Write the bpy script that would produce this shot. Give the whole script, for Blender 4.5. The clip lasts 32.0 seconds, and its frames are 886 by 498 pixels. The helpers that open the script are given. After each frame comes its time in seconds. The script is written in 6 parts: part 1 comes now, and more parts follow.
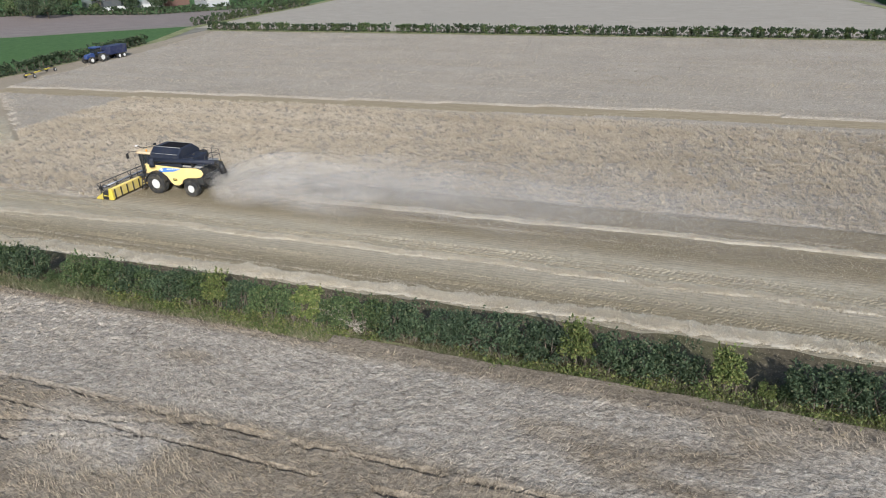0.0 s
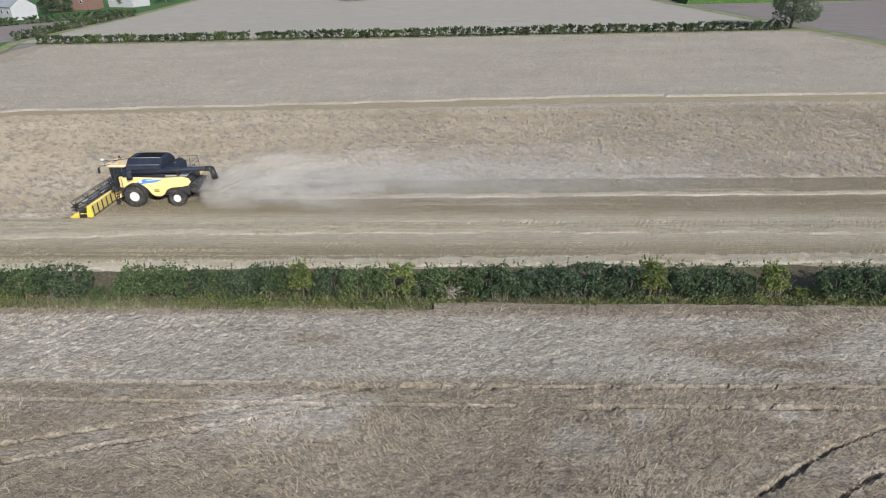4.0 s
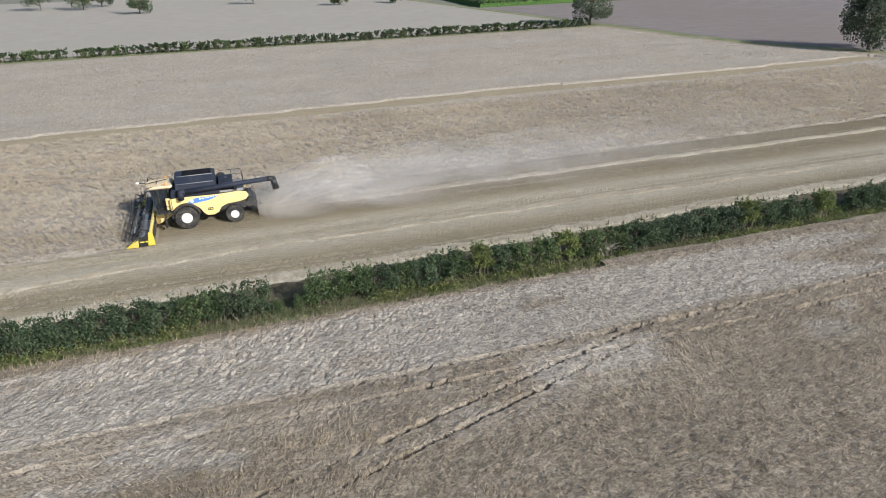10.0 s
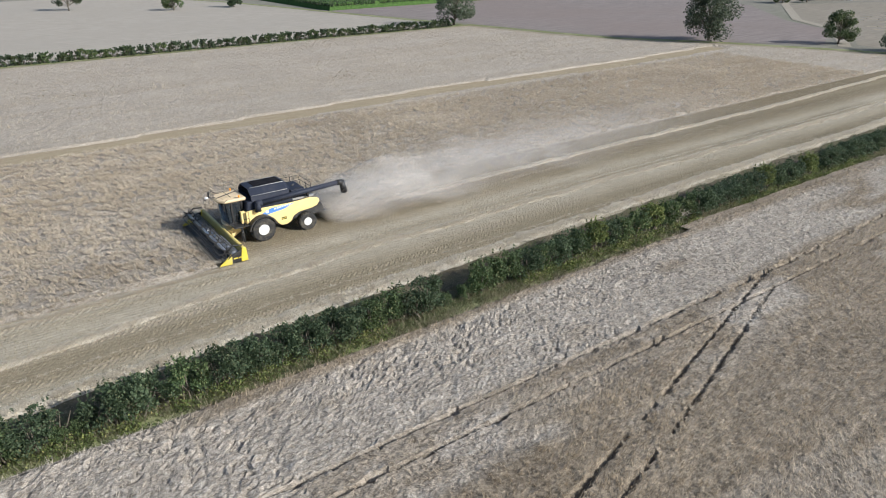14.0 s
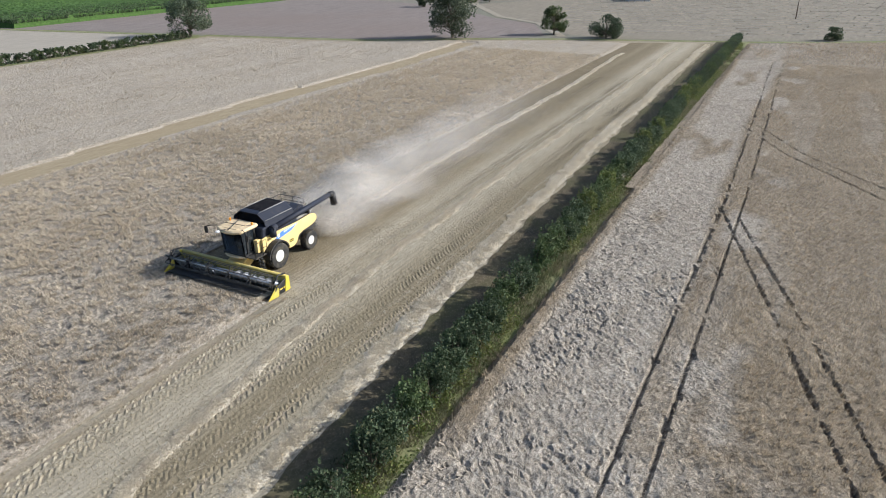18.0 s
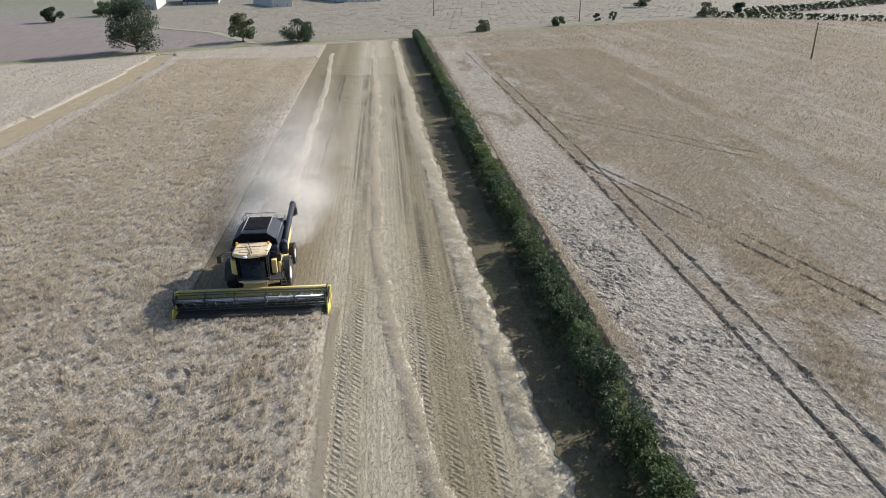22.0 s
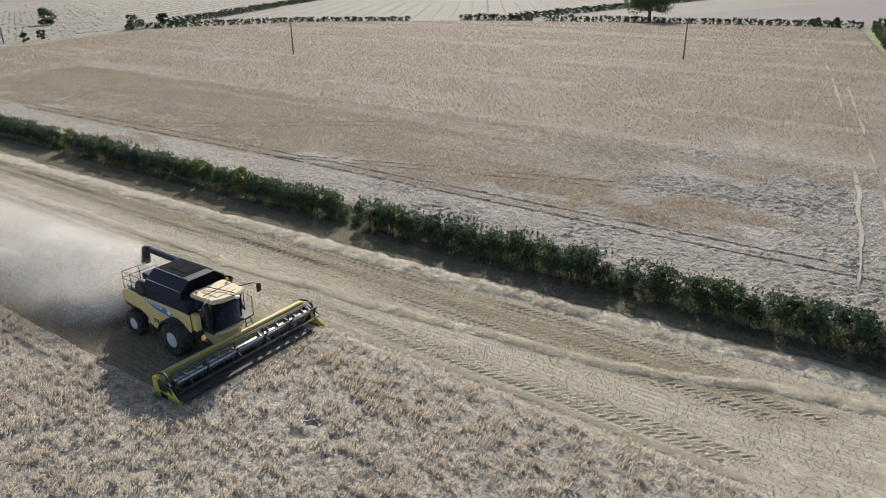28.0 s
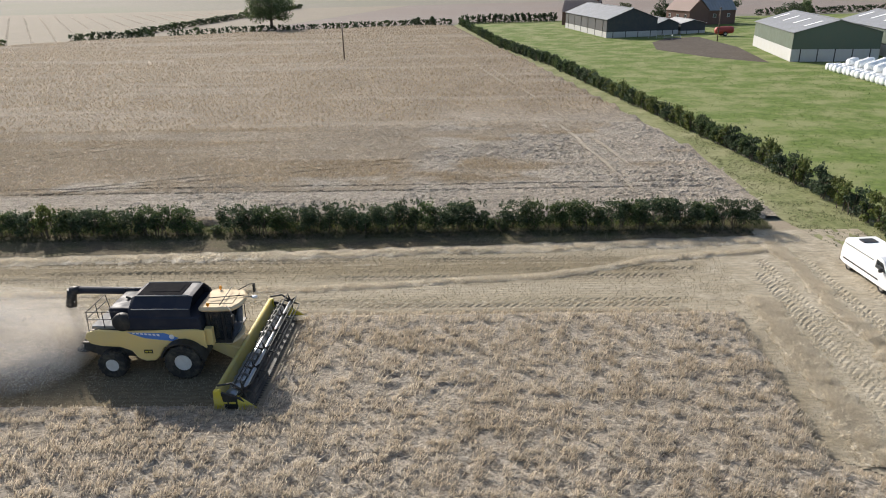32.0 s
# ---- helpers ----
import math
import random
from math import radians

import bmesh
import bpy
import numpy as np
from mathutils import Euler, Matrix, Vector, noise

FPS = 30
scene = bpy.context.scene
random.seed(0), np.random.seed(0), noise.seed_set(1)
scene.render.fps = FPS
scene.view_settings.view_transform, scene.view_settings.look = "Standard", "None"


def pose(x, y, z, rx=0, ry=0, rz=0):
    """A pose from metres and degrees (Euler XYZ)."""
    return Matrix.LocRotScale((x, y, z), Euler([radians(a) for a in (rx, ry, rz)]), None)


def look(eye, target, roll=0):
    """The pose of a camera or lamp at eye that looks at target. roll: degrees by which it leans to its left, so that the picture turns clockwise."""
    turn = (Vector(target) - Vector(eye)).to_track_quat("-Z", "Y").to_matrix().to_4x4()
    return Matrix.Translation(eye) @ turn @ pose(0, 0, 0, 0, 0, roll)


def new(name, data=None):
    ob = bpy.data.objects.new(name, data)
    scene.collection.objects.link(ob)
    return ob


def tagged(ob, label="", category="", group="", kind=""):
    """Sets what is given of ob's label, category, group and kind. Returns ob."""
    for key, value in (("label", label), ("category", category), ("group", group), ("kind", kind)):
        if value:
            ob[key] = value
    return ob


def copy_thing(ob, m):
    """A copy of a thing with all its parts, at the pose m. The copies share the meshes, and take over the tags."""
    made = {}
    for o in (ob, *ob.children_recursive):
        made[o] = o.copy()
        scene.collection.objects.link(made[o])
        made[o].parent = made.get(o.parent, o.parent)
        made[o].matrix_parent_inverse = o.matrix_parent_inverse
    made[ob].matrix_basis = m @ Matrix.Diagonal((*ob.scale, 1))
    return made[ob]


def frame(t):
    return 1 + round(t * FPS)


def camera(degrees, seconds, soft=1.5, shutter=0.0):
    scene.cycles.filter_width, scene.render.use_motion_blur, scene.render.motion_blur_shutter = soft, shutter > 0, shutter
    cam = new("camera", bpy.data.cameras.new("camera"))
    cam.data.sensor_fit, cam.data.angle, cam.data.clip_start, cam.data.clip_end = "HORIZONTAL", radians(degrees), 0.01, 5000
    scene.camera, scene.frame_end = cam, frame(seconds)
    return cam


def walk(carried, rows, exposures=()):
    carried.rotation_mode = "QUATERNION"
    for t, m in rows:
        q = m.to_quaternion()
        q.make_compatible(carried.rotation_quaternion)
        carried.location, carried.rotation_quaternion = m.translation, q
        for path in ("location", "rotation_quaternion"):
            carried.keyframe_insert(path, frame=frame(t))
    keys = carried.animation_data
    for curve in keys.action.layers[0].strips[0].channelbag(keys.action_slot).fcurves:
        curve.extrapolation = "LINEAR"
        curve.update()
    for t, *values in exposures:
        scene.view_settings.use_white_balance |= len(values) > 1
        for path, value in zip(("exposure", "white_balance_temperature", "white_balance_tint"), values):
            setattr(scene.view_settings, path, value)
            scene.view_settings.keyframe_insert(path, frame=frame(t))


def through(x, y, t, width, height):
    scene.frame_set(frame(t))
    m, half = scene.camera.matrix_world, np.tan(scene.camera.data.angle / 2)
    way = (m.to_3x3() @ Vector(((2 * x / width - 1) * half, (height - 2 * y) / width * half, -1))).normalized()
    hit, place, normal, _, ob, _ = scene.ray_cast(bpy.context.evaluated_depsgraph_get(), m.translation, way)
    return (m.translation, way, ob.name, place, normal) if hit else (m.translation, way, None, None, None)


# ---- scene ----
EXPOSURES = [(0, 0.62, 5850, 10), (9, 0.68, 5870, 10), (15, 0.78, 5900, 10), (21, 0.84, 6000, 10), (24, 0.86, 6080, 10), (28, 0.86, 6150, 10.5), (32, 0.86, 6500, 11.5)]
cam = camera(65.6, 32.0, 1.0)
ROWS = [
    (0.0, -21.01, -0.91, 19.91, 65.46, 1.81, 19.82),
    (0.5, -22.54, -2.13, 19.86, 65.51, 1.80, 17.78),
    (1.0, -24.12, -3.26, 19.87, 65.49, 1.82, 15.74),
    (1.5, -25.69, -4.32, 19.88, 65.51, 1.71, 13.66),
    (2.0, -27.32, -5.36, 19.93, 65.52, 1.62, 11.61),
    (2.5, -29.02, -6.34, 20.01, 65.48, 1.61, 9.59),
    (3.0, -30.84, -7.22, 20.10, 65.47, 1.62, 7.54),
    (3.5, -32.77, -8.03, 20.17, 65.50, 1.61, 5.48),
    (5.5, -40.86, -10.09, 20.17, 65.62, 1.37, -1.79),
    (6.0, -42.93, -10.39, 20.19, 65.70, 1.33, -3.54),
    (6.5, -45.06, -10.60, 20.26, 65.62, 1.45, -5.42),
    (7.0, -47.22, -10.77, 20.35, 65.60, 1.47, -7.26),
    (7.5, -49.38, -10.87, 20.41, 65.61, 1.48, -9.13),
    (8.0, -51.56, -10.85, 20.43, 65.61, 1.47, -10.91),
    (8.5, -53.80, -10.69, 20.43, 65.63, 1.43, -12.48),
    (9.0, -56.07, -10.45, 20.40, 65.66, 1.36, -14.28),
    (9.5, -58.38, -10.16, 20.38, 65.70, 1.32, -16.18),
    (10.0, -60.71, -9.79, 20.35, 65.75, 1.26, -18.14),
    (10.5, -63.02, -9.32, 20.37, 65.76, 1.19, -20.07),
    (11.0, -65.47, -8.73, 20.39, 65.76, 1.15, -22.05),
    (11.5, -67.99, -8.03, 20.43, 65.74, 1.05, -24.03),
    (12.0, -70.53, -7.18, 20.48, 65.73, 0.97, -26.04),
    (12.5, -73.11, -6.24, 20.48, 65.79, 0.86, -28.01),
    (13.0, -75.69, -5.18, 20.51, 65.87, 0.68, -29.93),
    (13.5, -78.23, -3.93, 20.59, 65.77, 0.61, -32.08),
    (14.0, -80.72, -2.60, 20.63, 65.73, 0.57, -35.06),
    (14.5, -83.11, -1.17, 20.61, 65.78, 0.52, -38.52),
    (15.0, -85.38, 0.45, 20.54, 65.81, 0.48, -41.86),
    (15.5, -87.59, 2.30, 20.49, 65.85, 0.46, -45.06),
    (17.5, -95.61, 11.89, 20.43, 66.08, 0.47, -58.58),
    (18.0, -97.36, 14.38, 20.31, 66.12, 0.34, -62.60),
    (18.5, -99.01, 16.93, 20.17, 66.23, 0.29, -66.59),
    (19.0, -100.55, 19.60, 20.06, 66.36, 0.31, -70.51),
    (19.5, -101.81, 22.37, 20.07, 66.37, 0.25, -74.54),
    (20.0, -102.90, 25.25, 20.08, 66.37, 0.30, -78.56),
    (20.5, -103.81, 28.24, 20.05, 66.40, 0.27, -82.55),
    (21.0, -104.58, 31.29, 20.04, 66.44, 0.30, -86.55),
    (21.5, -105.13, 34.42, 20.01, 66.47, 0.27, -90.61),
    (22.0, -105.53, 37.58, 19.99, 66.53, 0.34, -94.93),
    (22.5, -105.67, 40.57, 19.90, 66.63, 0.44, -99.26),
    (23.0, -105.57, 43.32, 19.79, 66.80, 0.53, -103.65),
    (23.5, -105.19, 45.86, 19.74, 66.73, 0.56, -108.07),
    (24.0, -104.68, 48.27, 19.71, 66.72, 0.65, -112.29),
    (24.5, -103.95, 50.63, 19.57, 66.78, 0.74, -116.33),
    (25.0, -103.10, 52.90, 19.42, 66.85, 0.79, -120.29),
    (25.5, -101.97, 55.07, 19.26, 66.88, 0.70, -124.27),
    (27.5, -95.47, 63.12, 18.71, 67.27, 0.25, -140.55),
    (28.0, -93.58, 65.03, 18.59, 67.46, 0.39, -144.99),
    (28.5, -91.55, 66.88, 18.50, 67.47, 0.38, -150.00),
    (29.0, -89.42, 68.63, 18.41, 67.57, 0.47, -154.94),
    (29.5, -87.28, 70.23, 18.32, 67.67, 0.66, -159.44),
    (30.0, -85.36, 71.63, 18.22, 67.76, 0.85, -163.69),
    (30.5, -83.55, 72.86, 18.17, 67.86, 1.01, -167.83),
    (31.0, -81.80, 74.02, 18.13, 67.91, 1.13, -171.21),
    (31.5, -80.12, 75.14, 18.17, 67.93, 1.26, -173.68),
    (32.0, -78.46, 76.27, 18.25, 67.87, 1.42, -178.19),
]
walk(cam, [(t, pose(x, y, z, rx, ry, rz)) for t, x, y, z, rx, ry, rz in ROWS], EXPOSURES)

# ---- daylight: sun from the south-south-east, low ----
SUN_EL, SUN_DIR = 28.5, (0.55, -0.835)          # the sun stands this way from the field
world = bpy.data.worlds.new("sky")
scene.world = world
world.use_nodes = True
_n, _l = world.node_tree.nodes, world.node_tree.links
_n.clear()
_sky = _n.new("ShaderNodeTexSky")
_sky.sky_type, _sky.sun_disc = "NISHITA", False
_sky.sun_elevation = radians(SUN_EL)
_sky.sun_rotation = math.atan2(SUN_DIR[0], SUN_DIR[1])
_sky.air_density, _sky.dust_density, _sky.ozone_density = 1.0, 2.0, 1.0
_bg = _n.new("ShaderNodeBackground")
_bg.inputs["Strength"].default_value = 0.09
_wo = _n.new("ShaderNodeOutputWorld")
_l.new(_sky.outputs[0], _bg.inputs[0]), _l.new(_bg.outputs[0], _wo.inputs[0])
sun = new("sun", bpy.data.lights.new("sun", "SUN"))
sun.data.energy, sun.data.angle, sun.data.color = 3.75, radians(0.6), (1.0, 0.95, 0.87)
_e = radians(SUN_EL)
_d = Vector((SUN_DIR[0], SUN_DIR[1], 0)).normalized()
sun.matrix_world = look((0, 0, 60), Vector((0, 0, 60)) - Vector((_d.x * math.cos(_e), _d.y * math.cos(_e), math.sin(_e))))

# ---- materials ----
def material(name, rough=0.8, metal=0.0, spec=0.3):
    m = bpy.data.materials.new(name)
    m.use_nodes = True
    b = m.node_tree.nodes["Principled BSDF"]
    b.inputs["Roughness"].default_value, b.inputs["Metallic"].default_value = rough, metal
    b.inputs["Specular IOR Level"].default_value = spec
    return m, m.node_tree.nodes, m.node_tree.links, b


def node(nodes, links, kind, ins=(), **attrs):
    n = nodes.new(kind)
    for k, v in attrs.items():
        setattr(n, k, v)
    for key, v in dict(ins).items():
        if hasattr(v, "is_output"):
            links.new(v, n.inputs[key])
        else:
            n.inputs[key].default_value = v
    return n


def ramp(nodes, links, fac, stops):
    r = nodes.new("ShaderNodeValToRGB")
    while len(r.color_ramp.elements) < len(stops):
        r.color_ramp.elements.new(0.5)
    for e, (p, c) in zip(r.color_ramp.elements, stops):
        e.position, e.color = p, (*c, 1)
    links.new(fac, r.inputs[0])
    return r.outputs[0]


def mix(nodes, links, fac, a, b, blend="MIX"):
    n = nodes.new("ShaderNodeMix")
    n.data_type, n.blend_type = "RGBA", blend
    for i, v in ((0, fac), (6, a), (7, b)):
        if hasattr(v, "is_output"):
            links.new(v, n.inputs[i])
        else:
            n.inputs[i].default_value = v if i == 0 else (*v, 1)
    return n.outputs[2]


def place(nodes, links, scale=(1, 1, 1), turn=0.0):
    tc = nodes.new("ShaderNodeTexCoord")
    mp = nodes.new("ShaderNodeMapping")
    mp.inputs["Scale"].default_value = scale
    mp.inputs["Rotation"].default_value = (0, 0, radians(turn))
    links.new(tc.outputs["Object"], mp.inputs[0])
    return mp.outputs[0]


def noise_tex(nodes, links, vec, scale, detail=4.0, rough=0.6, warp=0.0):
    n = nodes.new("ShaderNodeTexNoise")
    n.inputs["Scale"].default_value, n.inputs["Detail"].default_value = scale, detail
    n.inputs["Roughness"].default_value, n.inputs["Distortion"].default_value = rough, warp
    links.new(vec, n.inputs["Vector"])
    return n.outputs["Fac"]


def soil_like(name, dark, light, patch, stretch=(1, 1, 1), turn=0.0, fine=3.0, big=0.06, bump=0.5, rough=0.95, bump_d=0.08, patch_amt=0.6):
    """Open ground: fine grain, streaks that may be drawn out along one way, and broad patches."""
    m, n, l, b = material(name, rough, 0, 0.1)
    v = place(n, l)
    vs = place(n, l, stretch, turn)
    f1 = noise_tex(n, l, vs, fine, 6, 0.7, 0.4)
    f2 = noise_tex(n, l, v, big, 3, 0.55)
    f3 = noise_tex(n, l, v, fine * 6, 3, 0.7)
    c = ramp(n, l, f1, [(0.28, dark), (0.68, light)])
    c = mix(n, l, ramp(n, l, f2, [(0.42, (0, 0, 0)), (0.62, (patch_amt,) * 3)]), c, patch)
    c = mix(n, l, 0.35, c, ramp(n, l, f3, [(0.3, (0.35,) * 3), (0.7, (1.0,) * 3)]), "MULTIPLY")
    l.new(c, b.inputs["Base Color"])
    bp = node(n, l, "ShaderNodeBump", {"Strength": bump, "Distance": bump_d, "Height": f1})
    l.new(bp.outputs[0], b.inputs["Normal"])
    return m


def leafy(name, dark, light, tint=(0.30, 0.28, 0.06), tint_amt=0.25, rough=0.6, through=0.34):
    """Leaves: every leaf its own shade, some turning, with light passing through."""
    m, n, l, b = material(name, rough, 0, 0.25)
    g = n.new("ShaderNodeNewGeometry")
    oi = n.new("ShaderNodeObjectInfo")
    c = ramp(n, l, g.outputs["Random Per Island"], [(0.0, dark), (0.85, light), (1.0, tint)])
    h = node(n, l, "ShaderNodeHueSaturation", {"Color": c, "Hue": 0.5, "Saturation": 1.0})
    mr = node(n, l, "ShaderNodeMapRange", {"Value": oi.outputs["Random"], "To Min": 0.78, "To Max": 1.25})
    l.new(mr.outputs[0], h.inputs["Value"])
    v = place(n, l)
    c2 = mix(n, l, ramp(n, l, noise_tex(n, l, v, 0.7, 2), [(0.5, (0, 0, 0)), (0.7, (tint_amt,) * 3)]), h.outputs[0], tint)
    l.new(c2, b.inputs["Base Color"])
    t = node(n, l, "ShaderNodeBsdfTranslucent", {"Color": c2})
    ms = node(n, l, "ShaderNodeMixShader", {0: through, 1: b.outputs[0], 2: t.outputs[0]})
    l.new(ms.outputs[0], n["Material Output"].inputs[0])
    return m


def strawy(name, dark, light, through=0.2, big=0.05, patch=None, patch_amt=0.5):
    """Stalks and straw: each stalk its own shade, with broad drifts of tone and a waxy sheen."""
    m, n, l, b = material(name, 0.5, 0, 0.35)
    g = n.new("ShaderNodeNewGeometry")
    c = ramp(n, l, g.outputs["Random Per Island"], [(0.0, dark), (1.0, light)])
    v = place(n, l)
    if patch:
        f2 = noise_tex(n, l, v, big, 3, 0.55)
        c = mix(n, l, ramp(n, l, f2, [(0.42, (0, 0, 0)), (0.62, (patch_amt,) * 3)]), c, patch)
    l.new(c, b.inputs["Base Color"])
    t = node(n, l, "ShaderNodeBsdfTranslucent", {"Color": c})
    ms = node(n, l, "ShaderNodeMixShader", {0: through, 1: b.outputs[0], 2: t.outputs[0]})
    l.new(ms.outputs[0], n["Material Output"].inputs[0])
    return m


def painted(name, col, rough=0.4, metal=0.0, dirt=(0.30, 0.25, 0.18), amount=0.25, scale=2.0, spec=0.4, bump=0.0):
    """Paint, plastic, sheet metal: a base colour with dust and wear over it."""
    m, n, l, b = material(name, rough, metal, spec)
    v = place(n, l)
    f = noise_tex(n, l, v, scale, 6, 0.65, 0.3)
    c = mix(n, l, ramp(n, l, f, [(0.45, (0, 0, 0)), (0.75, (amount,) * 3)]), col, dirt)
    l.new(c, b.inputs["Base Color"])
    l.new(ramp(n, l, f, [(0.4, (rough,) * 3), (0.8, (min(1, rough + 0.3),) * 3)]), b.inputs["Roughness"])
    if bump:
        bp = node(n, l, "ShaderNodeBump", {"Strength": bump, "Distance": 0.01, "Height": noise_tex(n, l, v, 30, 3)})
        l.new(bp.outputs[0], b.inputs["Normal"])
    return m


def glassy(name, col=(0.02, 0.025, 0.03)):
    m, n, l, b = material(name, 0.06, 0, 0.6)
    b.inputs["Base Color"].default_value = (*col, 1)
    b.inputs["Alpha"].default_value = 0.82
    return m


M = {}
M["ground"] = soil_like("open country", (0.16, 0.15, 0.12), (0.26, 0.24, 0.195), (0.18, 0.185, 0.125), fine=0.4, big=0.008, bump=0.2)
M["stubble"] = soil_like("stubble ground", (0.22, 0.18, 0.125), (0.42, 0.36, 0.27), (0.30, 0.25, 0.18), (0.25, 3.0, 1), 0, 2.5, 0.09, 0.8, patch_amt=0.7)
def banded(name):
    """Stubble ground in long bands: bare brown, chaff-strewn and pale, drawn along the way the combine went."""
    mt, n, l, b = material(name, 0.95, 0, 0.1)
    v, vs = place(n, l), place(n, l, (0.16, 1.6, 1))
    f1, f3 = noise_tex(n, l, place(n, l, (0.6, 3.0, 1)), 2.2, 6, 0.7, 0.3), noise_tex(n, l, v, 14, 3, 0.7)
    sep = node(n, l, "ShaderNodeSeparateXYZ", {0: v})
    wob = node(n, l, "ShaderNodeMath", {0: noise_tex(n, l, vs, 1.0, 4, 0.6), 1: 1.3}, operation="MULTIPLY")
    yy = node(n, l, "ShaderNodeMath", {0: sep.outputs[1], 1: wob.outputs[0]}, operation="ADD")
    mr = node(n, l, "ShaderNodeMapRange", {"Value": yy.outputs[0], "From Min": 29.65, "From Max": 51.15})
    brown, mid, pale, fresh = (0.25, 0.208, 0.137), (0.335, 0.29, 0.207), (0.40, 0.352, 0.265), (0.20, 0.163, 0.105)
    q = lambda y: (y - 29.0) / 21.5
    c = ramp(n, l, mr.outputs[0], [(q(29.2), mid), (q(31.0), pale), (q(32.8), mid), (q(33.8), brown), (q(35.4), brown), (q(36.6), mid), (q(38.0), pale), (q(39.6), mid), (q(41.2), pale), (q(43.0), brown), (q(45.0), fresh), (q(46.2), brown), (q(47.5), fresh), (q(50.2), fresh)])
    wx = node(n, l, "ShaderNodeMath", {0: noise_tex(n, l, v, 0.35, 4, 0.6), 1: 14.0}, operation="MULTIPLY")
    wa = node(n, l, "ShaderNodeMath", {0: sep.outputs[0], 1: wx.outputs[0]}, operation="ADD")
    west = node(n, l, "ShaderNodeMapRange", {"Value": wa.outputs[0], "From Min": -88.0, "From Max": -82.0, "To Min": 1.0, "To Max": 0.0})
    c = mix(n, l, west.outputs[0], c, ramp(n, l, noise_tex(n, l, v, 0.8, 4, 0.65), [(0.35, mid), (0.6, pale), (0.75, (0.50, 0.44, 0.34))]))
    c = mix(n, l, 0.75, c, ramp(n, l, f1, [(0.3, (0.55,) * 3), (0.7, (1.3,) * 3)]), "MULTIPLY")
    c = mix(n, l, 0.4, c, ramp(n, l, f3, [(0.3, (0.4,) * 3), (0.7, (1.15,) * 3)]), "MULTIPLY")
    ph = node(n, l, "ShaderNodeMath", {0: noise_tex(n, l, v, 0.5, 2, 0.5), 1: 3.0}, operation="MULTIPLY")
    ang = node(n, l, "ShaderNodeMath", {0: sep.outputs[1], 1: 2 * math.pi / 0.33, 2: ph.outputs[0]}, operation="MULTIPLY_ADD")
    drill = node(n, l, "ShaderNodeMath", {0: ang.outputs[0]}, operation="SINE")
    dr = node(n, l, "ShaderNodeMapRange", {"Value": drill.outputs[0], "From Min": -1.0, "From Max": 1.0})
    far_end = node(n, l, "ShaderNodeMath", {0: 1.0, 1: west.outputs[0]}, operation="SUBTRACT")
    amt = node(n, l, "ShaderNodeMath", {0: far_end.outputs[0], 1: 0.25}, operation="MULTIPLY")
    c = mix(n, l, amt.outputs[0], c, ramp(n, l, dr.outputs[0], [(0.1, (0.68, 0.66, 0.62)), (0.9, (1.22, 1.22, 1.2))]), "MULTIPLY")
    l.new(c, b.inputs["Base Color"])
    bp = node(n, l, "ShaderNodeBump", {"Strength": 0.7, "Distance": 0.05, "Height": f1})
    l.new(bp.outputs[0], b.inputs["Normal"])
    return mt


M["stubble_band"] = banded("banded stubble")
M["stub"] = strawy("cut stubble", (0.24, 0.20, 0.125), (0.47, 0.41, 0.29), 0.3)
M["verge"] = soil_like("rough grass", (0.11, 0.125, 0.05), (0.25, 0.265, 0.12), (0.33, 0.315, 0.18), fine=2.0, big=0.25, bump=0.8)
M["blade"] = leafy("grass blades", (0.065, 0.08, 0.032), (0.15, 0.165, 0.075), (0.33, 0.29, 0.185), 0.55)
# weed blades toned down so their colour carries the hedge's shade
M["blade_shade"] = leafy("weeds, shade in the colour", (0.03, 0.04, 0.015), (0.09, 0.10, 0.04), (0.16, 0.135, 0.075), 0.3)
M["blade_dry"] = leafy("dry grass blades", (0.15, 0.135, 0.075), (0.32, 0.285, 0.18), (0.36, 0.31, 0.21), 0.4)
M["pasture"] = soil_like("grazed pasture", (0.06, 0.10, 0.022), (0.165, 0.22, 0.055), (0.26, 0.265, 0.125), fine=1.2, big=0.2, bump=0.5, patch_amt=0.75)
M["ley"] = soil_like("green ley", (0.045, 0.09, 0.03), (0.09, 0.155, 0.055), (0.07, 0.13, 0.04), fine=0.6, big=0.03, bump=0.2)
M["plough"] = soil_like("bare tilled soil", (0.16, 0.135, 0.12), (0.28, 0.24, 0.215), (0.22, 0.175, 0.15), (0.15, 1.5, 1), -35, 0.8, 0.02, 0.4)
M["pale"] = soil_like("pale far stubble", (0.29, 0.255, 0.205), (0.41, 0.37, 0.305), (0.34, 0.305, 0.25), (0.3, 1.5, 1), 10, 0.6, 0.02, 0.2)
M["rows"] = soil_like("stubble with rows", (0.19, 0.165, 0.125), (0.295, 0.26, 0.205), (0.24, 0.21, 0.16), (0.2, 1.5, 1), -60, 0.7, 0.03, 0.3)
M["mud"] = soil_like("trodden mud", (0.06, 0.05, 0.04), (0.15, 0.125, 0.10), (0.09, 0.075, 0.06), fine=1.5, big=0.2)
M["track"] = soil_like("stone track", (0.25, 0.22, 0.17), (0.37, 0.33, 0.265), (0.30, 0.27, 0.2), fine=2.0, big=0.2)
M["dark_leaf"] = leafy("hawthorn leaves", (0.026, 0.044, 0.022), (0.085, 0.118, 0.060), (0.125, 0.125, 0.065), 0.2)
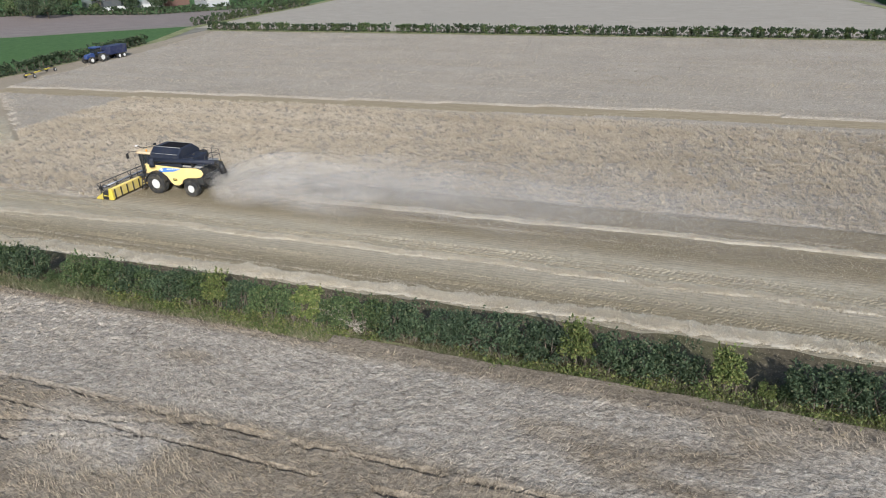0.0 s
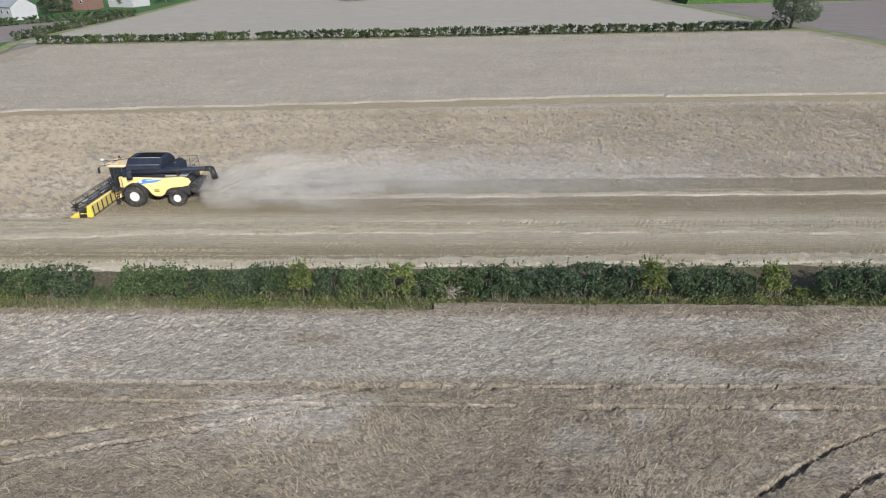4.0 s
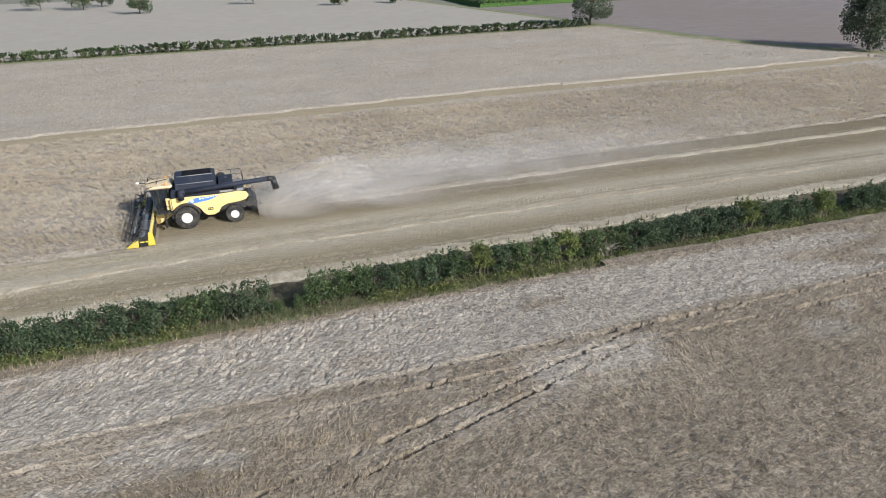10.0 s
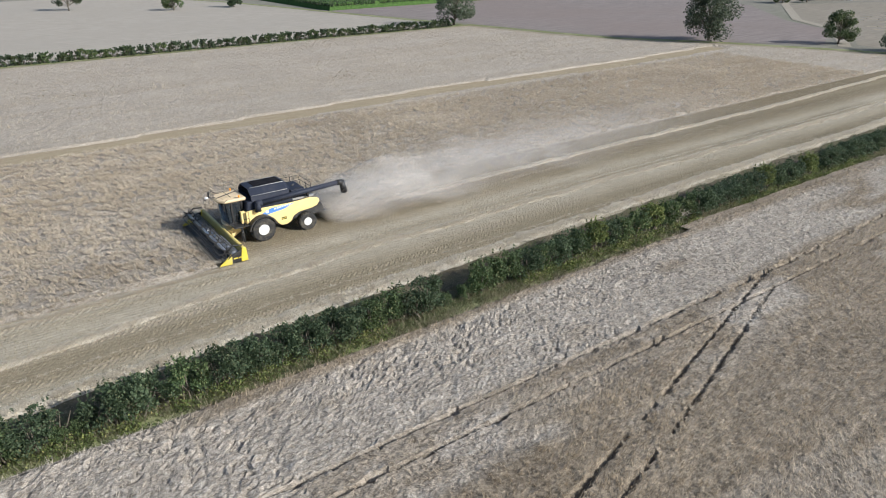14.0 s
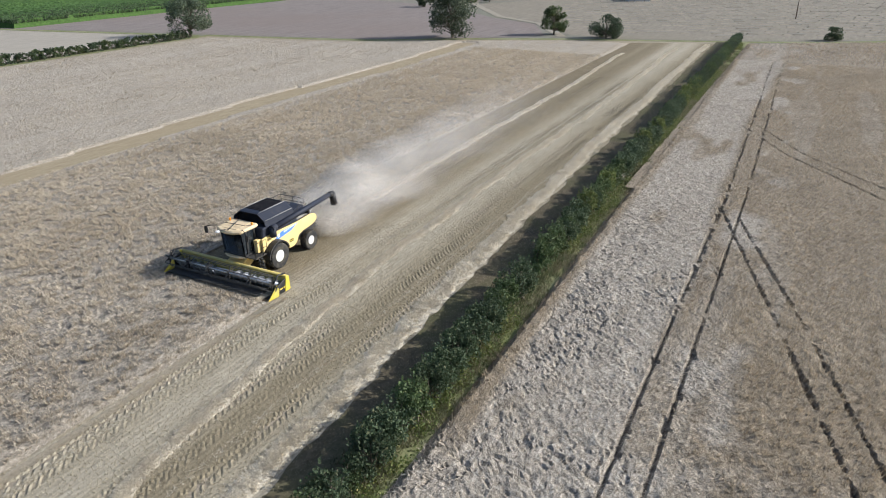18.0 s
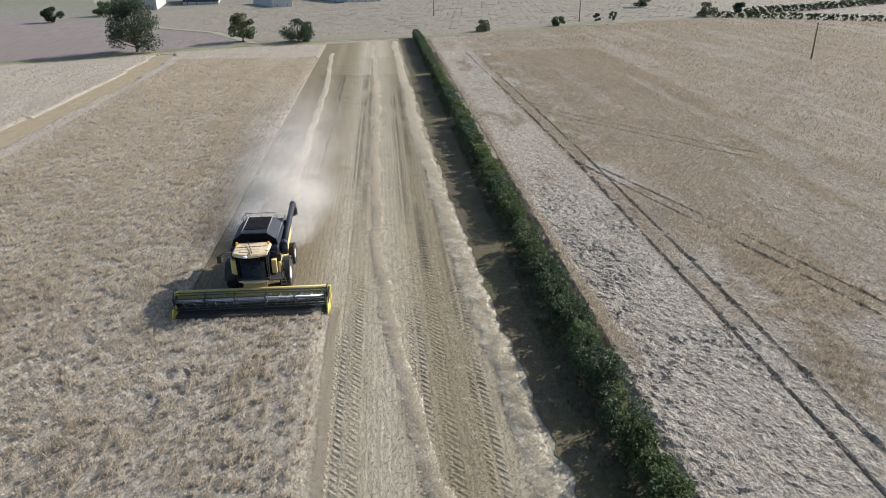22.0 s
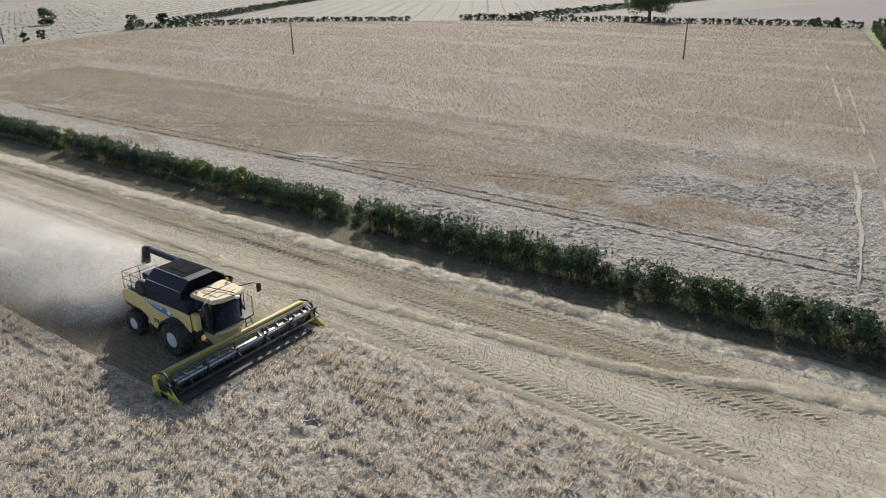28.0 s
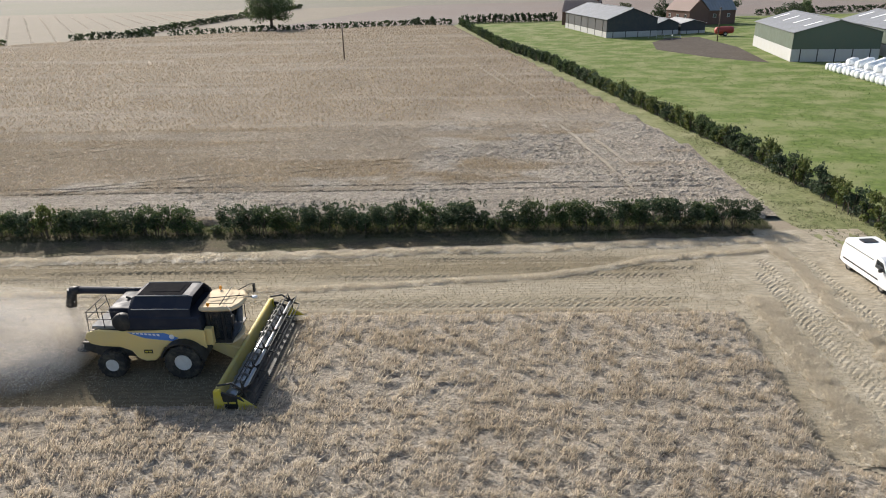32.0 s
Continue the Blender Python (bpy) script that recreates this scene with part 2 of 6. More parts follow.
M["mid_leaf"] = leafy("hedge leaves", (0.032, 0.055, 0.022), (0.105, 0.145, 0.058), (0.165, 0.16, 0.07), 0.25)
M["light_leaf"] = leafy("yellow-green leaves", (0.055, 0.08, 0.022), (0.165, 0.195, 0.06), (0.25, 0.225, 0.085), 0.35)
M["blue_leaf"] = leafy("blackthorn leaves", (0.028, 0.046, 0.025), (0.086, 0.12, 0.064), (0.115, 0.125, 0.075), 0.2)
M["willow_leaf"] = leafy("grey-green leaves", (0.05, 0.07, 0.045), (0.135, 0.165, 0.105), (0.15, 0.165, 0.09), 0.2)
M["bark"] = soil_like("bark", (0.07, 0.055, 0.04), (0.20, 0.17, 0.13), (0.14, 0.13, 0.10), (1, 1, 0.2), 0, 6, 1.0, 0.8, bump_d=0.03)
M["dead_wood"] = soil_like("bleached wood", (0.30, 0.26, 0.21), (0.50, 0.45, 0.38), (0.40, 0.35, 0.29), (1, 1, 0.2), 0, 8, 1.0, 0.5, bump_d=0.02)


def cereal(name, dark, flat, stand, stretch, turn, bump_d=0.1, broad=1.0):
    """Ripe barley seen from above: pale and silky where it lies, browner where it stands, the shade of its gaps
    painted dark.
    """
    mt, n, l, b = material(name, 0.9, 0, 0.1)
    at = n.new("ShaderNodeAttribute")
    at.attribute_name = "laid"
    v, vs = place(n, l), place(n, l, stretch, turn)
    f1, f2 = noise_tex(n, l, vs, 3.2, 7, 0.72, 0.8), noise_tex(n, l, v, 0.12, 4, 0.6)
    f3, f4 = noise_tex(n, l, v, 8, 4, 0.75), noise_tex(n, l, place(n, l, (0.3, 2.4, 1)), 0.9, 4, 0.6, 0.5)
    c = mix(n, l, at.outputs["Fac"], stand, flat)
    ab = n.new("ShaderNodeAttribute")
    ab.attribute_name = "bare"
    # wheelings: soil colour that also paints shaded stem bases dark
    c = mix(n, l, ab.outputs["Fac"], c, (0.15, 0.12, 0.085))
    c = mix(n, l, 0.8 * broad, c, ramp(n, l, f2, [(0.35, (0.80, 0.79, 0.77)), (0.65, (1.12, 1.11, 1.08))]), "MULTIPLY")
    # low noise mixed dark, painting the shade between stalks
    c = mix(n, l, ramp(n, l, f1, [(0.34, (0.9,) * 3), (0.60, (0.1,) * 3)]), c, dark)
    c = mix(n, l, 0.7 * broad, c, ramp(n, l, f4, [(0.3, (0.72,) * 3), (0.7, (1.22,) * 3)]), "MULTIPLY")
    c = mix(n, l, 0.75, c, ramp(n, l, f3, [(0.3, (0.45,) * 3), (0.7, (1.4,) * 3)]), "MULTIPLY")
    l.new(c, b.inputs["Base Color"])
    h = node(n, l, "ShaderNodeMath", {0: f1, 1: f3}, operation="ADD")
    bp = node(n, l, "ShaderNodeBump", {"Strength": 1.0, "Distance": bump_d, "Height": h.outputs[0]})
    l.new(bp.outputs[0], b.inputs["Normal"])
    return mt


def stalky(name, flat, stand, through_amt):
    mt, n, l, b = material(name, 0.75, 0, 0.2)
    at = n.new("ShaderNodeAttribute")
    at.attribute_name = "laid"
    g = n.new("ShaderNodeNewGeometry")
    c = mix(n, l, at.outputs["Fac"], stand, flat)
    c = mix(n, l, 0.8, c, ramp(n, l, g.outputs["Random Per Island"], [(0.0, (0.76, 0.74, 0.71)), (1.0, (1.18, 1.17, 1.15))]), "MULTIPLY")
    v = place(n, l)
    c = mix(n, l, 0.8, c, ramp(n, l, noise_tex(n, l, v, 2.2, 5, 0.75), [(0.3, (0.74, 0.72, 0.69)), (0.7, (1.24, 1.24, 1.23))]), "MULTIPLY")
    c = mix(n, l, 0.7, c, ramp(n, l, noise_tex(n, l, v, 0.22, 3, 0.6), [(0.35, (0.92, 0.90, 0.87)), (0.65, (1.1, 1.1, 1.1))]), "MULTIPLY")
    l.new(c, b.inputs["Base Color"])
    t = node(n, l, "ShaderNodeBsdfTranslucent", {"Color": c})
    ms = node(n, l, "ShaderNodeMixShader", {0: through_amt, 1: b.outputs[0], 2: t.outputs[0]})
    l.new(ms.outputs[0], n["Material Output"].inputs[0])
    return mt


M["crop_s"] = cereal("laid barley", (0.145, 0.118, 0.086), (0.52, 0.468, 0.396), (0.36, 0.297, 0.214), (1, 1.7, 1), 14, 0.1, 0.8)
# far crop: darkened to stand in for self-shade its coarse mesh lacks
M["crop_far_shaded"] = cereal("far barley darkened for self-shade", (0.17, 0.138, 0.10), (0.40, 0.355, 0.295), (0.305, 0.252, 0.187), (1, 1.7, 1), 14)
M["crop_nfar"] = cereal("far ripe barley", (0.24, 0.20, 0.15), (0.47, 0.42, 0.347), (0.445, 0.392, 0.315), (1, 1.6, 1), -8, 0.1, 0.5)
M["crop_n"] = cereal("ripe barley", (0.15, 0.122, 0.088), (0.48, 0.43, 0.355), (0.45, 0.396, 0.318), (1, 1.6, 1), -8, 0.1, 0.35)
M["stalk_s"] = stalky("barley stalks", (0.545, 0.492, 0.415), (0.385, 0.32, 0.232), 0.36)
M["stalk_n"] = stalky("ripe stalks", (0.515, 0.457, 0.37), (0.475, 0.413, 0.321), 0.44)
M["maize"] = soil_like("maize canopy", (0.025, 0.05, 0.015), (0.085, 0.15, 0.04), (0.06, 0.11, 0.03), fine=1.2, big=0.05, bump=1.0)
M["straw"] = strawy("straw", (0.51, 0.452, 0.352), (0.77, 0.705, 0.575), 0.58)
M["straw_bed"] = soil_like("straw bed", (0.375, 0.328, 0.245), (0.62, 0.558, 0.445), (0.55, 0.487, 0.383), (0.6, 1.6, 1), 0, 5, 0.5, 0.8, rough=0.6, bump_d=0.06)
M["straw_far"] = soil_like("far straw", (0.30, 0.26, 0.195), (0.43, 0.38, 0.30), (0.37, 0.32, 0.25), fine=2.0, big=0.3)
M["wheel"] = soil_like("flattened barley", (0.26, 0.222, 0.17), (0.46, 0.41, 0.335), (0.31, 0.265, 0.20), fine=1.2, big=0.35, patch_amt=0.9)
# earth by the hedge, darkened further to hold the hedge's shade
M["hedge_shade_soil"] = soil_like("soil under a hedge, shade in its colour", (0.06, 0.05, 0.03), (0.16, 0.13, 0.085), (0.10, 0.10, 0.045), fine=2.5, big=0.3)
M["strip"] = soil_like("cut strip stubble", (0.235, 0.185, 0.115), (0.385, 0.32, 0.212), (0.31, 0.25, 0.16), (0.3, 2.0, 1), 2, 1.5, 0.1, 0.5)
M["pasture_blade"] = leafy("pasture blades", (0.07, 0.115, 0.028), (0.17, 0.23, 0.065), (0.26, 0.265, 0.12), 0.5)

# ---- mesh helpers ----
def hash2(ix, iy, seed):
    h = (ix.astype(np.int64) * 374761393 + iy.astype(np.int64) * 668265263 + seed * 974634777) & 0xFFFFFFFF
    h = ((h ^ (h >> 13)) * 1274126177) & 0xFFFFFFFF
    h = h ^ (h >> 16)
    return (h & 0xFFFFFF) / float(0xFFFFFF)


def vnoise(x, y, seed=0):
    """Smooth value noise, 0 to 1, cell 1."""
    x, y = np.asarray(x, float), np.asarray(y, float)
    ix, iy = np.floor(x), np.floor(y)
    fx, fy = x - ix, y - iy
    fx, fy = fx * fx * (3 - 2 * fx), fy * fy * (3 - 2 * fy)
    a, b = hash2(ix, iy, seed), hash2(ix + 1, iy, seed)
    c, d = hash2(ix, iy + 1, seed), hash2(ix + 1, iy + 1, seed)
    return (a * (1 - fx) + b * fx) * (1 - fy) + (c * (1 - fx) + d * fx) * fy


def fnoise(x, y, seed=0, octaves=3):
    t, amp, s = 0, 0.5, 0
    for k in range(octaves):
        t, s = t + amp * vnoise(x * 2 ** k, y * 2 ** k, seed + 17 * k), s + amp
        amp *= 0.5
    return t / s


def mesh_np(name, verts, faces, mats, smooth=False):
    """A mesh from arrays: verts (n, 3), faces (m, 3 or 4)."""
    verts, faces = np.asarray(verts, np.float32), np.asarray(faces, np.int32)
    k = faces.shape[1]
    me = bpy.data.meshes.new(name)
    me.vertices.add(len(verts)), me.loops.add(faces.size), me.polygons.add(len(faces))
    me.vertices.foreach_set("co", verts.ravel())
    me.loops.foreach_set("vertex_index", faces.ravel())
    me.polygons.foreach_set("loop_start", np.arange(0, faces.size, k, dtype=np.int32))
    me.polygons.foreach_set("use_smooth", np.full(len(faces), smooth))
    me.update(calc_edges=True)
    for m in mats if isinstance(mats, (list, tuple)) else [mats]:
        me.materials.append(m)
    return me


def part(name, data, mat, parent, label=""):
    """One mesh object under a thing or a part. data: a bmesh or a mesh."""
    if isinstance(data, bmesh.types.BMesh):
        me = bpy.data.meshes.new(name)
        data.to_mesh(me), data.free()
    else:
        me = data
    if mat and not me.materials:
        me.materials.append(mat)
    ob = new(name, me)
    ob.parent = parent
    if label:
        ob["label"] = label
    return ob


def thing(name, m, label, category, group=""):
    ob = new(name)
    ob.matrix_basis = m
    return tagged(ob, label, category, group)


def lay(me, f, name="laid"):
    """Stores on a crop mesh how far it lies flat, 0 to 1, by place."""
    n = len(me.vertices)
    co = np.empty(n * 3, np.float32)
    me.vertices.foreach_get("co", co)
    co = co.reshape(-1, 3)
    at = me.attributes.new(name, "FLOAT", "POINT")
    at.data.foreach_set("value", np.asarray(f(co[:, 0], co[:, 1]), np.float32))
    return me


def inside(px, py, poly):
    px, py = np.asarray(px), np.asarray(py)
    r = np.zeros(px.shape, bool)
    for (x0, y0), (x1, y1) in zip(poly, poly[1:] + poly[:1]):
        c = (y0 > py) != (y1 > py)
        with np.errstate(divide="ignore", invalid="ignore"):
            r ^= c & (px < (x1 - x0) * (py - y0) / (y1 - y0 if y1 != y0 else 1e-9) + x0)
    return r


LEVEL = [0]


def sheet(name, poly, z, mat, label, kind="structure", category="field"):
    """A flat piece of land, each a few millimetres over the last."""
    LEVEL[0] += 1
    z += 0.0012 * LEVEL[0]
    bm = bmesh.new()
    f = bm.faces.new([bm.verts.new((x, y, z)) for x, y in poly])
    if f.normal.z < 0 or sum((b[0] - a[0]) * (b[1] + a[1]) for a, b in zip(poly, poly[1:] + poly[:1])) > 0:
        f.normal_flip()
    me = bpy.data.meshes.new(name)
    bm.to_mesh(me), bm.free()
    me.materials.append(mat)
    return tagged(new(name, me), label, category, "", kind)


def height_grid(x0, x1, y0, y1, step, height, keep=None):
    nx, ny = int(round((x1 - x0) / step)) + 1, int(round((y1 - y0) / step)) + 1
    X, Y = np.meshgrid(np.linspace(x0, x1, nx), np.linspace(y0, y1, ny))
    Z = height(X, Y)
    idx = np.arange(nx * ny).reshape(ny, nx)
    F = np.stack([idx[:-1, :-1], idx[:-1, 1:], idx[1:, 1:], idx[1:, :-1]], -1).reshape(-1, 4)
    if keep is not None:
        C = keep((X[:-1, :-1] + X[1:, 1:]) / 2, (Y[:-1, :-1] + Y[1:, 1:]) / 2).ravel()
        F = F[C]
    V = np.stack([X.ravel(), Y.ravel(), Z.ravel()], -1)
    used = np.unique(F)
    remap = np.zeros(len(V), np.int32)
    remap[used] = np.arange(len(used))
    return V[used], remap[F]


def blades(px, py, pz, rng, n, h, spread, lean, wid, lean_dir=None):
    """n thin blades at each place: returns verts and triangles."""
    k = len(px)
    a = rng.uniform(0, 2 * np.pi, (k, n))
    r = rng.uniform(0, spread, (k, n))
    bx, by = px[:, None] + r * np.cos(a), py[:, None] + r * np.sin(a)
    hh = h[:, None] * rng.uniform(0.6, 1.15, (k, n))
    if lean_dir is None:
        d = rng.uniform(0, 2 * np.pi, (k, n))
    else:
        d = lean_dir[:, None] + rng.normal(0, 0.7, (k, n))
    ln = lean[:, None] * rng.uniform(0.4, 1.3, (k, n)) * hh
    tx, ty = bx + ln * np.cos(d), by + ln * np.sin(d)
    s = rng.uniform(0, np.pi, (k, n))
    w = wid * rng.uniform(0.6, 1.3, (k, n)) / 2
    z0 = np.broadcast_to(pz[:, None], bx.shape)
    V = np.stack([np.stack([bx - w * np.cos(s), by - w * np.sin(s), z0], -1), np.stack([bx + w * np.cos(s), by + w * np.sin(s), z0], -1),
                  np.stack([tx, ty, z0 + hh], -1)], 2).reshape(-1, 3)
    return V, np.arange(len(V)).reshape(-1, 3)


# ---- plan of the land ----
HEDGE_X0 = -99.5
TIP = -69.0                                     # the header's points, to which the combine has cut
FIELD_N = [(-93.3, 41.5), (TIP, 41.5), (TIP, 50.5), (61, 50.5), (59, 66), (49.5, 86), (38, 105), (34, 121), (29, 145), (-134, 145.5), (-128, 112), (-125.5, 86), (-124.5, 77.6), (-112, 68.4), (-92.4, 54.2)]
FIELD_S = [(-102.2, 26.2), (-102.4, 14), (-101.3, 1), (-98.9, -18), (-95.0, -44), (-90.6, -73), (-83, -114), (-73.5, -172), (-62, -176), (0, -161), (38, -147), (88, -112), (110, -65),
           (100, -35), (90, -10), (79, 10), (70, 27.0)]
rng = np.random.default_rng(4)

sheet("ground", [(-2500, -2500), (2500, -2500), (2500, 2500), (-2500, 2500)], -0.03, M["ground"], "dry open farmland reaching the horizon", category="ground")
sheet("cut_ground", [(-105.7, 26.5), (74, 27), (65, 56), (62.5, 66), (53, 87), (41, 107), (37, 123), (32, 150.5), (-139, 151), (-136.5, 110), (-135, 76), (-106.7, 62), (-104.7, 36)], 0.0,
      M["stubble"], "cut barley ground with brown stubble", category="stubble field")


def line_gap(x, y, line):
    best = np.full(np.shape(x), 1e9)
    for (ax, ay), (bx, by) in zip(line, line[1:]):
        dx, dy = bx - ax, by - ay
        t = np.clip(((x - ax) * dx + (y - ay) * dy) / (dx * dx + dy * dy), 0, 1)
        best = np.minimum(best, np.hypot(x - ax - t * dx, y - ay - t * dy))
    return best


def laid_south(x, y):
    """Where the southern barley lies: along the hedge, and over the western end."""
    wob = 9.0 * (fnoise(x * 0.06, y * 0.06, 5, 3) - 0.5)
    north = np.clip((y - 18.2 + wob * 0.3) / 1.2, 0, 1) * np.clip((25.2 + 0.006 * (x + 100.7) + wob * 0.12 - y) / 0.6, 0, 1)
    north = north * np.clip((fnoise(x * 0.09 + 3, y * 0.22, 55, 3) - 0.26) * 9, 0, 1)
    patch = np.clip((fnoise(x * 0.16 + 11, y * 0.3, 57, 3) - 0.56) * 9, 0, 1) * np.clip((y - 12.5) / 3, 0, 1) * np.clip((18.5 - y) / 1, 0, 1)
    north = np.maximum(north, patch)
    west = np.clip((-72.5 - x + 0.8 * wob) / 3.0, 0, 1) * np.clip((y + 22 + 1.6 * wob) / 9.0, 0, 1) * np.clip((fnoise(x * 0.1, y * 0.25 + 9, 58, 3) - 0.30) * 8, 0, 1)
    some = np.clip((fnoise(x * 0.03 + 7, y * 0.3, 9, 4) - 0.57) * 6, 0, 0.45)
    east = 0.2 * np.clip((x + 63 + wob) / 14.0, 0, 1) * np.clip((y + 4 + wob) / 8.0, 0, 1)
    return np.clip(np.maximum.reduce([north, west, some, east]), 0, 1)


def laid_north(x, y):
    return np.clip(0.5 + (fnoise(x * 0.03, y * 0.6, 19, 3) - 0.5) * 2.2, 0, 1)


def crop_height(seed, base, rough, field, laid):
    def f(x, y):
        edge = np.clip((line_gap(x, y, field + field[:1]) + 0.25 * (fnoise(x * 0.9, y * 0.9, seed, 2) - 0.5)) / 0.5, 0.06, 1) ** 0.7
        lodge = laid(x, y)
        wx, wy = x + 1.6 * fnoise(x * 0.3, y * 0.3, seed + 2), y + 1.6 * fnoise(x * 0.3, y * 0.3, seed + 3)
        ridge = np.abs(fnoise(wx * 3.3, wy * 4.2, seed + 7, 3) - 0.5) * 2
        hole = np.clip((0.07 - np.abs(fnoise(wx * 1.3 + 50, wy * 1.3, seed + 21, 3) - 0.5)) * 7, 0, 1) * np.clip((fnoise(x * 0.16, y * 0.16, seed + 22, 2) - 0.45) * 6, 0, 1)
        fine = fnoise(x * 2.3, y * 2.3, seed + 9, 3)
        return edge * (base + rough * ((ridge - 0.35) * (0.08 + (0.10 + 0.22 * np.clip((-48 - x) / 18, 0, 1)) * lodge) + (fine - 0.5) * 0.5) - 0.3 * hole * lodge * (0.15 + 0.85 * np.clip((-41 - x) / 18, 0, 1)))
    return f


h_s, h_n = crop_height(11, 0.46, 0.30, FIELD_S, laid_south), crop_height(31, 0.30, 0.13, FIELD_N, laid_north)

# wheelings through the southern crop: pairs of lines
TRAMS_S = [([(-99, 18.6), (-76, 18.7), (-36, 18.6), (13, 19.6), (44, 20.2), (69, 20.4)], 0.105), ([(-99, 17.0), (-76, 17.1), (-36, 17.1), (13, 17.9), (44, 18.4), (69, 18.6)], 0.105),
           ([(-40, 18.6), (-46, 16.9), (-58, 13.4), (-74, 9.0), (-88, 5.2)], 0.085), ([(-42, 17.0), (-48, 15.1), (-58, 11.9), (-74, 7.4), (-88, 3.6)], 0.085),
           ([(-9.7, 20.0), (-20.8, 14.6), (-28.9, 8.8), (-41.4, 0)], 0.105), ([(-8.3, 18.6), (-20, 13.0), (-27.6, 7.2), (-39.8, -1.6)], 0.105),
           ]
PALE_S = [([(-92, 26), (-90.2, 12), (-87.5, -8)], 0.2), ([(-94, 26), (-92.2, 12), (-89.5, -8)], 0.2)]


def south_height(x, y):
    z = h_s(x, y)
    for line, w in TRAMS_S:
        d = line_gap(x, y, line) + (fnoise(x * 1.3, y * 1.3, 77, 2) - 0.5) * 0.24 + 0.22 * np.clip(fnoise(x * 0.12, y * 0.12, 78, 2) - 0.46, 0, 1)
        z = np.where(d < w, np.minimum(z, 0.22), z)
    return np.maximum(z, 0.015)


def soil_shade_south(x, y):
    """Bare soil in the wheelings, with the shade on stem bases painted in."""
    b = np.zeros(np.shape(x))
    for line, w in TRAMS_S:
        d = line_gap(x, y, line) + (fnoise(x * 1.3, y * 1.3, 77, 2) - 0.5) * 0.24 + 0.22 * np.clip(fnoise(x * 0.12, y * 0.12, 78, 2) - 0.46, 0, 1)
        b = np.maximum(b, 0.6 * np.clip((w - d) / 0.1, 0, 1))
    return b


def trodden_south(x, y):
    b = laid_south(x, y)
    for line, w in PALE_S:
        b = np.maximum(b, 1.0 * (line_gap(x, y, line) < w + 0.06))
    return b


NEAR_S = (-101.0, 44.0, -8.0, 27.0)
V, F = height_grid(*NEAR_S, 0.16, south_height, lambda x, y: inside(x, y, FIELD_S))
tagged(new("crop_south_near", lay(lay(mesh_np("crop_south_near", V, F, M["crop_s"]), trodden_south), soil_shade_south, "bare")), "ripe grey-gold barley, laid flat in swirls with dark wheelings", "barley crop", "", "structure")
V, F = height_grid(-103, 112, -178, 27, 1.0, lambda x, y: np.maximum(h_s(x, y), 0.02) * 0.85, lambda x, y: inside(x, y, FIELD_S) & ~((x > NEAR_S[0] + 1) & (x < NEAR_S[1] - 1) & (y > NEAR_S[2] + 1) & (y < NEAR_S[3] - 1)))
tagged(new("crop_south_far", lay(mesh_np("crop_south_far", V, F, M["crop_far_shaded"]), laid_south)), "ripe buff barley standing towards the far boundary", "barley crop", "", "structure")

STRIPE = [(-123.73, 77.2), (-63.56, 79.8), (-23.17, 82.2), (15.22, 81.5), (47, 83.0)]
NEAR_N = (-97.0, 40.0, 41.4, 77.6)
V, F = height_grid(*NEAR_N, 0.28, lambda x, y: np.where(line_gap(x, y, STRIPE) < 2.1, -0.02, np.maximum(h_n(x, y), 0.03)), lambda x, y: inside(x, y, FIELD_N))
tagged(new("crop_north_near", lay(mesh_np("crop_north_near", V, F, M["crop_n"]), laid_north)), "ripe uncut barley standing in front of the combine", "barley crop", "", "structure")


def north_height(x, y):
    z = np.maximum(h_n(x, y), 0.03) * 0.9
    return np.where(line_gap(x, y, STRIPE) < 2.1, -0.02, z)


V, F = height_grid(-138, 63, 41.4, 147, 0.75, north_height, lambda x, y: inside(x, y, FIELD_N) & ~((x > NEAR_N[0] + 1) & (x < NEAR_N[1] - 1) & (y > NEAR_N[2] + 1) & (y < NEAR_N[3] - 1)))
tagged(new("crop_north_far", lay(mesh_np("crop_north_far", V, F, M["crop_nfar"]), laid_north)), "ripe barley with a cut strip through it", "barley crop", "", "structure")
sw = [(x, y - 2.2) for x, y in STRIPE] + [(x, y + 2.2) for x, y in reversed(STRIPE)]
sheet("cut_strip", sw, 0.06, M["strip"], "pale yellow cut strip through standing barley", category="stubble strip")


